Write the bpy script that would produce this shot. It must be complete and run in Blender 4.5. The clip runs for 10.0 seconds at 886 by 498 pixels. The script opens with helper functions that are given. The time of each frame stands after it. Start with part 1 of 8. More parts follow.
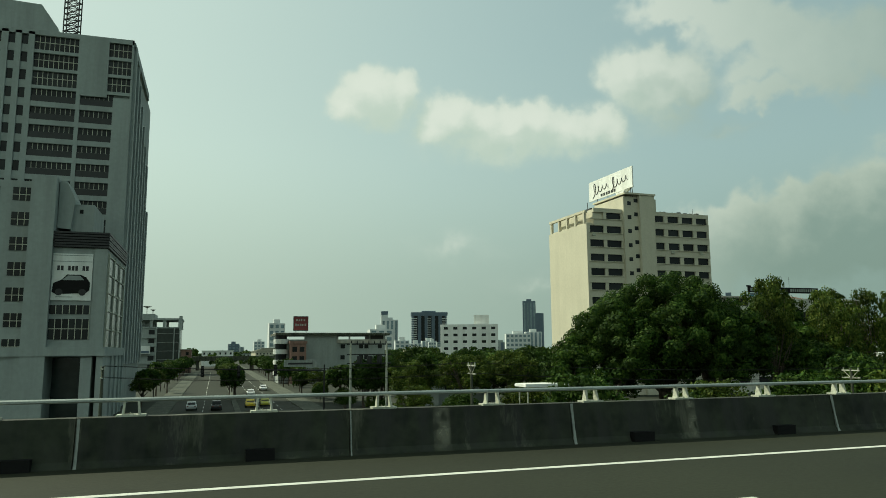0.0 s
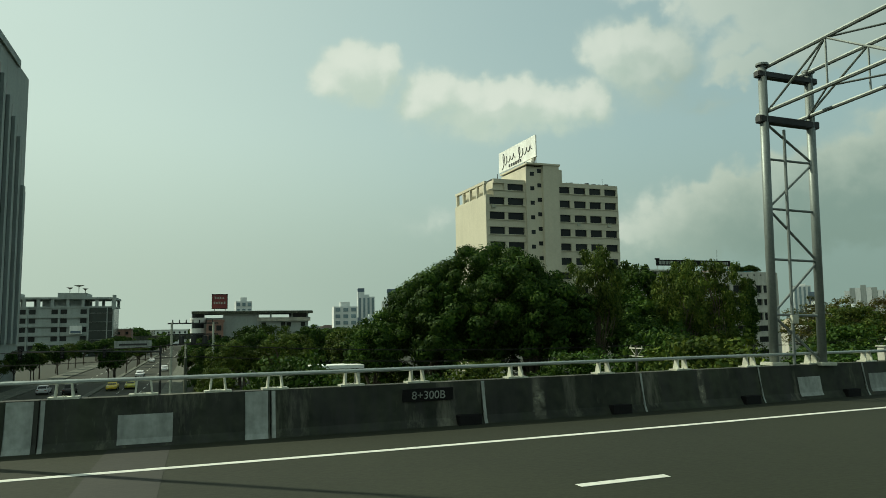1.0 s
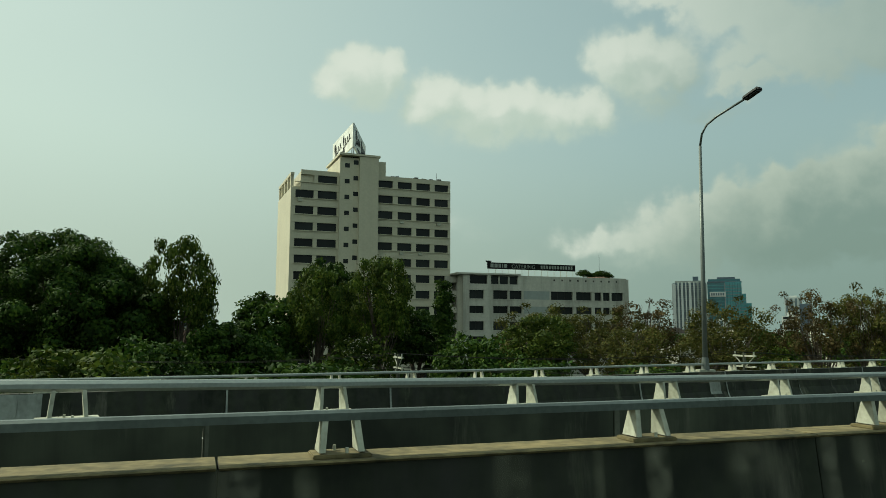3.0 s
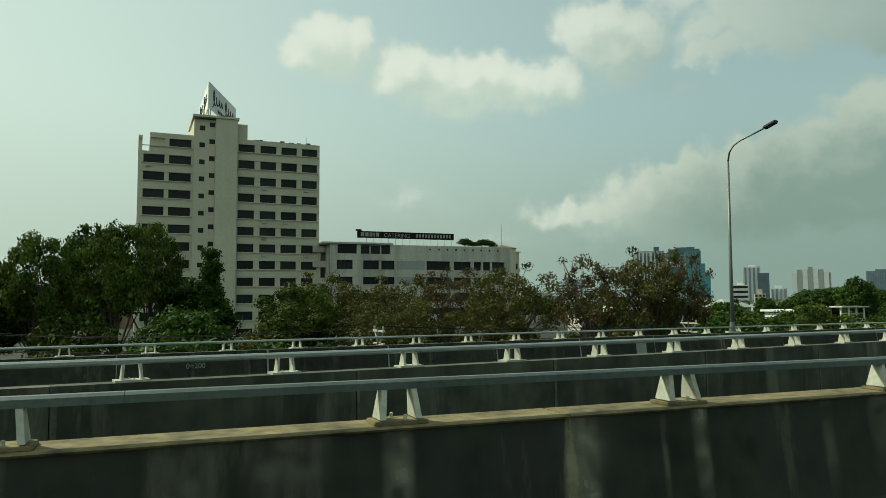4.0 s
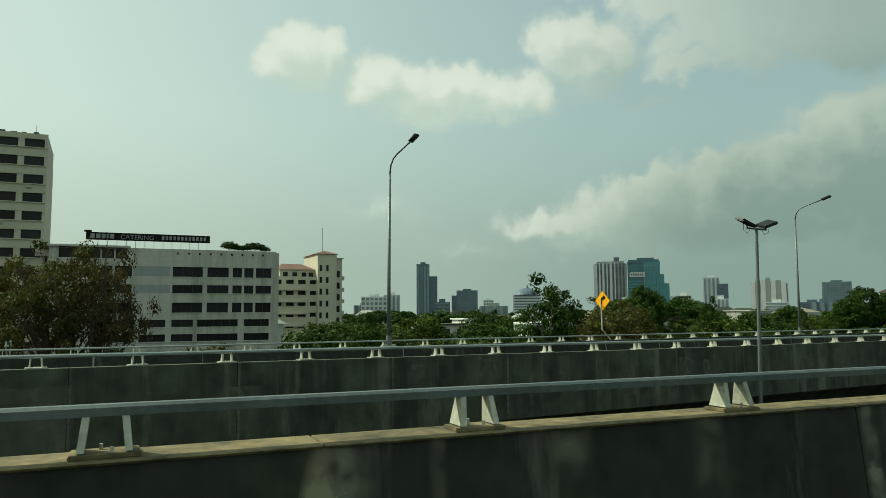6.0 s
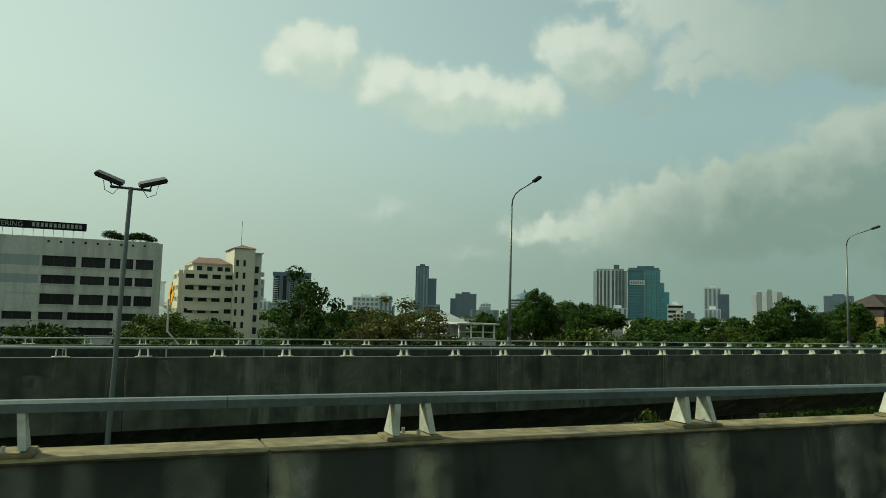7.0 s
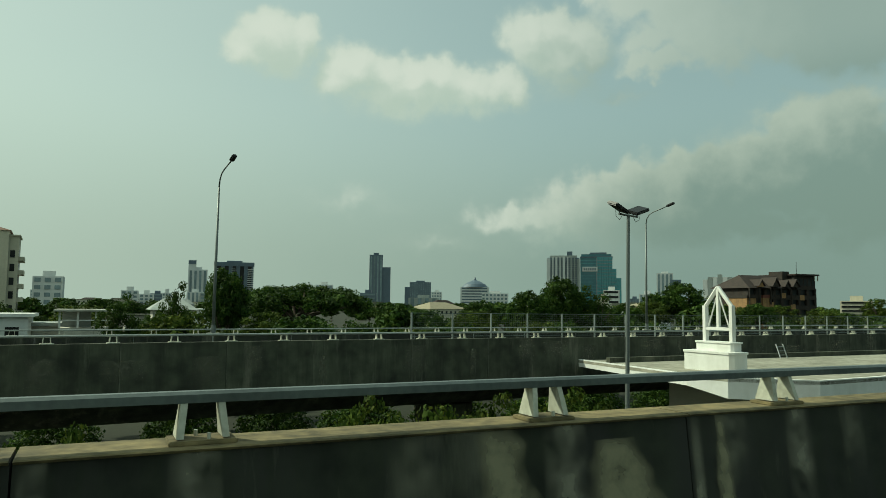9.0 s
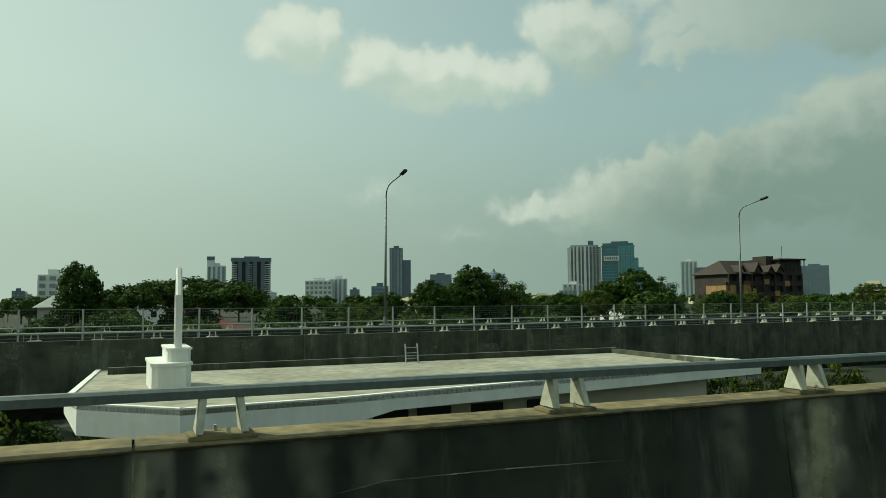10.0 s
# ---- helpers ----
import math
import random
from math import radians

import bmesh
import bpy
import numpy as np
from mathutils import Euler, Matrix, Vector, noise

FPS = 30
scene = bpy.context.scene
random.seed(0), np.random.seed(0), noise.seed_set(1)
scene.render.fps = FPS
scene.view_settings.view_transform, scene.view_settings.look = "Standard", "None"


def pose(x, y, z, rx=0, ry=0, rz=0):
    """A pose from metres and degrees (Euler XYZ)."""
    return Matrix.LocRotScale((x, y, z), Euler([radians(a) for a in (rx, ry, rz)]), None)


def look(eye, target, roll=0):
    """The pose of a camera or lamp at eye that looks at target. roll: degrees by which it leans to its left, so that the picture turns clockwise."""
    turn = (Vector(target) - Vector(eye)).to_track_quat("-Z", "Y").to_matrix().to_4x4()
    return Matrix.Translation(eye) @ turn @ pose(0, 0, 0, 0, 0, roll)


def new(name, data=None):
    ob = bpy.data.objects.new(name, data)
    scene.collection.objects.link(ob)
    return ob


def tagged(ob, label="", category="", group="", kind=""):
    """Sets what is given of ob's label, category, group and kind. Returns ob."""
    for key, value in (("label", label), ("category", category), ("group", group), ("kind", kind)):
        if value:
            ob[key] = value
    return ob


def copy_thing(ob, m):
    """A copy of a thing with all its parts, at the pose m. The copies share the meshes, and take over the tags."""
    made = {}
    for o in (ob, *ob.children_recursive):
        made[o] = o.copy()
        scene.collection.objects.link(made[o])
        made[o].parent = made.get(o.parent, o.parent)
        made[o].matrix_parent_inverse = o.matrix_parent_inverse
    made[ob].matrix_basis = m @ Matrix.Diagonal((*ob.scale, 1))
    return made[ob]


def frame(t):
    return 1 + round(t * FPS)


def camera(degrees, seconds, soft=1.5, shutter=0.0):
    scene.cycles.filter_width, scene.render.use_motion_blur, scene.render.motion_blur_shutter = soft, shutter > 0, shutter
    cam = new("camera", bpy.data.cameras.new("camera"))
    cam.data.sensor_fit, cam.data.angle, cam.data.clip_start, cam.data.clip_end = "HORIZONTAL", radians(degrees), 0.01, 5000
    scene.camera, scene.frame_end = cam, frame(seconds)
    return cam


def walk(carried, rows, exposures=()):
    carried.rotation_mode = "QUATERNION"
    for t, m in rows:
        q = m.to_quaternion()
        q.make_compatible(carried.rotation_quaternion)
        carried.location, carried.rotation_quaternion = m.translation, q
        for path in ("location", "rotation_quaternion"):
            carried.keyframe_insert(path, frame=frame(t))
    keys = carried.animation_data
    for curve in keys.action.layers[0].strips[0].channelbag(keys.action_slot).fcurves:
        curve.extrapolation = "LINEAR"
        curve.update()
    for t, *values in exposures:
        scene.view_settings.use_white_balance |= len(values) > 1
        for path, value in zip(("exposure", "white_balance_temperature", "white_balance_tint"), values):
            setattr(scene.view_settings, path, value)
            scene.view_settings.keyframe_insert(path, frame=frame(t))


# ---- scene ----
# camera and its drive along the elevated road
cam = camera(63.21, 10.0, soft=0.55)
PATH = [
    (0.0, pose(-0.00, -0.00, 1.60, 98.05, 0.39, -17.42)),
    (0.5, pose(10.45, 0.20, 1.60, 97.45, 0.53, -17.59)),
    (1.0, pose(20.90, 0.40, 1.60, 96.18, 0.93, -18.59)),
    (1.5, pose(31.39, 0.59, 1.60, 97.05, 1.11, -18.12)),
    (2.0, pose(41.94, 0.75, 1.60, 96.36, 1.16, -20.71)),
    (2.5, pose(52.63, 0.89, 1.60, 96.33, -0.27, -19.11)),
    (2.7, pose(56.78, 0.94, 1.60, 96.61, -0.31, -18.56)),
    (3.8, pose(80.27, 1.14, 1.60, 94.96, 0.48, -20.19)),
    (4.0, pose(84.58, 1.15, 1.60, 94.33, 0.35, -21.07)),
    (4.5, pose(95.42, 1.16, 1.60, 94.40, 0.65, -21.58)),
    (5.0, pose(106.29, 1.15, 1.60, 94.43, 0.64, -22.73)),
    (5.5, pose(117.15, 1.11, 1.60, 95.38, -0.22, -21.06)),
    (5.7, pose(121.50, 1.09, 1.60, 95.48, -0.44, -22.43)),
    (6.8, pose(145.58, 0.94, 1.60, 94.70, 0.71, -23.84)),
    (7.0, pose(149.95, 0.90, 1.60, 95.32, -1.38, -22.97)),
    (7.5, pose(160.86, 0.80, 1.60, 96.69, -2.13, -21.80)),
    (8.0, pose(171.77, 0.67, 1.60, 95.34, -0.65, -24.17)),
    (8.5, pose(182.67, 0.53, 1.60, 94.47, -0.86, -24.50)),
    (9.0, pose(193.60, 0.36, 1.60, 94.48, -0.59, -25.69)),
    (9.5, pose(204.43, 0.18, 1.60, 93.53, 1.41, -24.62)),
    (10.0, pose(215.16, -0.00, 1.60, 93.85, 0.33, -23.60)),
]
walk(cam, PATH, exposures=[(0.0, 0.0, 6520, -3), (2.5, -0.08, 6520, -3), (4.5, 0.06, 6540, -2), (5.7, 0.05, 6540, -2), (7.0, -0.03, 6520, -5), (8.0, -0.08, 6520, -6), (9.2, -0.13, 6520, -6), (10.0, -0.08, 6520, -5)])

# ---- world and sun ----
SUN_AZ, SUN_EL = -50.0, 42.0  # degrees, azimuth from +Y towards +X


def build_world():
    w = bpy.data.worlds.new("sky")
    scene.world = w
    w.use_nodes = True
    nt = w.node_tree
    nt.nodes.clear()
    N, L = nt.nodes.new, nt.links.new

    def math_(op, a, b=None, c=None, clamp=False):
        n = N("ShaderNodeMath")
        n.operation, n.use_clamp = op, clamp
        for k, v in enumerate((a, b, c)):
            if v is None:
                continue
            if isinstance(v, (int, float)):
                n.inputs[k].default_value = v
            else:
                L(v, n.inputs[k])
        return n.outputs[0]

    out, bg = N("ShaderNodeOutputWorld"), N("ShaderNodeBackground")
    L(bg.outputs[0], out.inputs[0])
    sky = N("ShaderNodeTexSky")
    sky.sky_type, sky.sun_disc = "NISHITA", False
    sky.sun_elevation, sky.sun_rotation = radians(SUN_EL), radians(SUN_AZ)
    sky.air_density, sky.dust_density, sky.ozone_density = 1.0, 3.0, 2.0
    tc = N("ShaderNodeTexCoord")
    sep = N("ShaderNodeSeparateXYZ")
    L(tc.outputs["Generated"], sep.inputs[0])
    az = math_("MULTIPLY", math_("ARCTAN2", sep.outputs[0], sep.outputs[1]), 180 / math.pi)
    el = math_("MULTIPLY", math_("ARCSINE", sep.outputs[2]), 180 / math.pi)
    # ragged outlines: the place in the sky is pushed about by noise at two sizes
    n1, n2 = N("ShaderNodeTexNoise"), N("ShaderNodeTexNoise")
    for n, s, d in ((n1, 13.0, 3.0), (n2, 34.0, 5.0)):
        n.inputs["Scale"].default_value, n.inputs["Detail"].default_value = s, d
        L(tc.outputs["Generated"], n.inputs["Vector"])

    def puff(k, amount):
        s = N("ShaderNodeSeparateColor")
        L((n1 if k < 2 else n2).outputs["Color"], s.inputs[0])
        return math_("MULTIPLY", math_("SUBTRACT", s.outputs[k % 2], 0.5), amount)

    paz = math_("ADD", az, math_("ADD", puff(0, 1.7), puff(2, 2.3)))
    pel = math_("ADD", el, math_("ADD", puff(1, 1.4), puff(3, 2.2)))
    fluff = N("ShaderNodeTexNoise")
    fluff.inputs["Scale"].default_value, fluff.inputs["Detail"].default_value, fluff.inputs["Roughness"].default_value = 21.0, 7.0, 0.58
    L(tc.outputs["Generated"], fluff.inputs["Vector"])
    ragged = math_("MULTIPLY", math_("SUBTRACT", fluff.outputs["Fac"], 0.5), 0.75)

    baz = math_("ADD", az, math_("ADD", puff(0, 4.2), puff(2, 2.6)))
    bel = math_("ADD", el, math_("ADD", puff(1, 4.6), puff(3, 2.6)))

    def clump(blobs, d_az=0.0, d_el=0.0, bank=False):
        """The thickness of heaped round puffs (azimuth, elevation, half width, half height, weight)."""
        comb = N("ShaderNodeCombineXYZ")
        L(math_("ADD", baz if bank else paz, d_az), comb.inputs[0]), L(math_("ADD", bel if bank else pel, d_el), comb.inputs[1])
        total = None
        for a, e, ra, re, weight in blobs:
            m, g = N("ShaderNodeMapping"), N("ShaderNodeTexGradient")
            ra, re = ra * 1.8, re * 1.8
            m.inputs["Location"].default_value = (-a / ra, -e / re, 0)
            m.inputs["Scale"].default_value = (1 / ra, 1 / re, 0)
            g.gradient_type = "SPHERICAL"
            L(comb.outputs[0], m.inputs[0]), L(m.outputs[0], g.inputs[0])
            v = math_("MULTIPLY", g.outputs["Fac"], weight)
            total = v if total is None else math_("SMOOTH_MAX", total, v, 0.22)
        return total

    PUFFS = [(11.5, 20.2, 2.2, 1.7, 1), (13.9, 20.2, 1.5, 1.5, 1), (9.8, 19.0, 1.6, 1.4, 0.9), (12.3, 18.6, 2.5, 1.4, 0.75), (14.0, 19.1, 1.4, 1.1,
             0.8), (18.2, 18.5, 2.2, 1.5, 1), (16.8, 17.6, 1.4, 1.2, 0.9), (20.7, 17.9, 1.8, 1.3, 1), (23.3, 17.9, 1.9, 1.4, 1), (25.3, 18.0, 1.7,
             1.4, 1), (27.6, 17.5, 1.6, 1.3, 0.9), (29.9, 17.4, 1.9, 1.4, 0.85), (31.3, 16.9, 1.2, 1.1, 0.8), (23.3, 16.5, 6.9, 1.3, 0.7), (21.5,
             15.3, 5.5, 1.0, 0.4), (27.9, 16.1, 4.1, 1.0, 0.5), (32.6, 21.2, 1.8, 1.5, 0.9), (34.4, 21.4, 1.6, 1.2, 0.85), (36.2, 20.4, 2.0, 1.5,
             0.9), (35.1, 19.3, 2.6, 1.6, 0.85), (37.3, 19.3, 1.5, 1.4, 0.8), (32.8, 19.9, 1.7, 1.4, 0.8), (35.5, 17.4, 2.6, 1.3, 0.5), (39.4, 16.2,
             2.5, 0.7, 0.35)]
    UPPER = [(36.8, 24.8, 3.9, 1.0, 0.9), (41.1, 23.3, 3.3, 1.9, 1), (44.0, 21.8, 2.8, 2.1, 1), (41.7, 19.9, 2.3, 1.0, 0.8), (41.1, 18.3, 1.7, 0.9,
             0.8), (43.3, 18.0, 2.2, 1.0, 0.85), (46.4, 20.8, 3.1, 2.3, 0.9), (49.8, 20.7, 3.2, 2.6, 0.9), (53.4, 20.5, 3.7, 2.5, 0.9), (46.7, 18.8,
             3.4, 1.5, 0.7), (50.5, 18.7, 3.2, 1.4, 0.6), (56.7, 19.2, 3.7, 3.1, 0.9)]
    LOWER = [(28.3, 6.9, 1.6, 1.0, 0.5), (30.7, 7.1, 1.8, 1.1, 0.6), (33.4, 7.2, 1.7, 1.0, 0.75), (35.5, 7.8, 1.6, 1.1, 0.85), (37.3, 8.9, 1.8, 1.2,
             0.9), (39.4, 9.6, 1.8, 1.3, 1), (41.2, 10.3, 1.8, 1.3, 1), (43.7, 10.5, 1.8, 1.2, 1), (45.8, 10.8, 1.8, 1.2, 1), (48.3, 10.8, 1.8, 1.2,
             0.95), (50.0, 11.8, 1.5, 1.3, 1), (51.6, 12.8, 1.5, 1.3, 1), (53.4, 13.2, 1.7, 1.4, 1), (55.9, 13.0, 2.2, 1.8, 1), (38.9, 7.3, 5.3, 2.0,
             0.95), (45.0, 8.4, 5.6, 2.5, 1), (51.0, 9.7, 4.7, 3.1, 1), (55.7, 9.4, 3.7, 4.1, 1), (48.8, 5.8, 5.9, 1.6, 0.75), (36.8, 5.5, 5.0, 1.1,
             0.45), (18.5, 8.2, 3.6, 0.9, 0.30), (25.8, 4.8, 4.0, 1.0, 0.3)]
    BANKS = UPPER + LOWER
    small, large = clump(PUFFS), clump(BANKS, bank=True)
    # the same heaps seen a little further towards the sun: thinner there means a sunlit flank
    small_up = clump(PUFFS, -1.0, 1.9)
    # a broken layer that goes on all round, thin over the view
    veil = N("ShaderNodeTexNoise")
    veil.inputs["Scale"].default_value, veil.inputs["Detail"].default_value, veil.inputs["Roughness"].default_value = 3.2, 6.0, 0.6
    L(tc.outputs["Generated"], veil.inputs["Vector"])
    veil_m = math_("MULTIPLY", math_("SUBTRACT", veil.outputs["Fac"], 0.42), 1.3, clamp=True)

    def soft_mask(v, lo, hi):
        r = N("ShaderNodeMapRange")
        r.interpolation_type = "SMOOTHSTEP"
        r.inputs["From Min"].default_value, r.inputs["From Max"].default_value = lo, hi
        L(v, r.inputs["Value"])
        return r.outputs[0]

    near_s = math_("MULTIPLY", ragged, soft_mask(small, 0.12, 0.45))
    near_l = math_("MULTIPLY", ragged, soft_mask(large, 0.12, 0.45))
    m_small = soft_mask(math_("MULTIPLY_ADD", near_s, 0.9, small), 0.14, 0.54)
    m_large = soft_mask(math_("MULTIPLY_ADD", near_l, 0.9, large), 0.12, 0.56)

    def mix(fac, a, b, how="MIX"):
        n = N("ShaderNodeMix")
        n.data_type, n.blend_type = "RGBA", how
        for k, v in ((0, fac), (6, a), (7, b)):
            if isinstance(v, (int, float)):
                n.inputs[k].default_value = v
            elif isinstance(v, tuple):
                n.inputs[k].default_value = (*v, 1)
            else:
                L(v, n.inputs[k])
        return n.outputs[2]

    # haze: paler towards the sun's side and towards the horizon
    blue = mix(1.0, sky.outputs[0], (SKY_GAIN, SKY_GAIN, SKY_GAIN), "MULTIPLY")
    sunward = soft_mask(az, 52.0, -25.0)
    low = soft_mask(el, 26.0, -2.0)
    haze_f = math_("ADD", math_("MULTIPLY_ADD", sunward, 0.25, 0.68), math_("MULTIPLY", low, 0.25), clamp=True)
    haze_c = mix(sunward, (0.385, 0.515, 0.49), (0.65, 0.755, 0.69))
    base = mix(math_("MULTIPLY", haze_f, 0.95), blue, haze_c)
    base = mix(math_("MULTIPLY", soft_mask(el, 16.0, 2.0), 0.75), base, mix(sunward, (0.215, 0.29, 0.26), (0.48, 0.555, 0.48)))
    base = mix(math_("MULTIPLY", veil_m, 0.18), base, (0.50, 0.56, 0.50))
    # clouds: sunlit flanks, grey bellies, greyer away from the sun
    away = soft_mask(az, 28.0, 44.0)
    bright = mix(away, (0.80, 0.80, 0.725), mix(soft_mask(el, 14.0, 21.0), (0.53, 0.57, 0.485), (0.57, 0.615, 0.55)))
    belly = mix(away, (0.56, 0.63, 0.555), mix(soft_mask(el, 14.0, 20.0), (0.225, 0.30, 0.265), (0.345, 0.415, 0.375)))
    flank_s = soft_mask(math_("MULTIPLY_ADD", near_s, 0.55, math_("SUBTRACT", small, small_up)), -0.36, 0.66)
    # the low bank is lit along its rising upper edge, the high one on the side towards the sun
    depth = math_("SUBTRACT", math_("MULTIPLY_ADD", baz, 0.25, 1.2), bel)
    rim = soft_mask(math_("MULTIPLY_ADD", ragged, -5.0, depth), 5.4, -0.4)
    sunny = soft_mask(math_("MULTIPLY_ADD", ragged, -6.0, paz), 56.0, 38.0)
    high = soft_mask(el, 14.5, 16.5)
    flank_l = math_("ADD", math_("MULTIPLY", high, sunny), math_("MULTIPLY", math_("SUBTRACT", 1.0, high), rim))
    sky_c = mix(math_("MULTIPLY", m_large, 0.74), base, mix(flank_l, belly, bright))
    final = mix(math_("MULTIPLY", m_small, 0.80), sky_c, mix(flank_s, belly, bright))
    L(final, bg.inputs[0])
    bg.inputs[1].default_value = 1.0


SKY_GAIN = 0.12
build_world()
sun = new("sun", bpy.data.lights.new("sun", "SUN"))
sun.data.energy, sun.data.angle, sun.data.color = 4.7, radians(0.6), (1.0, 0.965, 0.79)
_h = math.cos(radians(SUN_EL))
sun.matrix_world = look((0, 0, 60), (-_h * math.sin(radians(SUN_AZ)), -_h * math.cos(radians(SUN_AZ)), 60 - math.sin(radians(SUN_EL))))

# ---- materials ----
MATS = {}


def material(name, colour, second=None, rough=0.8, metal=0.0, scale=3.0, fine=40.0, vary=0.35, bump=0.15, streak=0.0, streak_col=(0.03, 0.03, 0.028),
             random=0.0, spec=0.4, depth=0.02, lime=0.0, wide=1.4):
    """Two sizes of noise between two colours, fine relief, optional rain streaks running down."""
    if name in MATS:
        return MATS[name]
    m = bpy.data.materials.new(name)
    m.use_nodes = True
    nt = m.node_tree
    N, L = nt.nodes.new, nt.links.new
    b = nt.nodes["Principled BSDF"]
    b.inputs["Roughness"].default_value, b.inputs["Metallic"].default_value = rough, metal
    b.inputs["Specular IOR Level"].default_value = spec
    second = second or tuple(c * 0.55 for c in colour)
    geo = N("ShaderNodeNewGeometry")
    big, small = N("ShaderNodeTexNoise"), N("ShaderNodeTexNoise")
    for n, s, d in ((big, 1 / scale, 5.0), (small, fine, 4.0)):
        n.inputs["Scale"].default_value, n.inputs["Detail"].default_value = s, d
        L(geo.outputs["Position"], n.inputs["Vector"])
    add = N("ShaderNodeMath")
    add.operation = "MULTIPLY_ADD"
    add.inputs[1].default_value = 0.5
    L(small.outputs["Fac"], add.inputs[0])
    half = N("ShaderNodeMath")
    half.operation = "MULTIPLY"
    half.inputs[1].default_value = 0.5
    L(big.outputs["Fac"], half.inputs[0]), L(half.outputs[0], add.inputs[2])
    ramp = N("ShaderNodeMapRange")
    ramp.inputs["From Min"].default_value, ramp.inputs["From Max"].default_value = 0.5 - 0.16, 0.5 + 0.16
    ramp.inputs["To Max"].default_value = vary * 2
    L(add.outputs[0], ramp.inputs["Value"])
    mix = N("ShaderNodeMix")
    mix.data_type = "RGBA"
    mix.inputs[6].default_value, mix.inputs[7].default_value = (*colour, 1), (*second, 1)
    L(ramp.outputs[0], mix.inputs[0])
    col = mix.outputs[2]
    if streak:
        mp, sn = N("ShaderNodeMapping"), N("ShaderNodeTexNoise")
        mp.inputs["Scale"].default_value = (wide, wide, 0.07 * wide)
        sn.inputs["Scale"].default_value, sn.inputs["Detail"].default_value, sn.inputs["Roughness"].default_value = 1.6, 6.0, 0.65
        L(geo.outputs["Position"], mp.inputs[0]), L(mp.outputs[0], sn.inputs["Vector"])
        sr = N("ShaderNodeMapRange")
        sr.inputs["From Min"].default_value, sr.inputs["From Max"].default_value, sr.inputs["To Max"].default_value = 0.44, 0.66, streak
        L(sn.outputs["Fac"], sr.inputs["Value"])
        mx = N("ShaderNodeMix")
        mx.data_type = "RGBA"
        mx.inputs[7].default_value = (*streak_col, 1)
        L(sr.outputs[0], mx.inputs[0]), L(col, mx.inputs[6])
        col = mx.outputs[2]
    if lime:
        mp, sn = N("ShaderNodeMapping"), N("ShaderNodeTexNoise")
        mp.inputs["Scale"].default_value, mp.inputs["Location"].default_value = (1.1, 1.1, 0.16), (7.3, 2.1, 0)
        sn.inputs["Scale"].default_value, sn.inputs["Detail"].default_value, sn.inputs["Roughness"].default_value = 1.1, 7.0, 0.7
        L(geo.outputs["Position"], mp.inputs[0]), L(mp.outputs[0], sn.inputs["Vector"])
        sr = N("ShaderNodeMapRange")
        sr.inputs["From Min"].default_value, sr.inputs["From Max"].default_value, sr.inputs["To Max"].default_value = 0.56, 0.74, lime
        L(sn.outputs["Fac"], sr.inputs["Value"])
        mx = N("ShaderNodeMix")
        mx.data_type = "RGBA"
        mx.inputs[7].default_value = (0.27, 0.26, 0.20, 1)
        L(sr.outputs[0], mx.inputs[0]), L(col, mx.inputs[6])
        col = mx.outputs[2]
    if random:
        oi, hs = N("ShaderNodeObjectInfo"), N("ShaderNodeHueSaturation")
        rr = N("ShaderNodeMapRange")
        rr.inputs["To Min"].default_value, rr.inputs["To Max"].default_value = 1 - random, 1 + random
        L(oi.outputs["Random"], rr.inputs["Value"]), L(rr.outputs[0], hs.inputs["Value"]), L(col, hs.inputs["Color"])
        col = hs.outputs[0]
    L(col, b.inputs["Base Color"])
    if bump:
        bp = N("ShaderNodeBump")
        bp.inputs["Strength"].default_value, bp.inputs["Distance"].default_value = bump, depth
        L(add.outputs[0], bp.inputs["Height"]), L(bp.outputs[0], b.inputs["Normal"])
    MATS[name] = m
    return m


def leaf_material(name, colour, second, third):
    """Leaves: each small leaf its own tint, some light passing through."""
    m = bpy.data.materials.new(name)
    m.use_nodes = True
    nt = m.node_tree
    N, L = nt.nodes.new, nt.links.new
    b = nt.nodes["Principled BSDF"]
    b.inputs["Roughness"].default_value, b.inputs["Specular IOR Level"].default_value = 0.7, 0.12
    geo, ramp = N("ShaderNodeNewGeometry"), N("ShaderNodeValToRGB")
    ramp.color_ramp.elements[0].color, ramp.color_ramp.elements[1].color = (*colour, 1), (*third, 1)
    e = ramp.color_ramp.elements.new(0.55)
    e.color = (*second, 1)
    L(geo.outputs["Random Per Island"], ramp.inputs[0])
    ns = N("ShaderNodeTexNoise")
    ns.inputs["Scale"].default_value = 0.35
    L(geo.outputs["Position"], ns.inputs["Vector"])
    hs, mr = N("ShaderNodeHueSaturation"), N("ShaderNodeMapRange")
    mr.inputs["From Min"].default_value, mr.inputs["From Max"].default_value = 0.3, 0.7
    mr.inputs["To Min"].default_value, mr.inputs["To Max"].default_value = 0.58, 1.48
    L(ns.outputs["Fac"], mr.inputs["Value"]), L(mr.outputs[0], hs.inputs["Value"]), L(ramp.outputs[0], hs.inputs["Color"])
    L(hs.outputs[0], b.inputs["Base Color"])
    tr, ms = N("ShaderNodeBsdfTranslucent"), N("ShaderNodeMixShader")
    ms.inputs[0].default_value = 0.22
    L(hs.outputs[0], tr.inputs[0]), L(b.outputs[0], ms.inputs[1]), L(tr.outputs[0], ms.inputs[2])
    L(ms.outputs[0], nt.nodes["Material Output"].inputs[0])
    return m


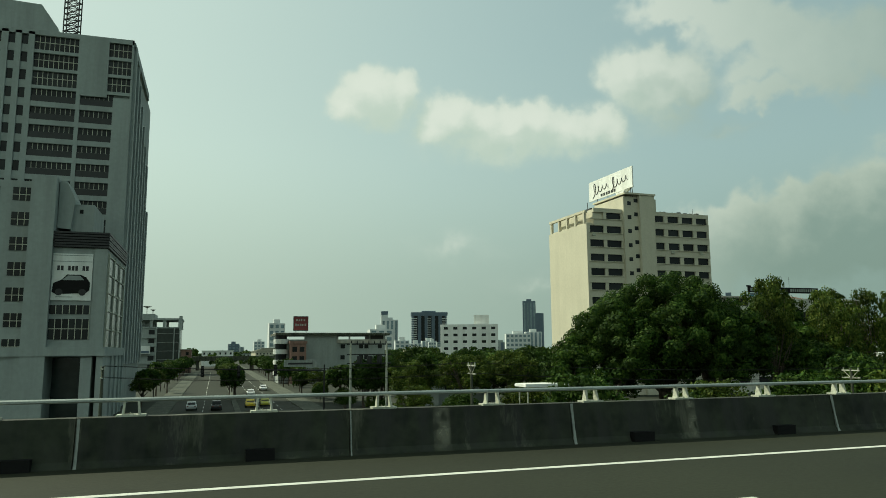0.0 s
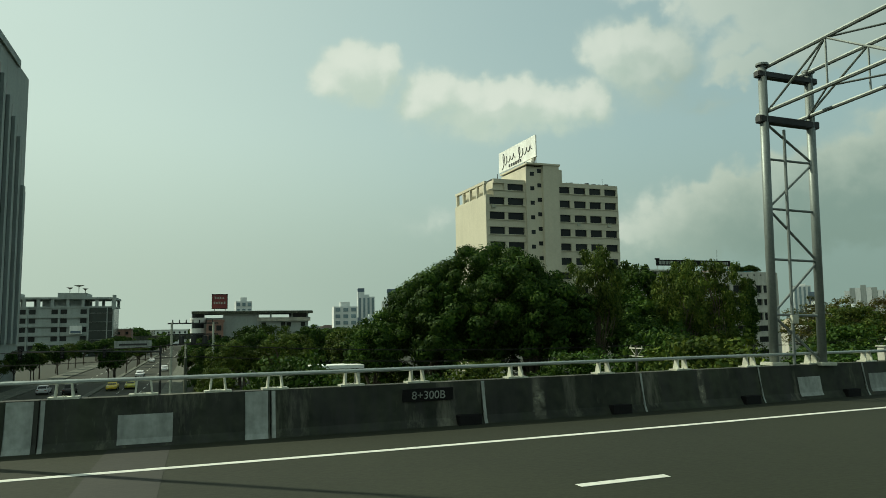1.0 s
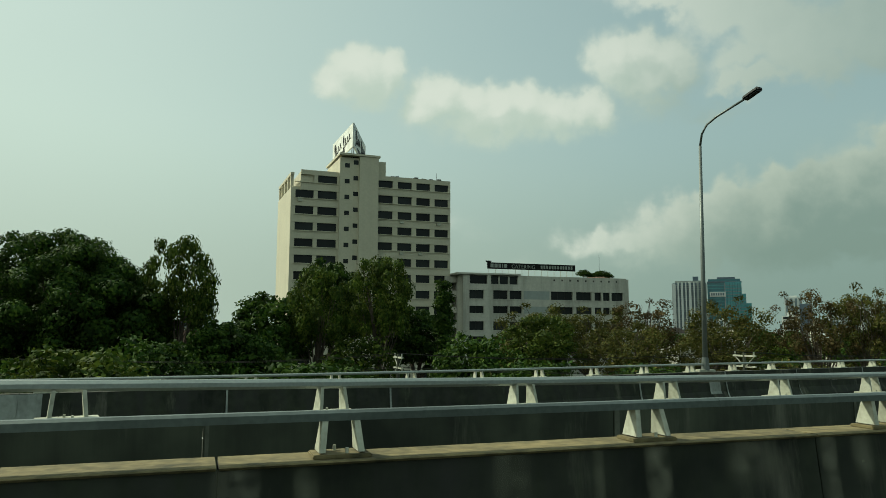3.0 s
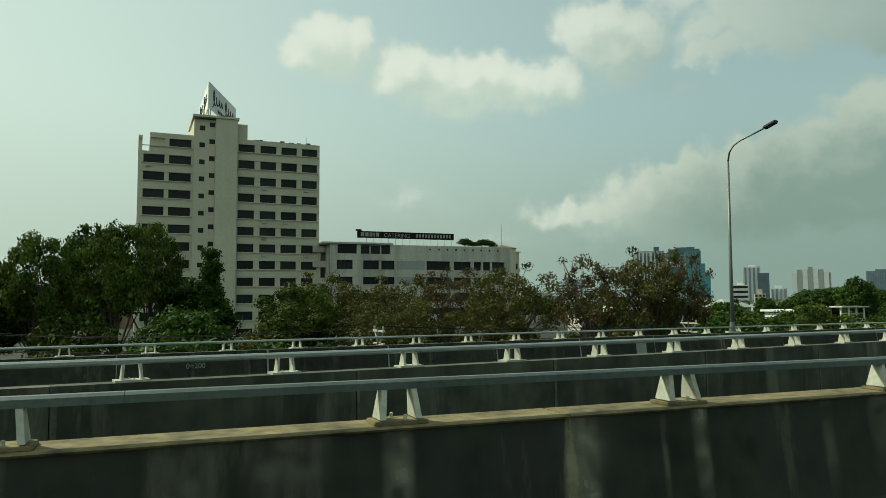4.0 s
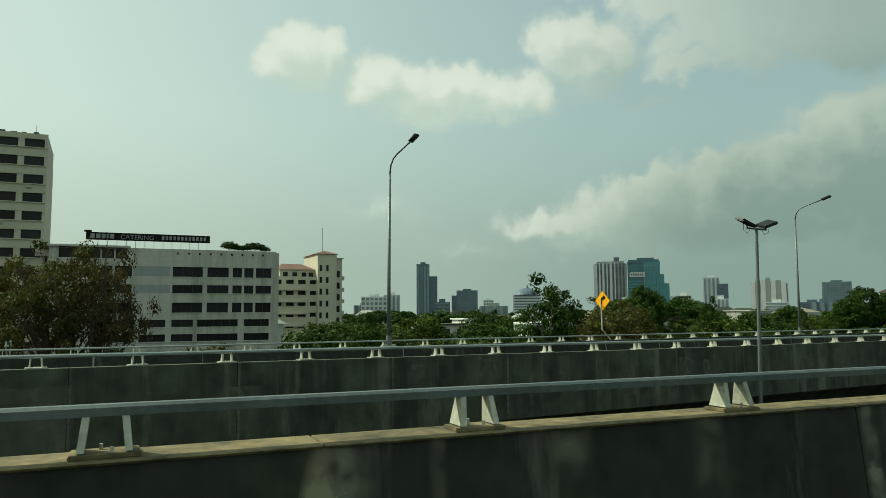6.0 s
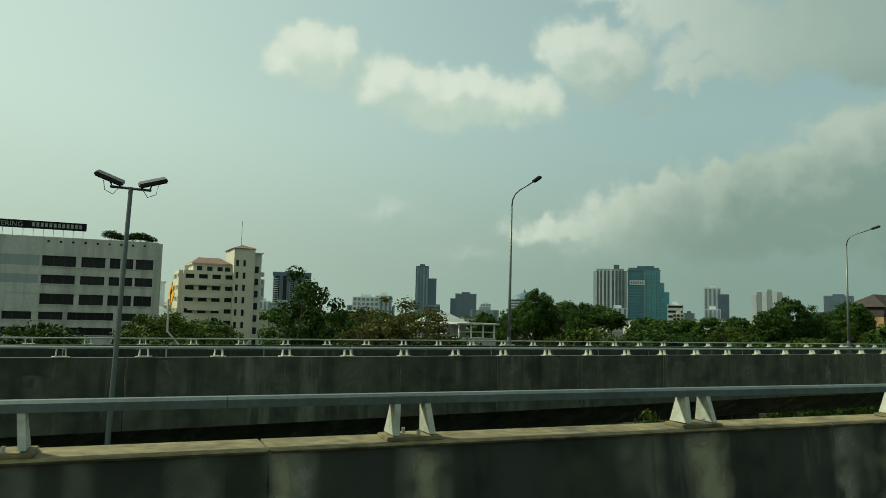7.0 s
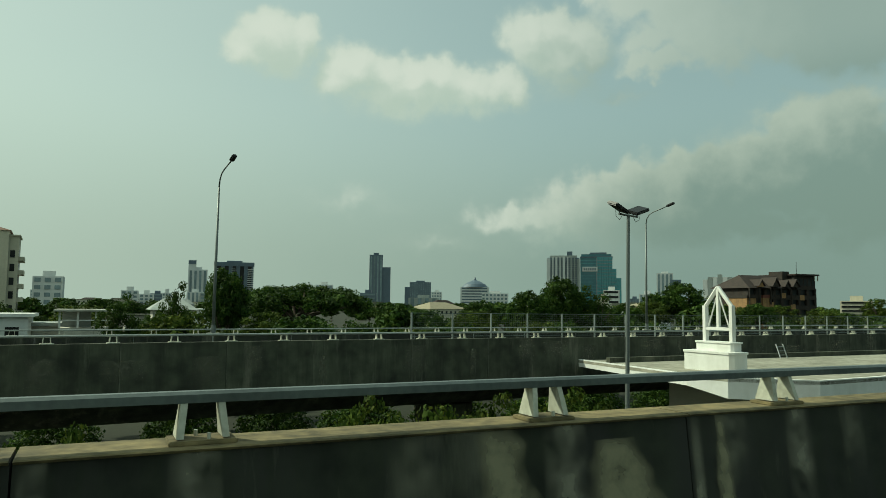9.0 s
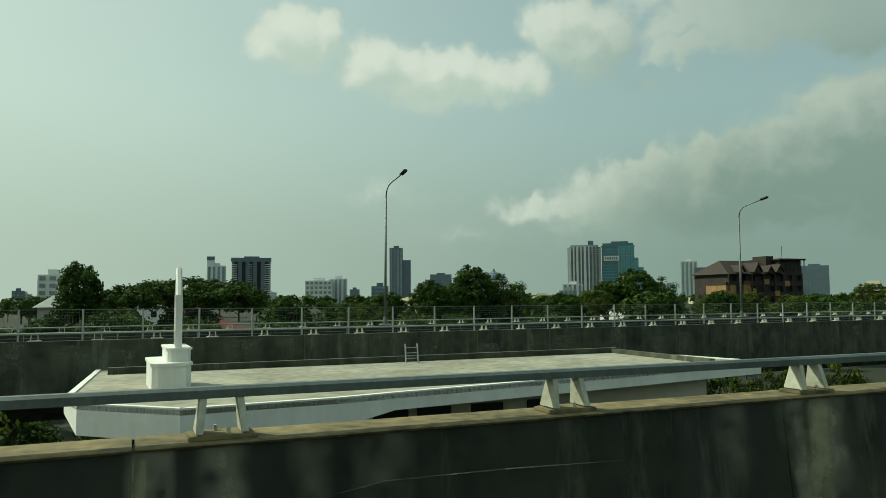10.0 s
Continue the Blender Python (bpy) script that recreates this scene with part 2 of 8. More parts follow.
ASPHALT = material("asphalt", (0.0228, 0.0256, 0.0134), (0.0122, 0.0140, 0.0072), 0.8, spec=0.2, scale=5.0, fine=16.0, vary=0.5, bump=0.35)
# stained concrete; shade of the road-side faces is put into this near-black base
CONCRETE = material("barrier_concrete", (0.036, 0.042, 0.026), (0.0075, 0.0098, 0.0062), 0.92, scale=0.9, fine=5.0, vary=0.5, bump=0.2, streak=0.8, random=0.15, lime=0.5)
# same barrier's top: tan raised to hold the sunlight on it
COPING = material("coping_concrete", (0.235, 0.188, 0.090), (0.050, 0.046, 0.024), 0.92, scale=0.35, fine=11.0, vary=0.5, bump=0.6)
GIRDER = material("girder_concrete", (0.090, 0.099, 0.067), (0.025, 0.029, 0.020), 0.9, scale=1.3, fine=2.2, vary=0.5, bump=0.12, wide=1.1, streak=0.62, streak_col=(0.014, 0.016, 0.012), random=0.12, lime=0.55)
PLATE = material("dull_plate", (0.115, 0.13, 0.11), (0.065, 0.074, 0.062), 0.6, metal=0.2, scale=0.4, fine=10.0, vary=0.5, bump=0.05, streak=0.4)


def run_material(name, colour, strength, spread=False):
    """A washed-down lime stain that thins out towards its sides and its foot; a spread one keeps its foot and frays."""
    m = bpy.data.materials.new(name)
    m.use_nodes = True
    nt = m.node_tree
    N, L = nt.nodes.new, nt.links.new
    b = nt.nodes["Principled BSDF"]
    b.inputs["Base Color"].default_value, b.inputs["Roughness"].default_value = (*colour, 1), 0.93
    tc, sep = N("ShaderNodeTexCoord"), N("ShaderNodeSeparateXYZ")
    L(tc.outputs["UV" if spread else "Generated"], sep.inputs[0])
    geo, noise = N("ShaderNodeNewGeometry"), N("ShaderNodeTexNoise")
    noise.inputs["Scale"].default_value, noise.inputs["Detail"].default_value = 7.0, 6.0
    L(geo.outputs["Position"], noise.inputs["Vector"])

    def calc(op, a, b_=None):
        n = N("ShaderNodeMath")
        n.operation, n.use_clamp = op, True
        for k, v in enumerate((a, b_)):
            if v is None:
                continue
            if isinstance(v, (int, float)):
                n.inputs[k].default_value = v
            else:
                L(v, n.inputs[k])
        return n.outputs[0]

    side = calc("MULTIPLY", calc("MULTIPLY", sep.outputs[0], calc("SUBTRACT", 1.0, sep.outputs[0])), 3.6)
    foot = calc("MULTIPLY", sep.outputs[2], 2.2)
    blot = calc("MULTIPLY", calc("SUBTRACT", noise.outputs["Fac"], 0.30), 2.6)
    alpha = calc("MULTIPLY", calc("MULTIPLY", side, foot), calc("MULTIPLY", blot, strength))
    if spread:
        fray = calc("MULTIPLY", noise.outputs["Fac"], 1.5)
        top = calc("MULTIPLY", calc("ADD", sep.outputs[1], 0.12), 4.0)
        body = calc("MULTIPLY", calc("SUBTRACT", calc("MULTIPLY", side, fray), 0.12), 1.7)
        alpha = calc("MULTIPLY", calc("MULTIPLY", body, top), strength)
    L(alpha, b.inputs["Alpha"])
    return m


LIME_FAINT = run_material("faint_lime_runs", (0.17, 0.17, 0.125), 0.75)
LIME = run_material("lime_runs", (0.25, 0.245, 0.185), 0.9)
RUST_LIME = run_material("earthy_lime_bloom", (0.25, 0.235, 0.15), 0.9, True)
GALV = material("galvanised_steel", (0.36, 0.39, 0.37), (0.25, 0.275, 0.26), 0.45, metal=0.5, scale=1.0, fine=30.0, vary=0.45, bump=0.05)
PALE = material("post_paint", (0.50, 0.51, 0.42), (0.28, 0.28, 0.22), 0.6, metal=0.1, scale=0.4, fine=22.0, vary=0.5, bump=0.1)
POLE = material("lamp_pole_steel", (0.155, 0.175, 0.165), (0.10, 0.115, 0.11), 0.5, metal=0.4, scale=1.5, fine=20.0, vary=0.4, bump=0.04)
DARK = material("dark_metal", (0.035, 0.036, 0.036), (0.02, 0.02, 0.02), 0.5, metal=0.3, scale=0.6, fine=20.0, vary=0.4, bump=0.05)
RAIL = material("weathered_rail_steel", (0.15, 0.175, 0.165), (0.095, 0.115, 0.11), 0.4, metal=0.5, scale=1.0, fine=26.0, vary=0.5, bump=0.06, streak=0.3)
TAR = material("tar_joint", (0.019, 0.0195, 0.0115), (0.011, 0.0115, 0.007), 0.85, scale=0.7, fine=12.0, vary=0.5, bump=0.3)
LINE = material("road_paint", (0.60, 0.60, 0.54), (0.36, 0.36, 0.32), 0.7, scale=0.6, fine=12.0, vary=0.32, bump=0.1)
PATCH = material("white_patch", (0.33, 0.355, 0.325), (0.19, 0.205, 0.185), 0.8, scale=0.5, fine=10.0, vary=0.45, bump=0.1, streak=0.4)
JOINT_LIME = material("limy_joint", (0.16, 0.165, 0.125), (0.05, 0.054, 0.04), 0.9, scale=0.4, fine=8.0, vary=0.5, bump=0.1, streak=0.5)
SOIL = material("soil_and_grass", (0.017, 0.022, 0.008), (0.009, 0.012, 0.005), 0.95, scale=9.0, fine=1.5, vary=0.5, bump=0.3)
HOTEL = material("cream_render", (0.54, 0.505, 0.39), (0.41, 0.385, 0.295), 0.88, scale=6.0, fine=2.5, vary=0.3, bump=0.1, streak=0.16, streak_col=(0.30, 0.29, 0.23), wide=0.3)
OFFICE = material("grey_white_render", (0.52, 0.51, 0.44), (0.38, 0.37, 0.32), 0.88, scale=5.0, fine=2.5, vary=0.4, bump=0.1, streak=0.55, streak_col=(0.17, 0.165, 0.14), wide=0.3)
WHITE = material("white_paint", (0.74, 0.75, 0.72), (0.60, 0.61, 0.57), 0.75, scale=3.0, fine=4.0, vary=0.35, bump=0.08, streak=0.3, streak_col=(0.35, 0.34, 0.29), wide=0.3)
GREYB = material("grey_tower_render", (0.31, 0.345, 0.325), (0.235, 0.26, 0.245), 0.85, scale=8.0, fine=1.5, vary=0.35, bump=0.08, streak=0.3, streak_col=(0.14, 0.15, 0.14), wide=0.3)
GLASS = material("window_glass", (0.016, 0.019, 0.019), (0.009, 0.011, 0.011), 0.3, scale=3.0, fine=0.8, vary=0.5, bump=0.0, random=0.5, spec=0.2)
SILVER_GLASS = material("pale_glass", (0.20, 0.27, 0.29), (0.12, 0.17, 0.19), 0.25, scale=12.0, fine=0.3, vary=0.5, bump=0.0, random=0.2, spec=0.6)
TEAL = material("teal_glass", (0.068, 0.29, 0.31), (0.038, 0.18, 0.21), 0.22, scale=25.0, fine=0.2, vary=0.4, bump=0.0, spec=0.6)
BLUE_GREY = material("blue_grey_cladding", (0.10, 0.14, 0.18), (0.07, 0.10, 0.13), 0.4, scale=20.0, fine=0.3, vary=0.4, bump=0.0)
FAR_WHITE = material("far_white_render", (0.62, 0.64, 0.62), (0.48, 0.50, 0.49), 0.85, scale=25.0, fine=0.3, vary=0.35, bump=0.0)
TILE_RED = material("red_roof_tiles", (0.15, 0.045, 0.03), (0.085, 0.03, 0.022), 0.8, scale=2.0, fine=6.0, vary=0.5, bump=0.3)
TILE_BROWN = material("brown_roof", (0.040, 0.026, 0.020), (0.016, 0.012, 0.010), 0.8, scale=1.6, fine=3.0, vary=0.5, bump=0.3)
PINK = material("faded_pink_render", (0.30, 0.18, 0.14), (0.21, 0.125, 0.10), 0.88, scale=4.0, fine=2.0, vary=0.5, bump=0.1, streak=0.4, wide=0.3)
ORANGE = material("orange_reflective", (0.82, 0.30, 0.006), (0.70, 0.24, 0.005), 0.6, spec=0.15, scale=0.2, fine=30.0, vary=0.3, bump=0.05)
YELLOW = material("sign_yellow", (0.85, 0.38, 0.006), (0.76, 0.32, 0.005), 0.6, spec=0.15, scale=0.4, fine=20.0, vary=0.3, bump=0.03)
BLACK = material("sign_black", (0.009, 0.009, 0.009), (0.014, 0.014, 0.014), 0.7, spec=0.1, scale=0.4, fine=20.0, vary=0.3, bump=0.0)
SHEET = material("cream_sheet_roof", (0.33, 0.29, 0.19), (0.21, 0.185, 0.12), 0.65, scale=1.5, fine=6.0, vary=0.45, bump=0.1, streak=0.3, streak_col=(0.16, 0.14, 0.10))
DUSTY = material("dusty_white_roof", (0.36, 0.35, 0.28), (0.16, 0.155, 0.115), 0.9, scale=2.2, fine=3.0, vary=0.5, bump=0.15, lime=0.5)
BROWN_WALL = material("weathered_brown_wall", (0.042, 0.030, 0.022), (0.014, 0.012, 0.010), 0.9, scale=2.5, fine=1.5, vary=0.5, bump=0.1, streak=0.6, wide=0.4)
OCHRE = material("ochre_wall", (0.34, 0.20, 0.085), (0.20, 0.12, 0.055), 0.9, scale=2.0, fine=3.0, vary=0.5, bump=0.1, streak=0.4, streak_col=(0.08, 0.05, 0.03))
BARK = material("bark", (0.10, 0.08, 0.06), (0.05, 0.04, 0.03), 0.95, scale=0.6, fine=9.0, vary=0.5, bump=0.6)
LEAF_DARK = leaf_material("dark_green_leaves", (0.0115, 0.0310, 0.0045), (0.0284, 0.0599, 0.0083), (0.0600, 0.0960, 0.0135))
LEAF_FRESH = leaf_material("fresh_green_leaves", (0.0210, 0.0404, 0.0052), (0.0449, 0.0733, 0.0097), (0.1010, 0.1235, 0.0195))
LEAF_DRY = leaf_material("dry_brown_green_leaves", (0.0333, 0.0412, 0.0079), (0.0649, 0.0696, 0.0143), (0.1069, 0.0886, 0.0254))
LEAF_RED = leaf_material("red_brown_leaves", (0.0348, 0.0316, 0.0094), (0.0585, 0.0474, 0.0150), (0.0950, 0.0617, 0.0269))

# ---- building blocks ----


def add_box(bm, x0, x1, y0, y1, z0, z1):
    v = [bm.verts.new(p) for p in ((x0, y0, z0), (x1, y0, z0), (x1, y1, z0), (x0, y1, z0), (x0, y0, z1), (x1, y0, z1), (x1, y1, z1), (x0, y1, z1))]
    for q in ((3, 2, 1, 0), (4, 5, 6, 7), (0, 1, 5, 4), (1, 2, 6, 5), (2, 3, 7, 6), (3, 0, 4, 7)):
        bm.faces.new([v[i] for i in q])
    return bm


def boxes(*dims):
    bm = bmesh.new()
    for d in dims:
        add_box(bm, *d)
    return bm


def soft_box(x0, x1, y0, y1, z0, z1, r):
    bm = boxes((x0, x1, y0, y1, z0, z1))
    bmesh.ops.bevel(bm, geom=bm.edges[:], offset=r, segments=2, affect="EDGES")
    return bm


def add_tube(bm, points, radii, sides=8):
    """A round tube through points; radii one number or one a point."""
    if isinstance(radii, (int, float)):
        radii = [radii] * len(points)
    pts = [Vector(p) for p in points]
    rings = []
    for i, p in enumerate(pts):
        d = (pts[min(i + 1, len(pts) - 1)] - pts[max(i - 1, 0)]).normalized()
        a = d.cross(Vector((0, 0, 1)) if abs(d.z) < 0.9 else Vector((1, 0, 0))).normalized()
        b = d.cross(a)
        rings.append([bm.verts.new(p + radii[i] * (math.cos(k * math.tau / sides) * a + math.sin(k * math.tau / sides) * b)) for k in range(sides)])
    for r0, r1 in zip(rings, rings[1:]):
        for k in range(sides):
            bm.faces.new((r0[k], r0[(k + 1) % sides], r1[(k + 1) % sides], r1[k]))
    bm.faces.new(rings[0][::-1]), bm.faces.new(rings[-1])
    return bm


def tube(points, radii, sides=8):
    return add_tube(bmesh.new(), points, radii, sides)


def add_prism(bm, outline, y0, y1):
    """An outline in x and z, drawn out from y0 to y1."""
    a = [bm.verts.new((x, y0, z)) for x, z in outline]
    b = [bm.verts.new((x, y1, z)) for x, z in outline]
    n = len(outline)
    bm.faces.new(a), bm.faces.new(b[::-1])
    for k in range(n):
        bm.faces.new((a[k], b[k], b[(k + 1) % n], a[(k + 1) % n]))
    return bm


def mesh_of(name, bm, mat, smooth=False):
    bmesh.ops.recalc_face_normals(bm, faces=bm.faces[:])
    me = bpy.data.meshes.new(name)
    bm.to_mesh(me)
    bm.free()
    me.materials.append(mat)
    if smooth:
        me.polygons.foreach_set("use_smooth", [True] * len(me.polygons))
    return me


def part(name, bm, mat, parent, label="", smooth=False):
    ob = new(name, mesh_of(name, bm, mat, smooth))
    ob.parent = parent
    return tagged(ob, label)


def piece(name, me, parent, m=None, label=""):
    """One more object on a shared mesh."""
    ob = new(name, me)
    ob.parent = parent
    if m is not None:
        ob.matrix_basis = m
    return tagged(ob, label)


def thing(name, label, category, m=None, group="", kind=""):
    ob = new(name)
    ob.empty_display_size = 0.3
    if m is not None:
        ob.matrix_basis = m
    return tagged(ob, label, category, group, kind)


def curve_through(table):
    """A smooth line y(x) through a short table of places."""
    xs, ys = np.array([p[0] for p in table], float), np.array([p[1] for p in table], float)
    slope = np.gradient(ys, xs)

    def at(x):
        k = int(np.clip(np.searchsorted(xs, x) - 1, 0, len(xs) - 2))
        h = xs[k + 1] - xs[k]
        s = (x - xs[k]) / h
        if s < 0 or s > 1:
            end = 0 if s < 0 else -1
            return float(ys[end] + slope[end] * (x - xs[end]))
        return float((2 * s**3 - 3 * s**2 + 1) * ys[k] + (s**3 - 2 * s**2 + s) * h * slope[k] + (-2 * s**3 + 3 * s**2) * ys[k + 1] + (s**3 - s**2) * h * slope[k + 1])

    return at


def add_sweep(bm, profile, line, rise, x0, x1, steps):
    """A profile of (across, up), swept along line(x) at the height rise(x)."""
    rings = []
    for k in range(steps + 1):
        x = x0 + (x1 - x0) * k / steps
        y, z = line(x), rise(x)
        rings.append([bm.verts.new((x, y + a, z + u)) for a, u in profile])
    n = len(profile)
    for r0, r1 in zip(rings, rings[1:]):
        for k in range(n):
            bm.faces.new((r0[k], r0[(k + 1) % n], r1[(k + 1) % n], r1[k]))
    bm.faces.new(rings[0][::-1]), bm.faces.new(rings[-1])
    return bm


def letters(text, size, mat, parent, m, label="", name="lettering"):
    cu = bpy.data.curves.new("lettering", "FONT")
    cu.body, cu.size, cu.extrude, cu.align_x = text, size, 0.004, "CENTER"
    tmp = new("lettering_curve", cu)
    me = bpy.data.meshes.new_from_object(tmp)
    bpy.data.objects.remove(tmp)
    bpy.data.curves.remove(cu)
    me.materials.clear()
    me.materials.append(mat)
    return piece(name, me, parent, m, label)


GROUND = -8.5
# outer parapet of the exit road, inner parapet of the exit road, parapet of the main road
LEFT = curve_through([(-60, 11.9), (0, 12.35), (12, 12.45), (20, 12.65), (29.5, 13.35), (36, 14.1), (47, 15.4), (60, 17.3), (79, 21.0), (108, 26.3), (138, 31.1), (168.6, 35.7),
                      (199, 39.0), (229, 40.7), (258, 41.3), (330, 40.5)])
LEFT_TOP = curve_through([(-60, 0.63), (0, 0.63), (22, 0.62), (30, 0.61), (36, 0.58), (45, 0.51), (55, 0.40), (68, 0.33), (80, 0.32), (108, 0.24), (138, 0.17), (168, 0.09), (199, 0.0), (258, 0.0), (330, 0.0)])
RIGHT = curve_through([(59.5, 6.45), (66, 7.7), (80, 10.5), (95, 13.3), (117, 17.2), (138, 20.6), (168, 24.9), (199, 28.1), (229, 29.7), (258, 30.4), (330, 30.2)])
RIGHT_TOP = curve_through([(59.5, 1.0), (66, 0.85), (80, 0.66), (100, 0.57), (118, 0.52), (150, 0.28), (175, 0.19), (200, 0.18), (225, 0.10), (258, 0.06), (330, 0.0)])
NEAR = curve_through([(53, 5.02), (60, 5.06), (80, 5.18), (107, 5.18), (124, 5.06), (146, 4.83), (172, 4.46), (195, 4.14), (216, 3.78), (260, 2.85), (330, 1.3)])


CROSSFALL = curve_through([(-60, 0.010), (20, 0.010), (33, 0.013), (45, 0.018), (60, 0.024), (80, 0.024), (330, 0.024)])


def road_z(x, y):
    return -CROSSFALL(x) * y


def flat_strip(y_lo, y_hi, x0, x1, z_at, mat, name, parent, step=2.0, thick=0.25):
    """A road slab between two lines, following a height z_at(x, y)."""
    bm = bmesh.new()
    n = max(1, int((x1 - x0) / step))
    rows = []
    for k in range(n + 1):
        x = x0 + (x1 - x0) * k / n
        a, b = y_lo(x), y_hi(x)
        rows.append([bm.verts.new((x, a, z_at(x, a))), bm.verts.new((x, b, z_at(x, b))), bm.verts.new((x, b, z_at(x, b) - thick)), bm.verts.new((x, a, z_at(x, a) - thick))])
    for r0, r1 in zip(rows, rows[1:]):
        for k in range(4):
            bm.faces.new((r0[k], r0[(k + 1) % 4], r1[(k + 1) % 4], r1[k]))
    bm.faces.new(rows[0][::-1]), bm.faces.new(rows[-1])
    return part(name, bm, mat, parent)


# ---- ground, roads ----
ground = tagged(new("ground", mesh_of("ground", boxes((-5000, 5000, -4000, 5000, GROUND - 1, GROUND)), SOIL)), "dark soil and grass under the elevated roads", "ground", kind="structure")
main_road = thing("road", "dark grey asphalt carriageway of the elevated main road", "road", kind="structure")
flat_strip(lambda x: -11.0, lambda x: LEFT(x) - 0.1, -60, 59.0, lambda x, y: road_z(x, y), ASPHALT, "carriageway", main_road)
flat_strip(lambda x: -11.0, lambda x: NEAR(x) + 0.2, 59.0, 330, lambda x, y: road_z(x, y), ASPHALT, "carriageway", main_road)
exit_road = thing("exit_road", "dark grey asphalt of the curving exit road", "road", kind="structure")


def exit_z(x, y):
    f = (y - RIGHT(x)) / max(LEFT(x) - RIGHT(x), 1)
    base = (RIGHT_TOP(x) - 0.95) * (1 - f) + (LEFT_TOP(x) - 0.92) * f
    k = min(max((x - 59) / 20, 0), 1)
    return road_z(x, y) * (1 - k) + base * k


flat_strip(lambda x: RIGHT(x) + 0.0, lambda x: LEFT(x) - 0.1, 59.0, 330, exit_z, ASPHALT, "carriageway", exit_road)


def painted(x0, x1, line, width, z_at, parent, name="road_marking", step=2.0):
    flat_strip(lambda x: line(x) - width / 2, lambda x: line(x) + width / 2, x0, x1, lambda x, y: z_at(x, y) + 0.006, LINE, name, parent, step, 0.004)


edge_line = curve_through([(-60, 9.3), (2, 9.7), (12, 9.96), (20, 10.25), (27, 10.77), (33.4, 11.45), (42.5, 12.45), (49, 13.1), (55, 14.0), (60, 14.75)])
painted(-60, 59.0, edge_line, 0.15, lambda x, y: road_z(x, y), main_road, "edge_line")
painted(59.0, 240, lambda x: LEFT(x) - 2.45 + min(0.7, (x - 59) * 0.02), 0.15, exit_z, exit_road, "edge_line")
painted(59.0, 240, lambda x: RIGHT(x) + 1.0, 0.15, exit_z, exit_road, "edge_line")
dash_line = curve_through([(-40, 6.6), (10, 7.0), (25.3, 7.36), (35.2, 8.33), (40, 8.75), (45.3, 9.45), (50.4, 10.0), (55.2, 11.0), (60, 11.7), (70, 13.4)])
for k in range(-8, 9):
    x = 19.7 + 5.0 * k
    painted(x, x + 1.15, dash_line, 0.14, (lambda xx, y: road_z(xx, y)) if x < 58 else exit_z, main_road, "lane_dash", 1.15)
gore_edge = lambda x: 6.75 + (x - 48.9) * 0.085
painted(44.5, 54.0, gore_edge, 0.28, lambda x, y: road_z(x, y), main_road, "edge_line")
for k in range(14):
    painted(-40 + 12 * k, -36 + 12 * k, lambda x: -2.2, 0.14, lambda x, y: road_z(x, y), main_road, "lane_dash", 4.0)
# steel expansion joint across the exit lane
for dx in (0.0, 0.42):
    joint_strip = part("expansion_joint", boxes((-0.05, 0.05, -3.05, 3.05, 0.0, 0.012)), GALV, exit_road)
    joint_strip.matrix_basis = pose(60.15 + dx, 13.4, exit_z(60.15, 13.4) + 0.004, 1.2, 0, 10)

flat_strip(lambda x: -10.9, lambda x: LEFT(x) - 0.4, 19.65, 20.52, lambda x, y: road_z(x, y) + 0.003, TAR, "asphalt_joint", main_road, 0.4, 0.004)

# ---- parapets ----


def parapet(name, label, line, top, x0, x1, joint, profile, mat, coping=None, joints=(), trim=None, edge=None):
    """A row of cast panels with open joints and pale joint edges; the profile hangs from the top edge."""
    wall = thing(name, label, "barrier", kind="structure")
    cuts = [x0] + [j for j in joints if x0 < j < x1]
    while cuts[-1] < x1 - 1.5:
        cuts.append(min(cuts[-1] + joint * (0.9 + 0.2 * random.random()), x1))
    for x, e in zip(cuts, cuts[1:]):
        part("barrier_panel", add_sweep(bmesh.new(), profile, line, top, x + 0.005, e - 0.005, 3), mat, wall)
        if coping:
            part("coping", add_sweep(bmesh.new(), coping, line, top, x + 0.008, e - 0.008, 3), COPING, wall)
        if trim:
            w = (0.035 + 0.05 * random.random()) * (3.2 if edge is LIME else 1)
            part("joint_edge", add_sweep(bmesh.new(), trim, line, top, x + 0.016, x + w, 1), edge, wall)
    return wall


def post_pair(tall, heavy):
    """Two tapered rail posts on one base plate with bolts."""
    bm = bmesh.new()
    lo, hi, th = (0.085, 0.04, 0.017) if heavy else (0.085, 0.05, 0.014)
    for s in (-1, 1):
        x = s * (0.108 if heavy else 0.12)
        v = [bm.verts.new(p) for p in ((x - th, -lo, 0.03), (x + th, -lo, 0.03), (x + th, lo, 0.03), (x - th, lo, 0.03),
                                       (x - th - s * 0.02, -hi, tall), (x + th - s * 0.02, -hi, tall), (x + th - s * 0.02, hi, tall), (x - th - s * 0.02, hi, tall))]
        for q in ((3, 2, 1, 0), (4, 5, 6, 7), (0, 1, 5, 4), (1, 2, 6, 5), (2, 3, 7, 6), (3, 0, 4, 7)):
            bm.faces.new([v[i] for i in q])
    if not heavy:
        add_box(bm, -0.21, 0.21, -0.12, 0.12, 0.0, 0.03)
    for x, y in ((-0.02, 0.05), (0.03, -0.06)):
        add_tube(bm, [(x, y, 0.02), (x, y, 0.052)], 0.010, 6)
    return bm


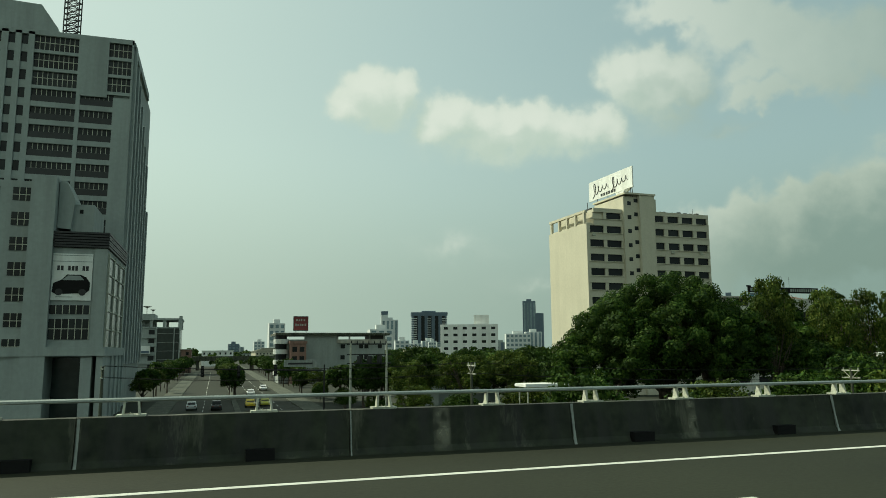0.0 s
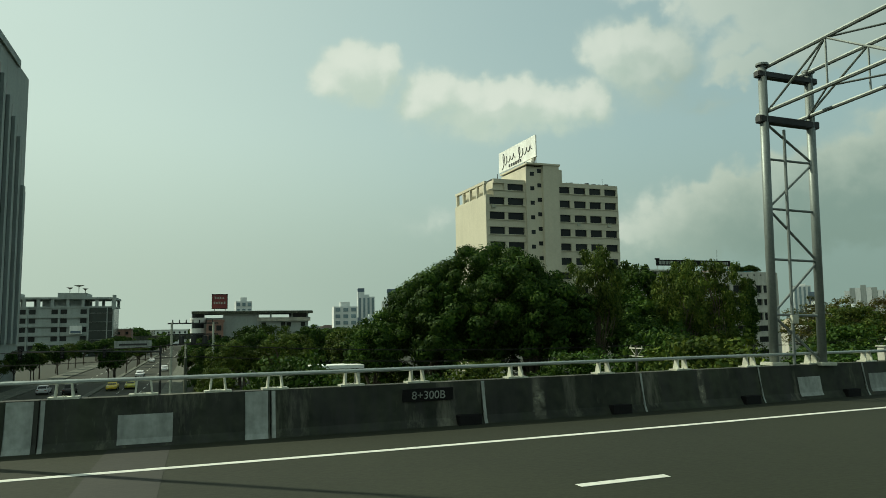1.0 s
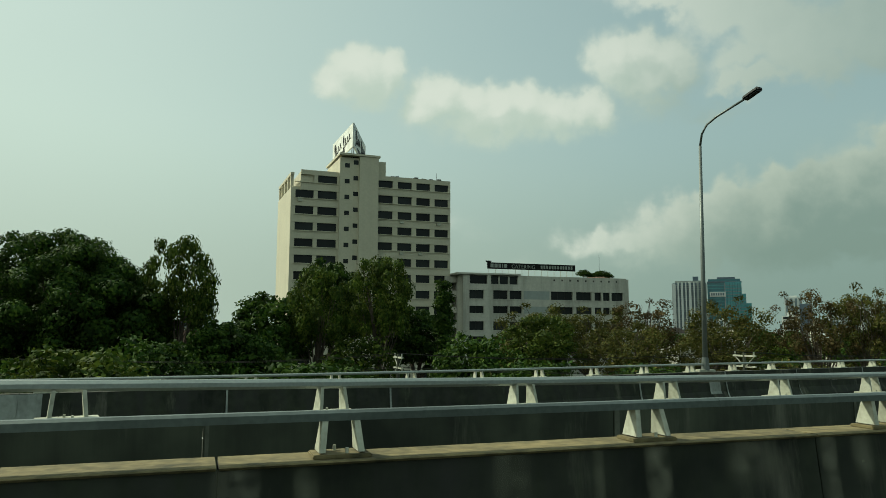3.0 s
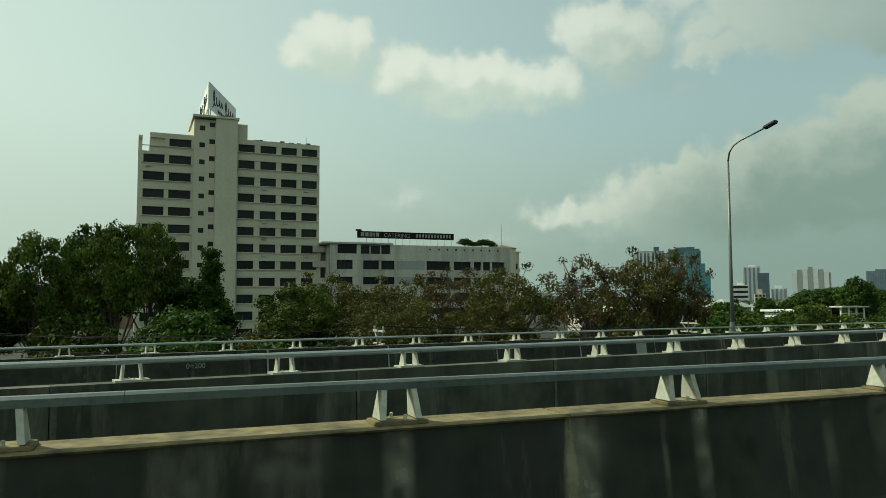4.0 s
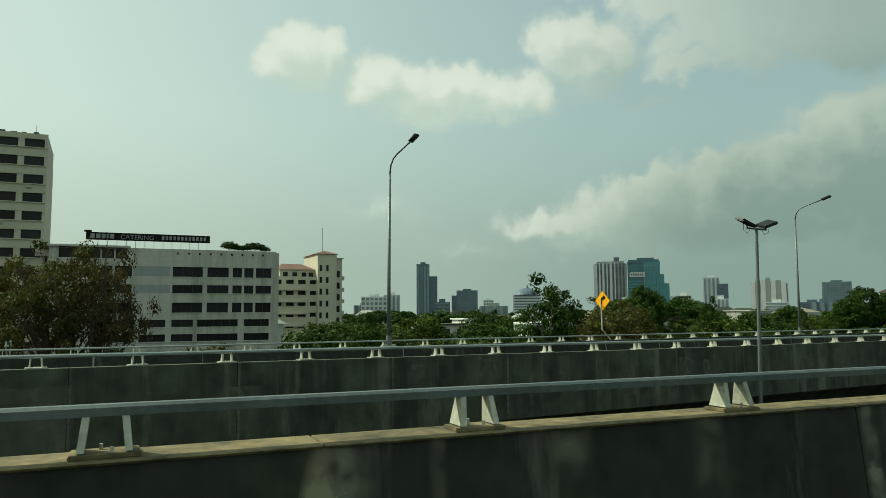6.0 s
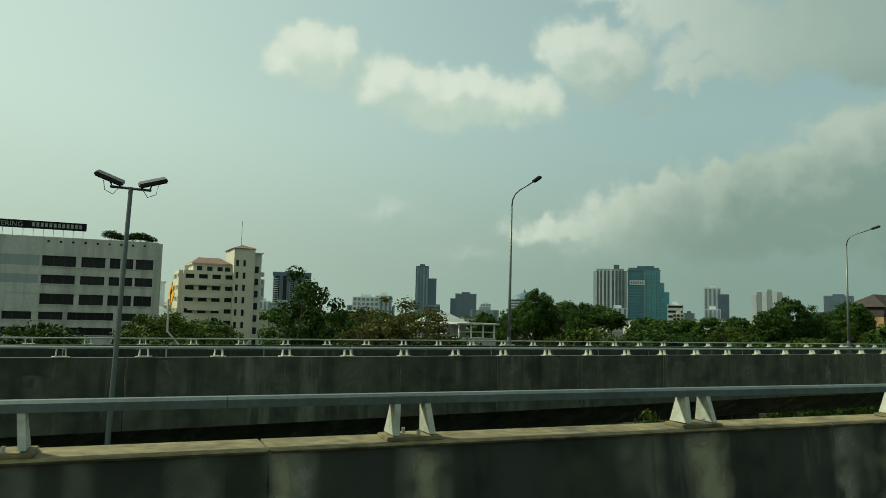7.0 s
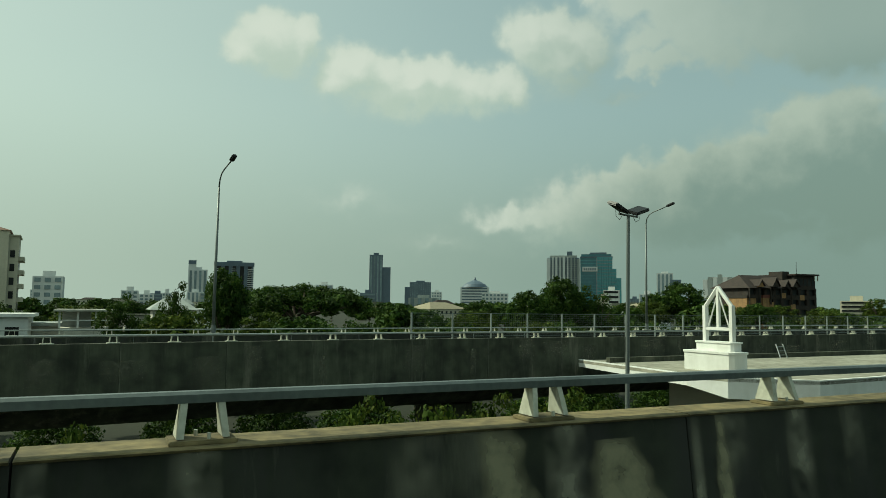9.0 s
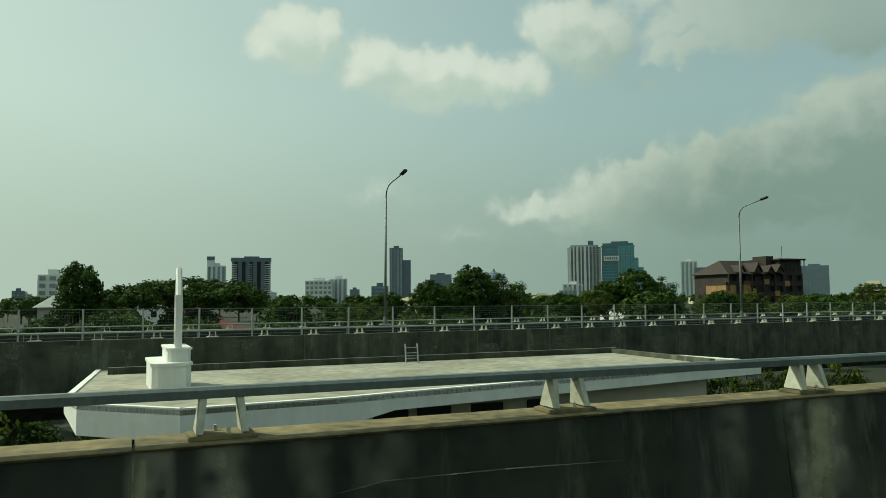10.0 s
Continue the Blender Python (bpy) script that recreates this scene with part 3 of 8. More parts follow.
def rail_on(parent, line, top, x0, x1, height, size, runs, spacing, heavy):
    """A handrail on pairs of posts."""
    h = height
    prof = [(size * math.cos(a), h + size * 0.8 * math.sin(a)) for a in [radians(22.5 + 45 * k) for k in range(8)]]
    x = x0
    while x < x1 - 0.5:
        e = min(x + 6.0, x1)
        part("handrail", add_sweep(bmesh.new(), prof, line, top, x + 0.001, e - 0.001, 4), GALV, parent)
        x = e
    me = mesh_of("rail_post", post_pair(h - size * 0.5, heavy), PALE)
    for first, last in runs:
        x = first
        while x < min(last, x1):
            s = (line(x + 0.5) - line(x - 0.5))
            piece("rail_post", me, parent, Matrix.Translation((x, line(x), top(x))) @ pose(0, 0, 0, 0, 0, math.degrees(math.atan(s))))
            x += spacing


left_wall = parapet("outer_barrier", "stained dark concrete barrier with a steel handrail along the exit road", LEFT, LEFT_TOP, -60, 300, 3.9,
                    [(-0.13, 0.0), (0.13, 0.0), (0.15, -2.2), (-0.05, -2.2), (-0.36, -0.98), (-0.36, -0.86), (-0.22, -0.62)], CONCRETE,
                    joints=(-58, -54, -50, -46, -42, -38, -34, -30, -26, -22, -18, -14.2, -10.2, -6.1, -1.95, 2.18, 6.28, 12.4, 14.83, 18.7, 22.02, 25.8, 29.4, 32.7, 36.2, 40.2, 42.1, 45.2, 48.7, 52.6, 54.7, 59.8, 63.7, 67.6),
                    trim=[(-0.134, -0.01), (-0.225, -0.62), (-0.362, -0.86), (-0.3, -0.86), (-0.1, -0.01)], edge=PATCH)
rail_on(left_wall, LEFT, LEFT_TOP, -60, 300, 0.25, 0.045, ((-57.2, 13.5), (14.46, 15), (16.1, 17), (17.35, 18), (19.0, 19.5), (20.1, 20.5), (21.2, 21.5), (22.1, 22.5), (23.4, 24), (24.6, 47), (47.8, 48), (49.1, 59.5), (60.25, 300)), 2.0, False)
right_wall = parapet("inner_barrier", "stained grey concrete edge beam and barrier of the exit road", RIGHT, RIGHT_TOP, 59.5, 300, 4.0,
                     [(-0.14, 0.0), (0.13, 0.0), (0.35, -0.9), (0.35, -1.0), (0.6, -1.2), (0.6, -1.95), (-0.16, -1.95)], GIRDER,
                     trim=[(-0.143, 0.003), (-0.163, -1.9), (-0.1, -1.9), (-0.1, 0.003)], edge=JOINT_LIME)
rail_on(right_wall, RIGHT, RIGHT_TOP, 61.5, 300, 0.26, 0.055, ((62.2, 300),), 2.0, False)
# dark face and pale coping carry shade and sun in their colours
near_wall = parapet("main_barrier", "stained concrete barrier beside the main road, shade in its dark face colour, sun in its pale coping colour", NEAR, lambda x: 0.915, 59.6, 300, 3.9,
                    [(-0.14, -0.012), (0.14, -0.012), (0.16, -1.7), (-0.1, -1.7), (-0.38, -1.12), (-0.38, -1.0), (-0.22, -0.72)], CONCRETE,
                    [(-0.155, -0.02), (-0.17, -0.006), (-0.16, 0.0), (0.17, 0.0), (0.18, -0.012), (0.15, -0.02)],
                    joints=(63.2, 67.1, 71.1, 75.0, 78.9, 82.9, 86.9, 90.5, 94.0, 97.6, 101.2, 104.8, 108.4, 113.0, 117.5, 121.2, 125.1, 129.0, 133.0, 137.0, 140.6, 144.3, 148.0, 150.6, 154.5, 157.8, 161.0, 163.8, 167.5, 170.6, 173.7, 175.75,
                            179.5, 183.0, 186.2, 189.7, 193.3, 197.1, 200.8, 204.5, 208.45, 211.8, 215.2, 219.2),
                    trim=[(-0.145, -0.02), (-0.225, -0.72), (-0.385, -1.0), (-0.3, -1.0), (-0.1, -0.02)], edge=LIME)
# deck of the exit road seen from beneath
deck = tagged(new("exit_road_deck", mesh_of("exit_road_deck", bmesh.new(), GIRDER)), "grey concrete underside of the exit road", "bridge deck", kind="structure")
_bm = bmesh.new()
for k in range(30):
    x0_, x1_ = 66 + 8 * k, 74 + 8 * k
    rows_ = []
    for x in (x0_, x1_):
        rows_.append([_bm.verts.new((x, RIGHT(x) + 0.6, RIGHT_TOP(x) - 1.5)), _bm.verts.new((x, LEFT(x) - 0.2, LEFT_TOP(x) - 1.4)),
                      _bm.verts.new((x, LEFT(x) - 2.5, LEFT_TOP(x) - 3.2)), _bm.verts.new((x, RIGHT(x) + 3.0, RIGHT_TOP(x) - 3.2))])
    for j in range(4):
        _bm.faces.new((rows_[0][j], rows_[0][(j + 1) % 4], rows_[1][(j + 1) % 4], rows_[1][j]))
bmesh.ops.remove_doubles(_bm, verts=_bm.verts[:], dist=0.001)
bmesh.ops.recalc_face_normals(_bm, faces=_bm.faces[:])
_bm.to_mesh(deck.data), _bm.free()
for x in (90, 120, 150, 180, 210, 240, 270):
    y = (RIGHT(x) + LEFT(x)) / 2
    col = thing("bridge_pier", "thick grey concrete pier carrying the exit road", "pier", pose(x, y, GROUND), group="bridge piers", kind="structure")
    part("shaft", soft_box(-1.0, 1.0, -1.5, 1.5, 0, RIGHT_TOP(x) - 3.2 - GROUND, 0.2), GIRDER, col)
for x in (70, 110, 150, 190, 230, 270):
    col = thing("bridge_pier", "grey concrete pier carrying the main road", "pier", pose(x, -3, GROUND), group="bridge piers", kind="structure")
    part("shaft", soft_box(-1.2, 1.2, -3, 3, 0, -GROUND - 0.6, 0.2), GIRDER, col)

# ---- near rail of the main barrier: posts stand two metres apart, in runs ----
NEAR_TOP = lambda x: 0.915
x = 60.4
while x < 300:
    e = min(x + 6.0, 300)
    part("handrail", add_sweep(bmesh.new(), [(-0.045, 0.195), (0.045, 0.195), (0.045, 0.236), (0.025, 0.250), (-0.025, 0.250), (-0.045, 0.236)], NEAR, NEAR_TOP, x + 0.001, e - 0.001, 4), RAIL, near_wall)
    x = e
near_post = mesh_of("rail_post", post_pair(0.2, True), PALE)
near_plate = mesh_of("base_plate", soft_box(-0.16, 0.16, -0.105, 0.105, -0.002, 0.022, 0.006), COPING)
POST_X = []
for first, last in ((61.85, 90.5), (91.95, 143.0), (145.4, 170.0), (171.2, 192.0), (194.1, 212.0), (213.6, 290.0)):
    x = first
    while x < last:
        POST_X.append(x)
        piece("rail_post", near_post, near_wall, Matrix.Translation((x, NEAR(x), 0.915)))
        piece("base_plate", near_plate, near_wall, Matrix.Translation((x, NEAR(x), 0.915)))
        x += 2.0

# lime runs washed down the face below some posts and joints
_rl = random.Random(8)


def lime_run(x, w, drop, mat):
    f = drop / 0.72
    part("lime_run", add_sweep(bmesh.new(), [(-0.1435, -0.02), (-0.1435 - 0.08 * f, -0.02 - 0.70 * f), (-0.12, -0.02 - 0.70 * f), (-0.1, -0.02)], NEAR, NEAR_TOP, x - w / 2, x + w / 2, 1), mat, near_wall)


for x in POST_X:
    if _rl.random() < (0.85 if x > 145 else 0.4):
        lime_run(x + _rl.uniform(-0.06, 0.06), _rl.uniform(0.24, 0.4) if x > 145 else _rl.uniform(0.15, 0.3), 0.72, LIME)
    for q in range(2):
        lime_run(x + _rl.uniform(0.3, 1.8), _rl.uniform(0.06, 0.5), _rl.uniform(0.3, 0.72), LIME_FAINT)
for x in (97.6, 108.4, 150.65, 154.55, 185.05, 185.4, 186.35, 204.5, 208.7, 215.25, 219.5):
    lime_run(x, 0.2, 0.72, LIME)
    lime_run(x + 0.09, 0.1, 0.72, LIME)


def bloom(x, top, foot, s0, s1, drift=0.0, mat=RUST_LIME):
    """An uneven earthy stain that spreads from half width top to half width foot down the face."""
    bm, rows_ = bmesh.new(), []
    for k in range(8):
        f = k / 7
        s, half, mid = s0 + (s1 - s0) * f, top + (foot - top) * f**1.3, x + drift * f
        row_ = []
        for e in (mid - half * _rl.uniform(0.8, 1.15), mid, mid + half * _rl.uniform(0.8, 1.15)):
            row_.append(bm.verts.new((e, NEAR(e) - 0.147 - 0.1143 * s, 0.895 - s)))
        rows_.append(row_)
    uv = bm.loops.layers.uv.new("stain")
    for k, (r0, r1) in enumerate(zip(rows_, rows_[1:])):
        for j in (0, 1):
            face = bm.faces.new((r0[j], r0[j + 1], r1[j + 1], r1[j]))
            for loop, (u, v) in zip(face.loops, ((j / 2, k / 7), ((j + 1) / 2, k / 7), ((j + 1) / 2, (k + 1) / 7), (j / 2, (k + 1) / 7))):
                loop[uv].uv = (u, v)
    part("lime_bloom", bm, mat, near_wall, "earthy pale stain")


for x, top, foot, s0, s1, drift in (
        (97.64, 0.10, 0.50, 0.0, 0.69, 0.0), (96.7, 0.25, 0.55, 0.0, 0.60, 0.2), (86.9, 0.05, 0.10, 0.0, 0.69, 0.0),
        (117.48, 0.06, 0.10, 0.0, 0.69, -0.1), (119.83, 0.08, 0.16, 0.0, 0.69, -0.15), (121.05, 0.06, 0.12, 0.0, 0.69, 0.1), (150.66, 0.06, 0.14, 0.0, 0.69, 0.0), (151.45, 0.08, 0.14, 0.03, 0.69, 0.0),
        (153.35, 0.22, 0.14, 0.03, 0.69, 0.1), (155.3, 0.4, 0.6, 0.05, 0.69, 0.0), (186.12, 0.06, 0.10, 0.0, 0.69, -0.05), (185.03, 0.08, 0.16, 0.08, 0.69, 0.1), (195.7, 0.16, 0.35, 0.0, 0.69, 0.1),
        (197.38, 0.05, 0.12, 0.0, 0.69, 0.0), (196.5, 0.2, 0.4, 0.1, 0.6, 0.1), (204.46, 0.05, 0.12, 0.0, 0.69, -0.1), (206.2, 0.13, 0.13, 0.0, 0.69, -0.15), (208.76, 0.06, 0.10, 0.0, 0.69, 0.05),
        (215.25, 0.03, 0.07, 0.0, 0.60, -0.05), (219.55, 0.13, 0.18, 0.0, 0.69, -0.12), (75.0, 0.08, 0.2, 0.0, 0.69, 0.0), (104.8, 0.08, 0.25, 0.0, 0.69, 0.1), (129.0, 0.08, 0.25, 0.0, 0.69, -0.1),
        (137.0, 0.06, 0.2, 0.0, 0.69, 0.0), (163.8, 0.08, 0.2, 0.0, 0.69, 0.1), (173.7, 0.08, 0.2, 0.0, 0.69, 0.0)):
    bloom(x, top, foot, s0, s1, drift)
# thin cracks filled with pale lime
for crack in (((216.05, 0.29), (216.4, 0.24), (217.1, 0.245), (217.95, 0.27)), ((183.65, 0.29), (183.7, 0.24), (184.35, 0.25), (184.4, 0.29)), ((104.3, 0.34), (104.35, 0.14), (105.2, 0.16))):
    part("crack", tube([(x, NEAR(x) - 0.146 - 0.1143 * s, 0.895 - s) for x, s in crack], 0.004, 5), LIME, near_wall)
# pale runs on the outer face of the inner barrier
for k in range(58):
    x = 108 + 2.7 * k + _rl.uniform(-1.0, 1.0)
    w, top, drop = _rl.uniform(0.2, 1.8), _rl.uniform(0.02, 0.6), _rl.uniform(0.8, 1.6)
    low = min(top + drop, 1.9)
    part("lime_run", add_sweep(bmesh.new(), [(-0.1445 - 0.0103 * top, -top), (-0.1445 - 0.0103 * low, -low), (-0.12, -low), (-0.12, -top)], RIGHT, RIGHT_TOP, x - w / 2, x + w / 2, 1), LIME_FAINT, right_wall)

# ---- gore between the two roads ----
gore = thing("gore", "sloping concrete gore painted with white diagonal stripes", "traffic island", kind="structure")
G_Z = lambda x: 0.455 + (x - 56.5) * 0.258
_bm = bmesh.new()
_sec = []
for x in (54.3, 56.0, 58.0, 59.55):
    yl, z = 5.9 + (x - 53.9) * 0.10, max(G_Z(x), -0.17)
    _sec.append([_bm.verts.new(p) for p in ((x, 5.0, -0.3), (x, 5.0, z), (x, yl, z), (x, yl + 0.1, -0.4))])
for a, b in zip(_sec, _sec[1:]):
    for k in range(4):
        _bm.faces.new((a[k], a[(k + 1) % 4], b[(k + 1) % 4], b[k]))
_bm.faces.new(_sec[0]), _bm.faces.new(_sec[-1][::-1])
part("ramp_slab", _bm, CONCRETE, gore)
for k in range(6):
    xt = 54.45 + 0.86 * k
    _bm = bmesh.new()
    poly = []
    for f, dx in ((0.0, 0.0), (1.0, 1.75), (1.0, 2.2), (0.0, 0.44)):
        x = min(xt + dx, 59.5)
        yl = 5.9 + (x - 53.9) * 0.10
        poly.append((x, yl - 0.02 - f * (yl - 5.03), G_Z(x) + 0.006))
    _bm.faces.new([_bm.verts.new(p) for p in poly])
    bmesh.ops.solidify(_bm, geom=_bm.faces[:], thickness=0.004)
    part("stripe", _bm, LINE, gore)
letters("D3", 0.19, PATCH, gore, pose(59.3, 4.993, 0.97, 90, 0, 0), "painted white letter and number")
nose_box = thing("terminal_box", "pale grey steel box ending the barrier rail", "guardrail end", pose(60.05, 5.12, 0.95))
part("body", soft_box(-0.15, 0.15, -0.15, 0.15, 0.20, 0.43, 0.012), PALE, nose_box)
part("plinth", soft_box(-0.12, 0.15, -0.14, 0.14, 0.0, 0.20, 0.02), PATCH, nose_box)


def bollard(m):
    ob = thing("marker_bollard", "flat round-topped orange reflective marker on a white foot", "bollard", m, group="bollards on the gore")
    outline = [(-0.11, 0.13), (0.11, 0.13)] + [(0.11 * math.cos(a), 0.30 + 0.10 * math.sin(a)) for a in [math.pi * k / 10 for k in range(11)]]
    bm = add_prism(bmesh.new(), outline, -0.02, 0.02)
    bmesh.ops.rotate(bm, verts=bm.verts[:], cent=(0, 0, 0), matrix=Matrix.Rotation(radians(90), 3, "Z"))
    part("reflector", bm, ORANGE, ob)
    part("foot", soft_box(-0.035, 0.035, -0.115, 0.115, 0.0, 0.13, 0.01), PATCH, ob, "scuffed white foot")
    return ob


for x, y_back in ((55.58, 5.94), (56.54, 6.0), (57.44, 6.08), (58.35, 6.13), (59.02, 6.18)):
    for y in (y_back, 5.13):
        bollard(Matrix.Translation((x + (0.06 if y < 5.5 else 0), y, G_Z(x))) @ Matrix.Scale(0.6, 4))

gore_sign = thing("diverge_sign", "yellow diamond sign with two black arrows above a chevron plate", "road sign", pose(59.15, 5.62, G_Z(59.15), 0, 5.2, 0))
part("pole", tube([(0, 0, 0.55), (0, 0, 3.5)], 0.036, 12), WHITE, gore_sign)
part("pole_foot", tube([(0, 0, 0.0), (0, 0, 0.04), (0, 0, 0.08), (0, 0, 0.55)], [0.13, 0.11, 0.042, 0.040], 12), BLACK, gore_sign, "black painted pole foot on a flared base")


def plate(parent, name, outline, mat, off, z, turn, thick=0.012):
    """A flat plate that faces the oncoming traffic."""
    bm = add_prism(bmesh.new(), outline, -thick / 2, thick / 2)
    ob = part(name, bm, mat, parent)
    ob.matrix_basis = pose(0, 0, z, 0, 0, turn) @ Matrix.Translation((0, -off, 0))
    return ob


SIGN_TURN = -81.0


def diamond(r):
    return [(0, -r), (r, 0), (0, r), (-r, 0)]


plate(gore_sign, "diamond_plate", diamond(0.435), BLACK, 0.07, 2.32, SIGN_TURN)
plate(gore_sign, "diamond_face", diamond(0.42), YELLOW, 0.079, 2.32, SIGN_TURN, 0.006)
plate(gore_sign, "border", diamond(0.392), BLACK, 0.083, 2.32, SIGN_TURN, 0.004)
plate(gore_sign, "field", diamond(0.378), YELLOW, 0.087, 2.32, SIGN_TURN, 0.006)
for s in (-1, 1):
    arrow = [(-0.03, 0.11), (0.03, 0.11), (0.03, -0.01), (0.085, -0.01), (0.0, -0.13), (-0.085, -0.01), (-0.03, -0.01)]
    c, sn = math.cos(radians(35 * s)), math.sin(radians(35 * s))
    plate(gore_sign, "arrow", [(0.17 * s + c * x - sn * z, 0.01 + sn * x + c * z) for x, z in arrow], BLACK, 0.093, 2.32, SIGN_TURN, 0.004)
plate(gore_sign, "chevron_plate", [(-0.2, -0.36), (0.2, -0.36), (0.2, 0.36), (-0.2, 0.36)], YELLOW, 0.07, 1.44, SIGN_TURN)
for z in (-0.34, -0.10, 0.14):
    plate(gore_sign, "chevron", [(-0.198, z - 0.02), (0.0, z + 0.15), (0.198, z - 0.02), (0.198, z + 0.105), (0.0, min(z + 0.275, 0.358)), (-0.198, z + 0.105)], BLACK, 0.079, 1.44, SIGN_TURN, 0.004)
lantern = part("signal_head", soft_box(-0.17, 0.17, -0.15, 0.15, 2.86, 3.3, 0.03), BLACK, gore_sign, "black flashing signal housing")
lantern.matrix_basis = pose(0, 0, 0, 0, 0, SIGN_TURN) @ Matrix.Translation((0, -0.2, -0.02))
visor = part("visor", tube([(0, -0.1, -0.04), (0, -0.44, -0.08)], [0.15, 0.17], 16), BLACK, gore_sign)
visor.matrix_basis = pose(0, 0, 3.12, 0, 0, SIGN_TURN) @ Matrix.Translation((0, -0.2, 0))
part("cap_panel", boxes((-0.3, 0.3, -0.22, 0.22, 3.44, 3.48)), DARK, gore_sign, "small tilted solar panel")

# ---- lamp posts along the outer barrier ----


def street_lamp():
    ob = thing("street_lamp", "slim grey street lamp with one curved arm on the barrier", "street lamp", group="lamps along the exit road")
    part("pole", tube([(0, 0, 0), (0, 0, 3), (0.02, 0, 7.6)], [0.09, 0.075, 0.05], 10), POLE, ob, smooth=True)
    arm = [(0.02, 0, 7.6), (0.04, -0.08, 8.0), (0.08, -0.3, 8.28), (0.14, -0.7, 8.44), (0.30, -1.9, 8.72)]
    part("arm", tube(arm, 0.038, 8), POLE, ob, smooth=True)
    bm = soft_box(-0.13, 0.13, -0.36, 0.32, -0.06, 0.09, 0.05)
    head = part("lamp_head", bm, DARK, ob, "dark flat lamp head")
    head.matrix_basis = pose(0.33, -2.15, 8.78, -13, 0, 3)
    part("base_plate", soft_box(-0.32, 0.32, -0.128, 0.128, -0.03, 0.06, 0.02), PALE, ob, "pale concrete plinth on the barrier")
    part("collar", tube([(0, 0, 0.03), (0, 0, 0.45)], [0.14, 0.11], 10), POLE, ob)
    return ob


lamp = street_lamp()
lamp.matrix_basis = Matrix.Translation((16.7, LEFT(16.7), LEFT_TOP(16.7) + 0.02)) @ pose(0, 0, 0, 0, 2.4, 0)
for x in (46.95, 78.96, 107.9, 138.4, 168.62, 199.1, 229.2, 258.0, -12.0):
    other = copy_thing(lamp, Matrix.Translation((x, LEFT(x), LEFT_TOP(x) + 0.02)) @ pose(0, 0, 0, 0, {46.95: 0.9, 78.96: 0.8, 107.9: 0.5}.get(x, 0.2), 0))
    if x == 46.95:
        part("cross_bar", tube([(-0.58, -0.06, 1.74), (0.55, -0.06, 1.8)], 0.025, 6), GALV, other)
        part("clamp", tube([(0, 0, 1.68), (0, 0, 1.86)], 0.12, 10), GALV, other)

strip = part("number_strip", boxes((-0.05, 0.05, -0.10, -0.085, 0.95, 1.6)), PATCH, lamp, "white strip with dark marks")
for k in range(5):
    part("mark", boxes((-0.03, 0.03, -0.103, -0.099, 1.0 + 0.12 * k, 1.07 + 0.12 * k)), DARK, strip)

# ---- steel gantry over the road ----
GANTRY = material("gantry_steel", (0.21, 0.235, 0.22), (0.14, 0.16, 0.15), 0.5, metal=0.4, scale=1.2, fine=18.0, vary=0.45, bump=0.05, streak=0.3)
gantry = thing("gantry", "grey steel tube gantry with lattice legs and triangulated truss", "gantry", pose(34.2, LEFT(34.2), LEFT_TOP(34.2), 0, 1.6, 0))
HW = 0.71
for s in (-1, 1):
    part("leg", tube([(s * HW, 0.0, 0), (s * HW, 0.0, 7.15)], 0.102, 14), GANTRY, gantry, smooth=True)
    part("leg_cap", tube([(s * HW, 0, 7.15), (s * HW, 0, 7.2)], 0.15, 14), GANTRY, gantry)
    part("leg_foot", soft_box(s * HW - 0.24, s * HW + 0.24, -0.2, 0.2, -0.02, 0.06, 0.01), PALE, gantry)
for z in (1.15, 2.45, 3.65, 4.85):
    part("rung", tube([(-HW, 0, z), (HW, 0, z)], 0.03, 8), GANTRY, gantry)
for z0, z1, s in ((0.05, 1.15, 1), (1.15, 2.45, -1), (2.45, 3.65, 1), (3.65, 4.85, -1), (4.85, 5.75, 1)):
    part("brace", tube([(-s * HW, 0, z1), (s * HW, 0, z0)], 0.03, 8), GANTRY, gantry)
part("ladder_tube", tube([(-0.18, -0.05, 0), (-0.18, -0.05, 5.6)], 0.035, 8), GANTRY, gantry)
part("switch_box", soft_box(-0.27, -0.09, -0.16, -0.06, 0.95, 1.15, 0.01), PALE, gantry, "small pale switch box on the leg")
part("cross_beam", soft_box(-0.9, 0.9, -0.1, 0.1, 5.72, 5.9, 0.02), DARK, gantry, "dark steel cross beam")
part("cross_beam", soft_box(-0.9, 0.9, -0.1, 0.1, 6.85, 7.0, 0.02), DARK, gantry, "dark steel cross beam")
SPAN, BAYS = -25.0, 14
for s in (-1, 1):
    for z in (5.95, 7.05):
        part("chord", tube([(s * 0.62, 0.3, z + (0.06)), (s * 0.62, SPAN, z + 0.9)], 0.05, 8), GANTRY, gantry)
for k in range(BAYS):
    y0, y1 = SPAN * k / BAYS, SPAN * (k + 1) / BAYS
    z0, z1 = 0.06 + 0.84 * k / BAYS, 0.06 + 0.84 * (k + 1) / BAYS
    for s in (-1, 1):
        a, b = ((5.95, 7.05), (7.05, 5.95))[k % 2]
        part("web", tube([(s * 0.62, y0, a + z0), (s * 0.62, y1, b + z1)], 0.028, 6), GANTRY, gantry)
        part("web", tube([(s * 0.62, y1, 5.95 + z1), (s * 0.62, y1, 7.05 + z1)], 0.024, 6), GANTRY, gantry)
    for z in (5.95, 7.05):
        t = 1 if k % 2 else -1
        part("web", tube([(-t * 0.62, y0, z + z0), (t * 0.62, y1, z + z1)], 0.024, 6), GANTRY, gantry)
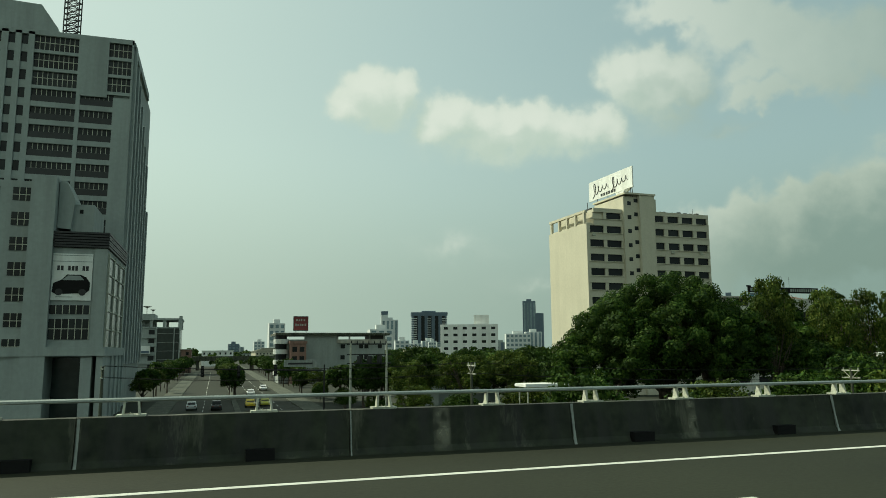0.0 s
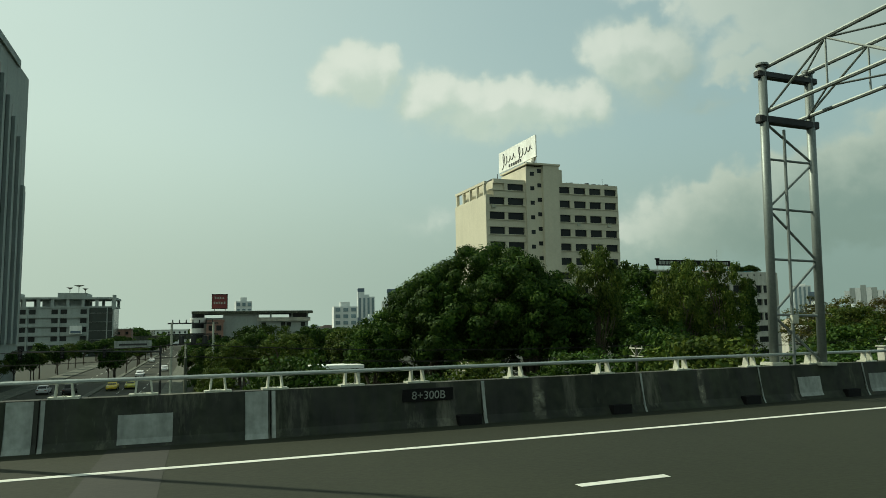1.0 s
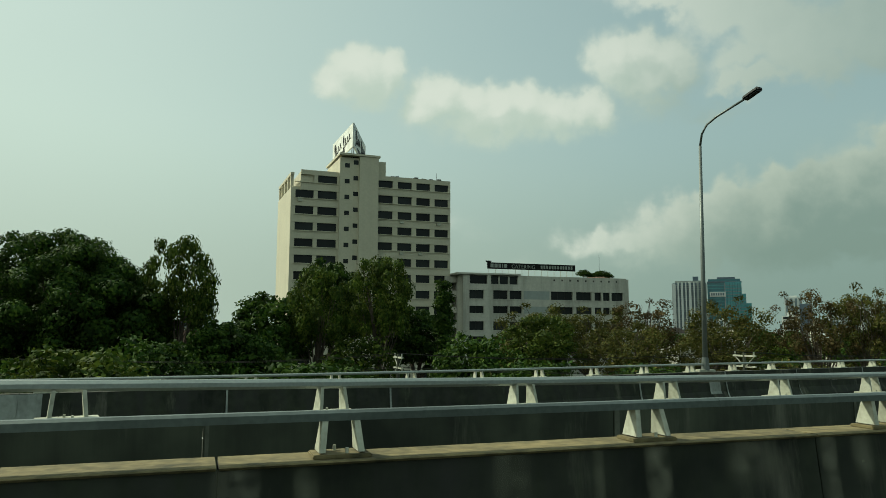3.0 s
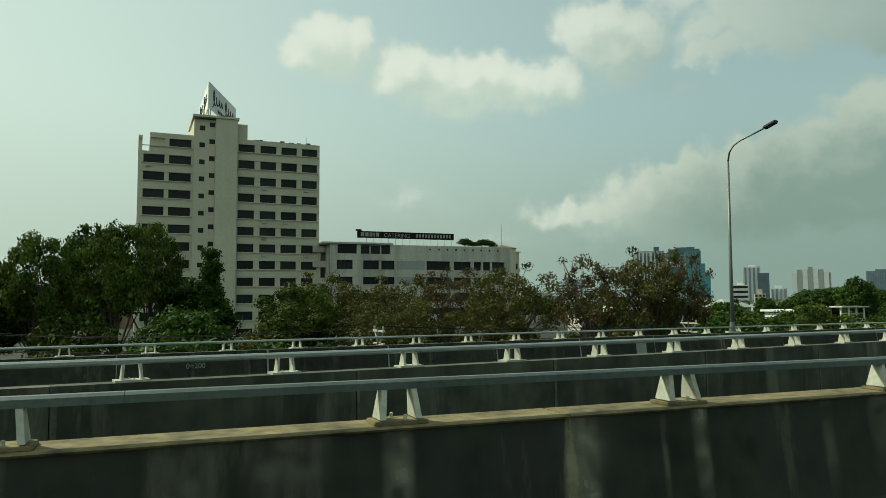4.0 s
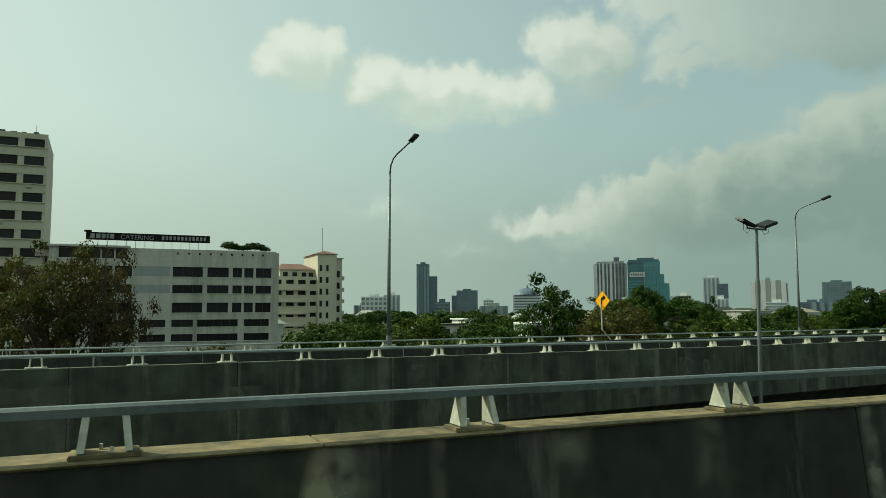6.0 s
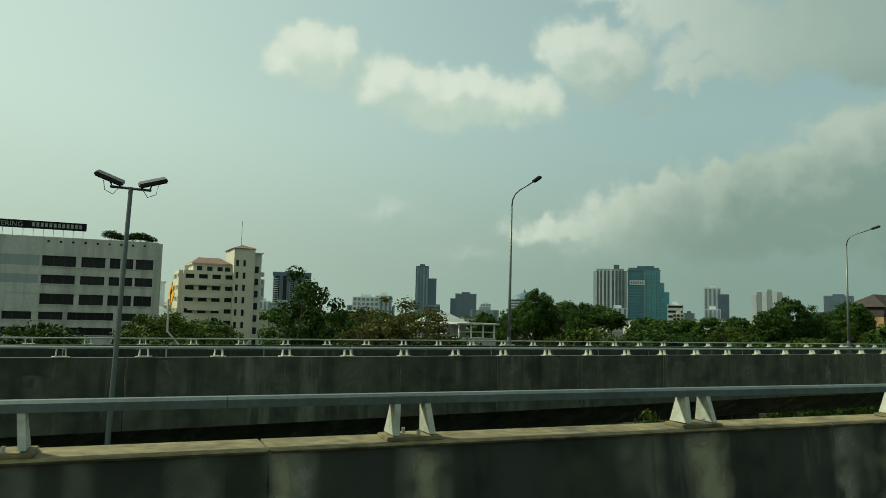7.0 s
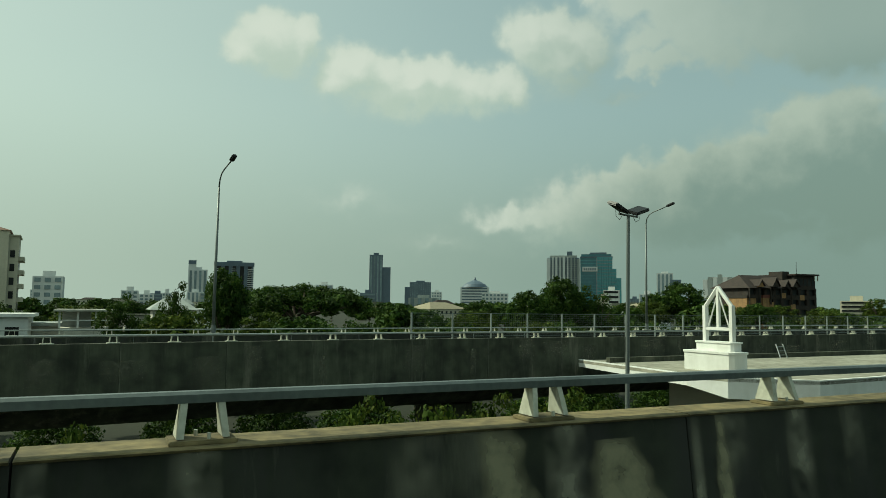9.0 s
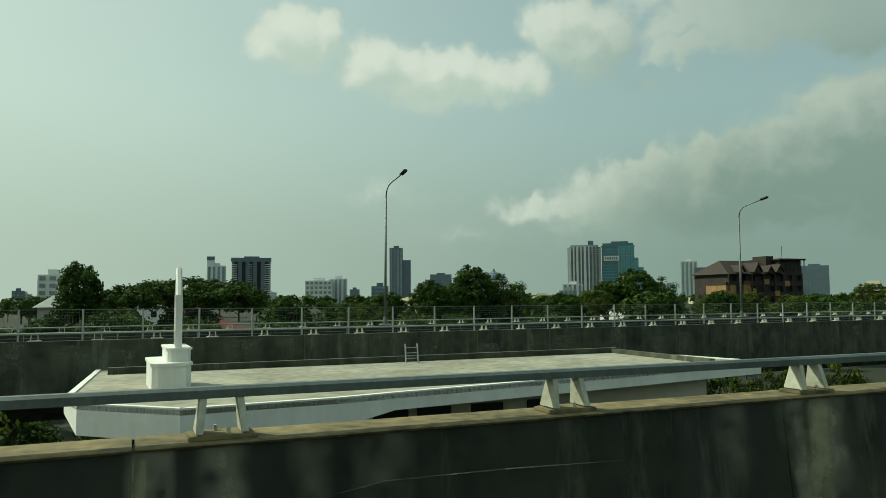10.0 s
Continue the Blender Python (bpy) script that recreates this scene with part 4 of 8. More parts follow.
part("bracket", tube([(0.62, -9.5, 6.2), (1.6, -9.5, 5.75)], 0.03, 6), DARK, gantry)
part("traffic_camera", soft_box(1.52, 1.68, -9.62, -9.38, 5.5, 5.72, 0.03), DARK, gantry, "small dark traffic camera hanging from the truss")
part("camera_dome", tube([(1.6, -9.5, 5.38), (1.6, -9.5, 5.5)], [0.06, 0.1], 10), DARK, gantry)
for s in (-1, 1):
    part("leg", tube([(s * HW, -24.6, -0.9), (s * HW, -24.6, 7.95)], 0.13, 12), GANTRY, gantry)
equipment = thing("equipment_box", "white steel equipment box standing on the barrier", "cabinet", pose(37.72, LEFT(37.72), LEFT_TOP(37.72)))
part("body", soft_box(-0.28, 0.28, 0.05, 0.28, -0.01, 0.34, 0.015), OFFICE, equipment)
part("lid", soft_box(-0.31, 0.31, 0.03, 0.31, 0.34, 0.375, 0.012), PALE, equipment)
for x in (-0.1, 0.02, 0.2):
    part("lid_bolt", tube([(x, 0.12, 0.37), (x, 0.12, 0.41)], 0.014, 8), PALE, equipment)
part("door_edge", boxes((-0.11, -0.09, 0.042, 0.052, 0.02, 0.33)), DARK, equipment)

# ---- patches, drains and writing on the barriers ----


def on_left(x, z, dx, dz, mat, name, label=""):
    """A thin plate on the road face of the outer barrier."""
    s = math.degrees(math.atan(LEFT(x + 0.5) - LEFT(x - 0.5)))
    off = 0.235 + 0.13 * (0.35 - (z - LEFT_TOP(x) + 0.92)) if z - LEFT_TOP(x) < -0.55 else 0.205
    ob = part(name, boxes((-dx / 2, dx / 2, -0.012, 0.03, -dz / 2, dz / 2)), mat, left_wall, label)
    ob.matrix_basis = pose(x, LEFT(x) - off, z, 8, 0, s)
    return ob


FACE = [(-0.176, -0.27), (-0.226, -0.62), (-0.275, -0.70), (-0.2, -0.70), (-0.1, -0.27)]
for x, w in ((16.75, 0.72), (20.15, 0.78), (34.3, 0.75), (37.05, 1.3), (47.2, 0.8), (102.2, 0.55), (79.2, 0.5)):
    part("painted_patch", add_sweep(bmesh.new(), FACE, LEFT, LEFT_TOP, x - w / 2, x + w / 2, 2), PATCH, left_wall, "square of pale paint")
MORTAR = material("rough_mortar", (0.115, 0.10, 0.072), (0.06, 0.052, 0.038), 0.95, scale=0.4, fine=9.0, vary=0.5, bump=0.5)
for x in (16.75, 47.2, 78.96, 107.9):
    part("mortar_patch", add_sweep(bmesh.new(), [(-0.136, -0.005), (-0.187, -0.35), (-0.1, -0.35), (-0.1, -0.005)], LEFT, LEFT_TOP, x - 0.42, x + 0.42, 2), MORTAR, left_wall, "rough brown mortar below the lamp")
for x, w in ((18.45, 0.36), (21.8, 0.36), (59.8, 0.85), (55.8, 0.12), (17.4, 0.3), (3.8, 0.35), (8.9, 0.25), (27.0, 0.3), (31.0, 0.2), (41.0, 0.25), (52.9, 0.2)):
    part("lime_run", add_sweep(bmesh.new(), [(-0.134, -0.01), (-0.226, -0.62), (-0.366, -0.86), (-0.3, -0.86), (-0.1, -0.01)], LEFT, LEFT_TOP, x - w / 2, x + w / 2, 2), PATCH if x in (18.45, 21.8, 59.8) else LIME, left_wall, "pale lime streak")
for x in (-6.1, -2.7, 0.74, 7.7, 11.0, 14.4, 25.5, 28.8, 32.3, 35.6, 39.0, 42.4, 45.8, 49.2, 52.5):
    ob = part("drain_opening", boxes((-0.22, 0.22, -0.05, 0.1, -0.09, 0.09)), BLACK, left_wall, "dark drain opening at the barrier's foot")
    ob.matrix_basis = pose(x, LEFT(x) - 0.33, road_z(x, LEFT(x)) + 0.09, 0, 0, math.degrees(math.atan(LEFT(x + 0.5) - LEFT(x - 0.5))))
on_left(24.75, LEFT_TOP(24.75) - 0.20, 0.95, 0.22, BLACK, "marker_board", "black distance marker")
letters("8+300B", 0.2, PATCH, left_wall, pose(24.75, LEFT(24.75) - 0.235, LEFT_TOP(24.75) - 0.27, 98, 0, 1), "painted white distance marker")
letters("0+200", 0.2, PATCH, left_wall, pose(85.4, LEFT(85.4) - 0.225, LEFT_TOP(85.4) - 0.42, 98, 0, math.degrees(math.atan(LEFT(86) - LEFT(85)))), "painted white distance marker")
letters("8+200 B", 0.155, PATCH, near_wall, pose(124.5, NEAR(124.5) - 0.205, 0.915 - 0.33, 97, 0, 0), "painted white distance marker")
part("cover_plate", add_sweep(bmesh.new(), [(-0.152, 0.002), (-0.238, -0.72), (-0.39, -0.99), (-0.1, -0.99), (-0.1, 0.002)], NEAR, NEAR_TOP, 185.40, 185.88, 1), PLATE, near_wall, "pale grey steel cover plate")
part("cover_top", soft_box(185.37, 185.91, NEAR(185.65) - 0.17, NEAR(185.65) + 0.17, 0.917, 0.937, 0.005), PLATE, near_wall, "pale grey steel cover plate")

# ---- mesh fence on the inner barrier ----
fence = thing("mesh_fence", "grey wire mesh fence on steel posts along the barrier", "fence", kind="structure")
x = 205.7
while x < 262:
    part("fence_post", tube([(x, RIGHT(x), RIGHT_TOP(x)), (x, RIGHT(x), RIGHT_TOP(x) + 1.12)], 0.04, 6), GALV, fence)
    if x + 2 < 262:
        a, b = x, x + 2.0
        for h in (1.1, 0.1):
            part("fence_rail", tube([(a, RIGHT(a), RIGHT_TOP(a) + h), (b, RIGHT(b), RIGHT_TOP(b) + h)], 0.016, 6), RAIL, fence)
        bm = bmesh.new()
        for k in range(1, 18):
            xx = a + 2.0 * k / 18
            add_tube(bm, [(xx, RIGHT(xx), RIGHT_TOP(xx) + 0.1), (xx, RIGHT(xx), RIGHT_TOP(xx) + 1.1)], 0.0025, 3)
        for k in range(1, 10):
            h = 0.1 + k * 0.1
            add_tube(bm, [(a, RIGHT(a), RIGHT_TOP(a) + h), (b, RIGHT(b), RIGHT_TOP(b) + h)], 0.0025, 3)
        part("wire_mesh", bm, POLE, fence)
    x += 2.0

# ---- twin floodlight masts ----


def flood_mast(m):
    ob = thing("floodlight_mast", "thin steel mast with two tilted flat floodlights", "floodlight", m, group="floodlight masts")
    H = 4.75 - GROUND
    part("mast", tube([(0, 0, 0), (0, 0, H)], [0.09, 0.055], 10), POLE, ob)
    part("cross_arm", tube([(-0.5, 0, H - 0.03), (0.5, 0, H - 0.03)], 0.035, 8), POLE, ob)
    for s in (-1, 1):
        lampf = part("floodlight", soft_box(-0.36, 0.36, -0.24, 0.24, -0.06, 0.06, 0.03), DARK, ob, "dark flat floodlight panel")
        lampf.matrix_basis = pose(s * 0.52, 0, H + 0.19, 18, -19 * s, 0)
        part("bracket", tube([(s * 0.45, 0, H - 0.03), (s * 0.52, 0, H + 0.15)], 0.02, 6), POLE, ob)
        part("cable", tube([(s * 0.3, 0.02, H - 0.05), (s * 0.42, 0.02, H - 0.22), (s * 0.62, 0.02, H - 0.12), (s * 0.66, 0, H + 0.12)], 0.01, 5), DARK, ob)
    return ob


mast = flood_mast(Matrix.Translation((149.3, 21.2, GROUND)) @ pose(0, 0, 0, 0, 1.4, 0))
copy_thing(mast, Matrix.Translation((209.5, 19.5, GROUND)) @ pose(0, 0, 0, 0, 1.3, 12))
bend_sign = thing("bend_sign", "yellow diamond bend sign with black arrow on leaning pole", "road sign", pose(151.3, LEFT(151.3) + 0.1, LEFT_TOP(151.3)))
part("pole", tube([(0.35, -0.1, 0), (-0.12, 0, 0.55), (-0.15, 0, 1.9)], 0.04, 8), PALE, bend_sign)
for r, mt, off in ((0.55, BLACK, 0.05), (0.53, YELLOW, 0.06)):
    ob = plate(bend_sign, "diamond_plate", diamond(r), mt, off, 2.1, -80)
ob = plate(bend_sign, "arrow", [(-0.12, -0.3), (-0.02, -0.3), (-0.02, 0.02), (0.06, 0.1), (0.06, 0.0), (0.24, 0.16), (0.06, 0.32), (0.06, 0.22), (-0.08, 0.16), (-0.12, 0.06)], BLACK, 0.07, 2.1, -80)

# ---- buildings ----


def local(x, y, turn=0.0, z=GROUND):
    return pose(x, y, z, 0, 0, turn)


def banded_block(ob, w, d, h, floors, bays, wall, glass=None, sill=0.42, pier=0.35, first=0.0, proud=0.3, sides=(), window="window", roof=0.9):
    """A body whose front (-y) carries proud spandrels and piers with recessed windows between them; x from 0 to w, y from 0 to d."""
    glass = glass or GLASS
    part("wall", boxes((0.02, w - 0.02, proud, d, 0, h)), wall, ob)
    fh = (h - first) / floors
    faces = [("front", w, bays, Matrix.Identity(4))]
    if "left" in sides:
        faces.append(("left", d - proud, max(1, int(bays * d / w)), Matrix.Translation((0, d, 0)) @ Matrix.Rotation(radians(-90), 4, "Z")))
    if "right" in sides:
        faces.append(("right", d - proud, max(1, int(bays * d / w)), Matrix.Translation((w, proud, 0)) @ Matrix.Rotation(radians(90), 4, "Z")))
    for nm, fw, nb, fm in faces:
        off = 0.0 if nm == "front" else -proud
        for k in range(floors + 1):
            z0 = first + fh * k - (fh * sill * 0.3 if k else first)
            z1 = min(first + fh * k + fh * sill * 0.7, h) if k < floors else h + roof
            part("spandrel", boxes((0, fw, off, off + proud, z0, z1)), wall, ob).matrix_basis = fm
        bw = fw / nb
        for b in range(nb + 1):
            x0 = max(b * bw - bw * pier / 2, 0.002)
            x1 = min(b * bw + bw * pier / 2, fw - 0.002)
            part("pier", boxes((x0, x1, off + 0.03, off + proud, first, h)), wall, ob).matrix_basis = fm
        me = mesh_of("window", boxes((bw * pier / 2, bw * (1 - pier / 2), off + proud - 0.06, off + proud + 0.02, fh * sill * 0.7, fh * (1 - sill * 0.3))), glass)
        for k in range(floors):
            for b in range(nb):
                piece(window, me, ob, fm @ Matrix.Translation((b * bw, 0, first + k * fh)))


# hotel
hotel = thing("hotel", "tall cream hotel with dark window bands and a stair tower", "hotel", local(79.75, 143.8, 2.2))
HH, FL = 33.6 - GROUND, 3.27
part("wall", boxes((0.0, 33.6, 0.45, 17.5, 0, HH - FL)), HOTEL, hotel)
part("upper_wall", boxes((1.6, 33.6, 0.45, 16.5, HH - FL, HH - 0.1)), HOTEL, hotel)
part("side_wall", boxes((-0.35, 0.0, 0.0, 17.8, 0, HH - FL - 0.3)), HOTEL, hotel, "plain cream side wall")
for k in range(5):
    part("roof_frame_post", boxes((-0.3, 0.3, 1.0 + 3.9 * k, 1.6 + 3.9 * k, HH - FL - 0.3, HH - 0.9)), HOTEL, hotel)
part("roof_frame", boxes((-0.35, 0.35, 0.6, 17.6, HH - 0.9, HH - 0.35)), HOTEL, hotel)
BAYS_L = [(0.55, 4.2), (5.0, 8.9)]
BAYS_R = [(17.6, 20.7), (21.8, 24.9), (25.9, 29.0), (30.0, 33.1)]
for k in range(13):
    z = HH - FL * (k + 1)
    for lo, hi in ((0.0, 9.3), (17.2, 33.6)):
        a, b = (lo, hi) if k else ((1.6, 9.3) if lo == 0 else (17.2, 33.6))
        part("spandrel", boxes((a, b, -0.05, 0.45, z - 0.62, z + 1.04)), HOTEL, hotel)
    if k == 0:
        for a, b in ((1.6, 9.3), (17.2, 33.6)):
            part("parapet", boxes((a, b, 0.0, 0.45, HH - 0.75, HH + 0.2)), HOTEL, hotel)
    for a, b in BAYS_L + BAYS_R:
        if k == 0 and a == 0.55:
            continue
        part("window", boxes((a, b, 0.36, 0.47, z + 1.0, z + FL - 0.6)), GLASS, hotel)
    for lo, hi, bays in ((0.0, 9.3, BAYS_L), (17.2, 33.6, BAYS_R)):
        edges = [lo] + [v for p in bays for v in p] + [hi]
        for a, b in zip(edges[::2], edges[1::2]):
            if b - a > 0.1 and not (k == 0 and b < 1):
                part("pier", boxes((a, b, 0.02, 0.45, z + 1.02, z + FL - 0.62)), HOTEL, hotel)
part("tower_wall", boxes((9.3, 13.2, -0.6, 12.0, 0, HH + 3.3)), HOTEL, hotel, "cream stair tower")
part("tower_pier", boxes((13.2, 17.2, -1.4, 12.0, 0, HH + 3.6)), HOTEL, hotel, "cream stair tower")
part("tower_cap", boxes((9.0, 17.5, -1.6, 12.2, HH + 3.6, HH + 4.0)), HOTEL, hotel)
for k in range(13):
    for x, dz in ((10.3, 0.0), (12.1, 0.75)):
        part("stair_window", boxes((x, x + 1.0, -0.64, -0.5, HH + 1.2 - FL * k + dz, HH + 2.1 - FL * k + dz)), GLASS, hotel)
part("roof_room", boxes((17.2, 19.4, 1.0, 9.0, HH, HH + 3.4)), HOTEL, hotel)
for k in range(12):
    for a, b in ((0.3, 9.1), (17.4, 33.4)):
        part("ledge", boxes((a, b, -0.28, -0.05, HH - FL * (k + 1) + 0.86, HH - FL * (k + 1) + 0.98)), HOTEL, hotel)
_rh = random.Random(6)
for k in range(7):
    x, w, h = 20.4 + 1.75 * k + _rh.uniform(-0.5, 0.5), _rh.uniform(0.5, 1.7), _rh.uniform(0.15, 0.7)
    part("roof_unit", boxes((x, x + w, 1.4, 2.6, HH - 0.1, HH + 0.2 + h)), DARK, hotel, "dark rooftop cooling unit")
for k in range(16):
    col, row = _rh.choice(BAYS_L + BAYS_R), _rh.randrange(1, 11)
    z = HH - FL * (row + 1)
    part("wall_unit", soft_box(col[0] + 0.4, col[0] + 1.25, -0.42, -0.04, z + 0.2, z + 0.75, 0.03), PALE, hotel, "pale wall cooling unit")
part("roof_canopy", boxes((2.0, 8.6, 1.5, 6.0, HH + 0.1, HH + 0.45)), DARK, hotel)
for x in (23.0, 25.2, 27.0, 28.6):
    part("water_tank", tube([(x, 6, HH), (x, 6, HH + 1.1)], 0.75, 10), DARK, hotel, "dark roof tank")
part("aerial", tube([(31.5, 3, HH), (31.5, 3, HH + 2.4)], 0.04, 5), DARK, hotel)
# rooftop sign: two long panels meeting in a sharp nose
sign_top = thing("rooftop_sign", "white V-shaped rooftop sign with dark script", "sign", pose(91.6, 143.2, 33.6 + 5.3))
for end in ((-0.8, 19.0), (6.4, 18.0)):
    L2 = math.hypot(*end)
    turn = math.degrees(math.atan2(end[1], end[0]))
    side = 1 if end[0] < 0 else -1
    panel = part("panel", boxes((0, L2, -0.12, 0.12, 0.3, 5.3)), WHITE, sign_top)
    panel.matrix_basis = pose(0, 0, 0, 0, 0, turn)
    face_m = pose(0, 0, 0, 0, 0, turn) @ Matrix.Translation((0, 0.16 * side, 0))
    flow = -1 if side > 0 else 1
    for start, n, big_loop in ((1.8, 4, 1.9), (10.2, 4, 1.7)):
        line = []
        for q in range(60):
            f = q / 59
            grow = big_loop * math.exp(-5.0 * f) + 0.62
            line.append((start + 7.2 * f + 0.45 * grow * math.sin(math.tau * n * f), 0, 2.0 + 0.7 * f + grow * (0.55 - math.cos(math.tau * n * f)) * 0.95))
        if flow < 0:
            line = [(L2 - x, y, z) for x, y, z in line]
        stroke = part("script_stroke", tube(line, 0.10, 5), DARK, sign_top)
        stroke.matrix_basis = face_m
    for q in range(6):
        a = 5.5 + 1.15 * q
        stroke = part("script_stroke", boxes((min(L2 - a, L2 - a - 0.7) if flow < 0 else a, (L2 - a) if flow < 0 else a + 0.7, -0.05, 0.05, 0.7, 1.35)), DARK, sign_top)
        stroke.matrix_basis = face_m
    for k in range(5):
        leg = part("frame_leg", tube([(1 + k * 4.8, 0, -5.9 if k > 2 else -2.0), (1 + k * 4.8, 0, 0.4)], 0.09, 6), DARK, sign_top)
        leg.matrix_basis = pose(0, 0, 0, 0, 0, turn)

# long office block beside the hotel
office = thing("office_block", "long low grey-white office block with dark ribbon windows", "office building", local(114.6, 140.6, -1.2))
part("wall", boxes((0, 38.4, 0.7, 18.0, 0, 13.4 - GROUND)), OFFICE, office)
OFFICE_ROWS = ((8.5, 10.3), (5.5, 7.0), (2.0, 3.8), (-0.6, 0.7), (-3.2, -1.9), (-6.4, -4.9))
SEGMENTS = {0: [(1.4, 4.6), (6.7, 10.0), (10.4, 13.2), (20.0, 25.2), (26.0, 29.8), (30.5, 32.2), (32.6, 34.3), (34.7, 37.6)], 3: [(1.2, 4.6), (6.7, 13.2), (14.6, 19.0), (20.0, 23.7), (24.4, 31.6), (32.7, 37.3)]}
low = -8.5
for r, (z0, z1) in enumerate(OFFICE_ROWS[::-1]):
    part("spandrel", boxes((0, 38.4, 0.0, 0.7, low - GROUND, z0 - GROUND)), OFFICE, office)
    low, edge = z1, 0.0
    for a, b in SEGMENTS[0 if r > 2 else 3]:
        part("pier", boxes((edge, a, 0.05, 0.7, z0 - GROUND, z1 - GROUND)), OFFICE, office)
        part("window", boxes((a, b, 0.55, 0.72, z0 - GROUND, z1 - GROUND)), GLASS, office)
        n = max(2, int((b - a) / 1.3))
        for q in range(1, n):
            part("mullion", boxes((a + (b - a) * q / n - 0.04, a + (b - a) * q / n + 0.04, 0.48, 0.55, z0 - GROUND, z1 - GROUND)), DARK, office)
        part("ledge", boxes((a - 0.15, b + 0.15, -0.12, 0.0, z0 - 0.16 - GROUND, z0 - 0.04 - GROUND)), OFFICE, office)
        edge = b
    part("pier", boxes((edge, 38.4, 0.05, 0.7, z0 - GROUND, z1 - GROUND)), OFFICE, office)
    if r > 3:
        part("louvre_panel", boxes((13.6, 19.6, 0.0, 0.05, z0 - GROUND, z1 - GROUND)), GREYB, office, "blue-grey panel in place of windows")
part("spandrel", boxes((0, 38.4, 0.0, 0.7, low - GROUND, 11.6 - GROUND)), OFFICE, office)
part("parapet", boxes((12.6, 38.4, 0.0, 0.7, 11.6 - GROUND, 13.5 - GROUND)), OFFICE, office)
part("attic_wall", boxes((0, 1.5, 0.0, 0.7, 11.6 - GROUND, 13.5 - GROUND), (5.4, 6.2, 0.0, 0.7, 11.6 - GROUND, 13.5 - GROUND), (12.3, 12.6, 0.0, 0.7, 11.6 - GROUND, 13.5 - GROUND)), OFFICE, office)
part("attic_window", boxes((1.5, 5.4, 0.55, 0.72, 11.6 - GROUND, 13.3 - GROUND)), GLASS, office)
part("attic_opening", boxes((6.2, 12.3, 0.6, 0.72, 11.6 - GROUND, 13.3 - GROUND)), GLASS, office)
for x in (8.0, 10.2):
    part("attic_post", boxes((x, x + 0.25, 0.2, 0.6, 11.6 - GROUND, 13.4 - GROUND)), OFFICE, office)
part("roof_slab", boxes((-1.5, 12.8, -0.4, 9.0, 13.5 - GROUND, 13.85 - GROUND)), OFFICE, office)
for k in range(9):
    part("drain_hole", boxes((20.6 + 1.9 * k, 20.95 + 1.9 * k, -0.02, 0.02, 12.55 - GROUND, 12.9 - GROUND)), BLACK, office)
part("roof_garden", boxes((29.5, 38.0, 2.0, 5.0, 13.35 - GROUND, 13.6 - GROUND)), SOIL, office)
part("end_wall", boxes((38.4, 39.0, 0.0, 18.0, 0, 13.3 - GROUND)), OFFICE, office)
for z in (2.2, 5.6, 9.0, 12.0):
    part("link_bridge", boxes((-2.6, 0.0, 4.0, 8.0, z - GROUND, z + 1.3 - GROUND)), OFFICE, office, "grey link bridge to the hotel")
for y in (4.2, 7.4):
    part("link_post", boxes((-1.5, -1.1, y, y + 0.4, 0, 12.0 - GROUND)), OFFICE, office)
catering = thing("roof_signboard", "long black signboard with white letters on a steel frame", "sign", pose(120.2, 141.1, 14.1))
part("board", boxes((0, 20.8, -0.08, 0.08, 0.75, 2.1)), BLACK, catering)
for k in range(14):
    part("frame_leg", tube([(0.4 + k * 1.53, 0.1, -0.66), (0.4 + k * 1.53, 0.1, 0.8)], 0.05, 5), PALE, catering)
part("end_block", boxes((-0.3, 0.9, -0.1, 0.1, 2.1, 2.45)), BLACK, catering)
for k, (a, b) in enumerate(((0.7, 1.4), (1.6, 2.3), (2.5, 3.1), (3.3, 3.6), (3.8, 4.5))):
    part("script_stroke", boxes((a, b, -0.12, -0.08, 1.05, 1.85)), PATCH, catering)
letters("CATERING", 1.15, PATCH, catering, pose(8.3, -0.1, 1.0, 90, 0, 0), "white capital letters")
for k in range(12):
    part("script_stroke", boxes((12.4 + k * 0.66, 12.82 + k * 0.66, -0.12, -0.08, 1.1, 1.8)), PATCH, catering)

# cream apartment house with a tower
villa = thing("apartment_house", "cream apartment house with balconies and a stair tower", "apartment building", local(159.6, 181.5, 3.0))
VH, VT, VF = 10.7 - GROUND, 16.9 - GROUND, 3.0
banded_block(villa, 12.2, 14.0, VH, 7, 4, HOTEL, sill=0.62, pier=0.34, proud=0.9, roof=0.35, sides=("left",))
for k in range(6):
    z = VH - VF * (k + 1)
    part("balcony", boxes((1.2, 8.4, -1.1, 0.0, z - 0.15, z + 0.95)), HOTEL, villa)
part("upper_wall", boxes((2.4, 12.0, 2.0, 13.0, VH, VH + 2.0)), HOTEL, villa)
for x in (3.2, 5.6, 8.0, 9.8):
    part("upper_window", boxes((x, x + 1.2, 1.93, 2.02, VH + 0.4, VH + 1.5)), GLASS, villa)
part("upper_cornice", boxes((2.0, 12.0, 1.6, 13.4, VH + 2.0, VH + 2.25)), HOTEL, villa)
part("tower_wall", boxes((11.4, 16.4, -0.8, 12.0, 0, VT)), HOTEL, villa)
part("tower_wing", boxes((16.4, 18.3, 0.6, 12.0, 0, VT - 1.1)), HOTEL, villa)
part("wing_cap", boxes((16.4, 18.6, 0.2, 12.3, VT - 1.1, VT - 0.8)), HOTEL, villa)
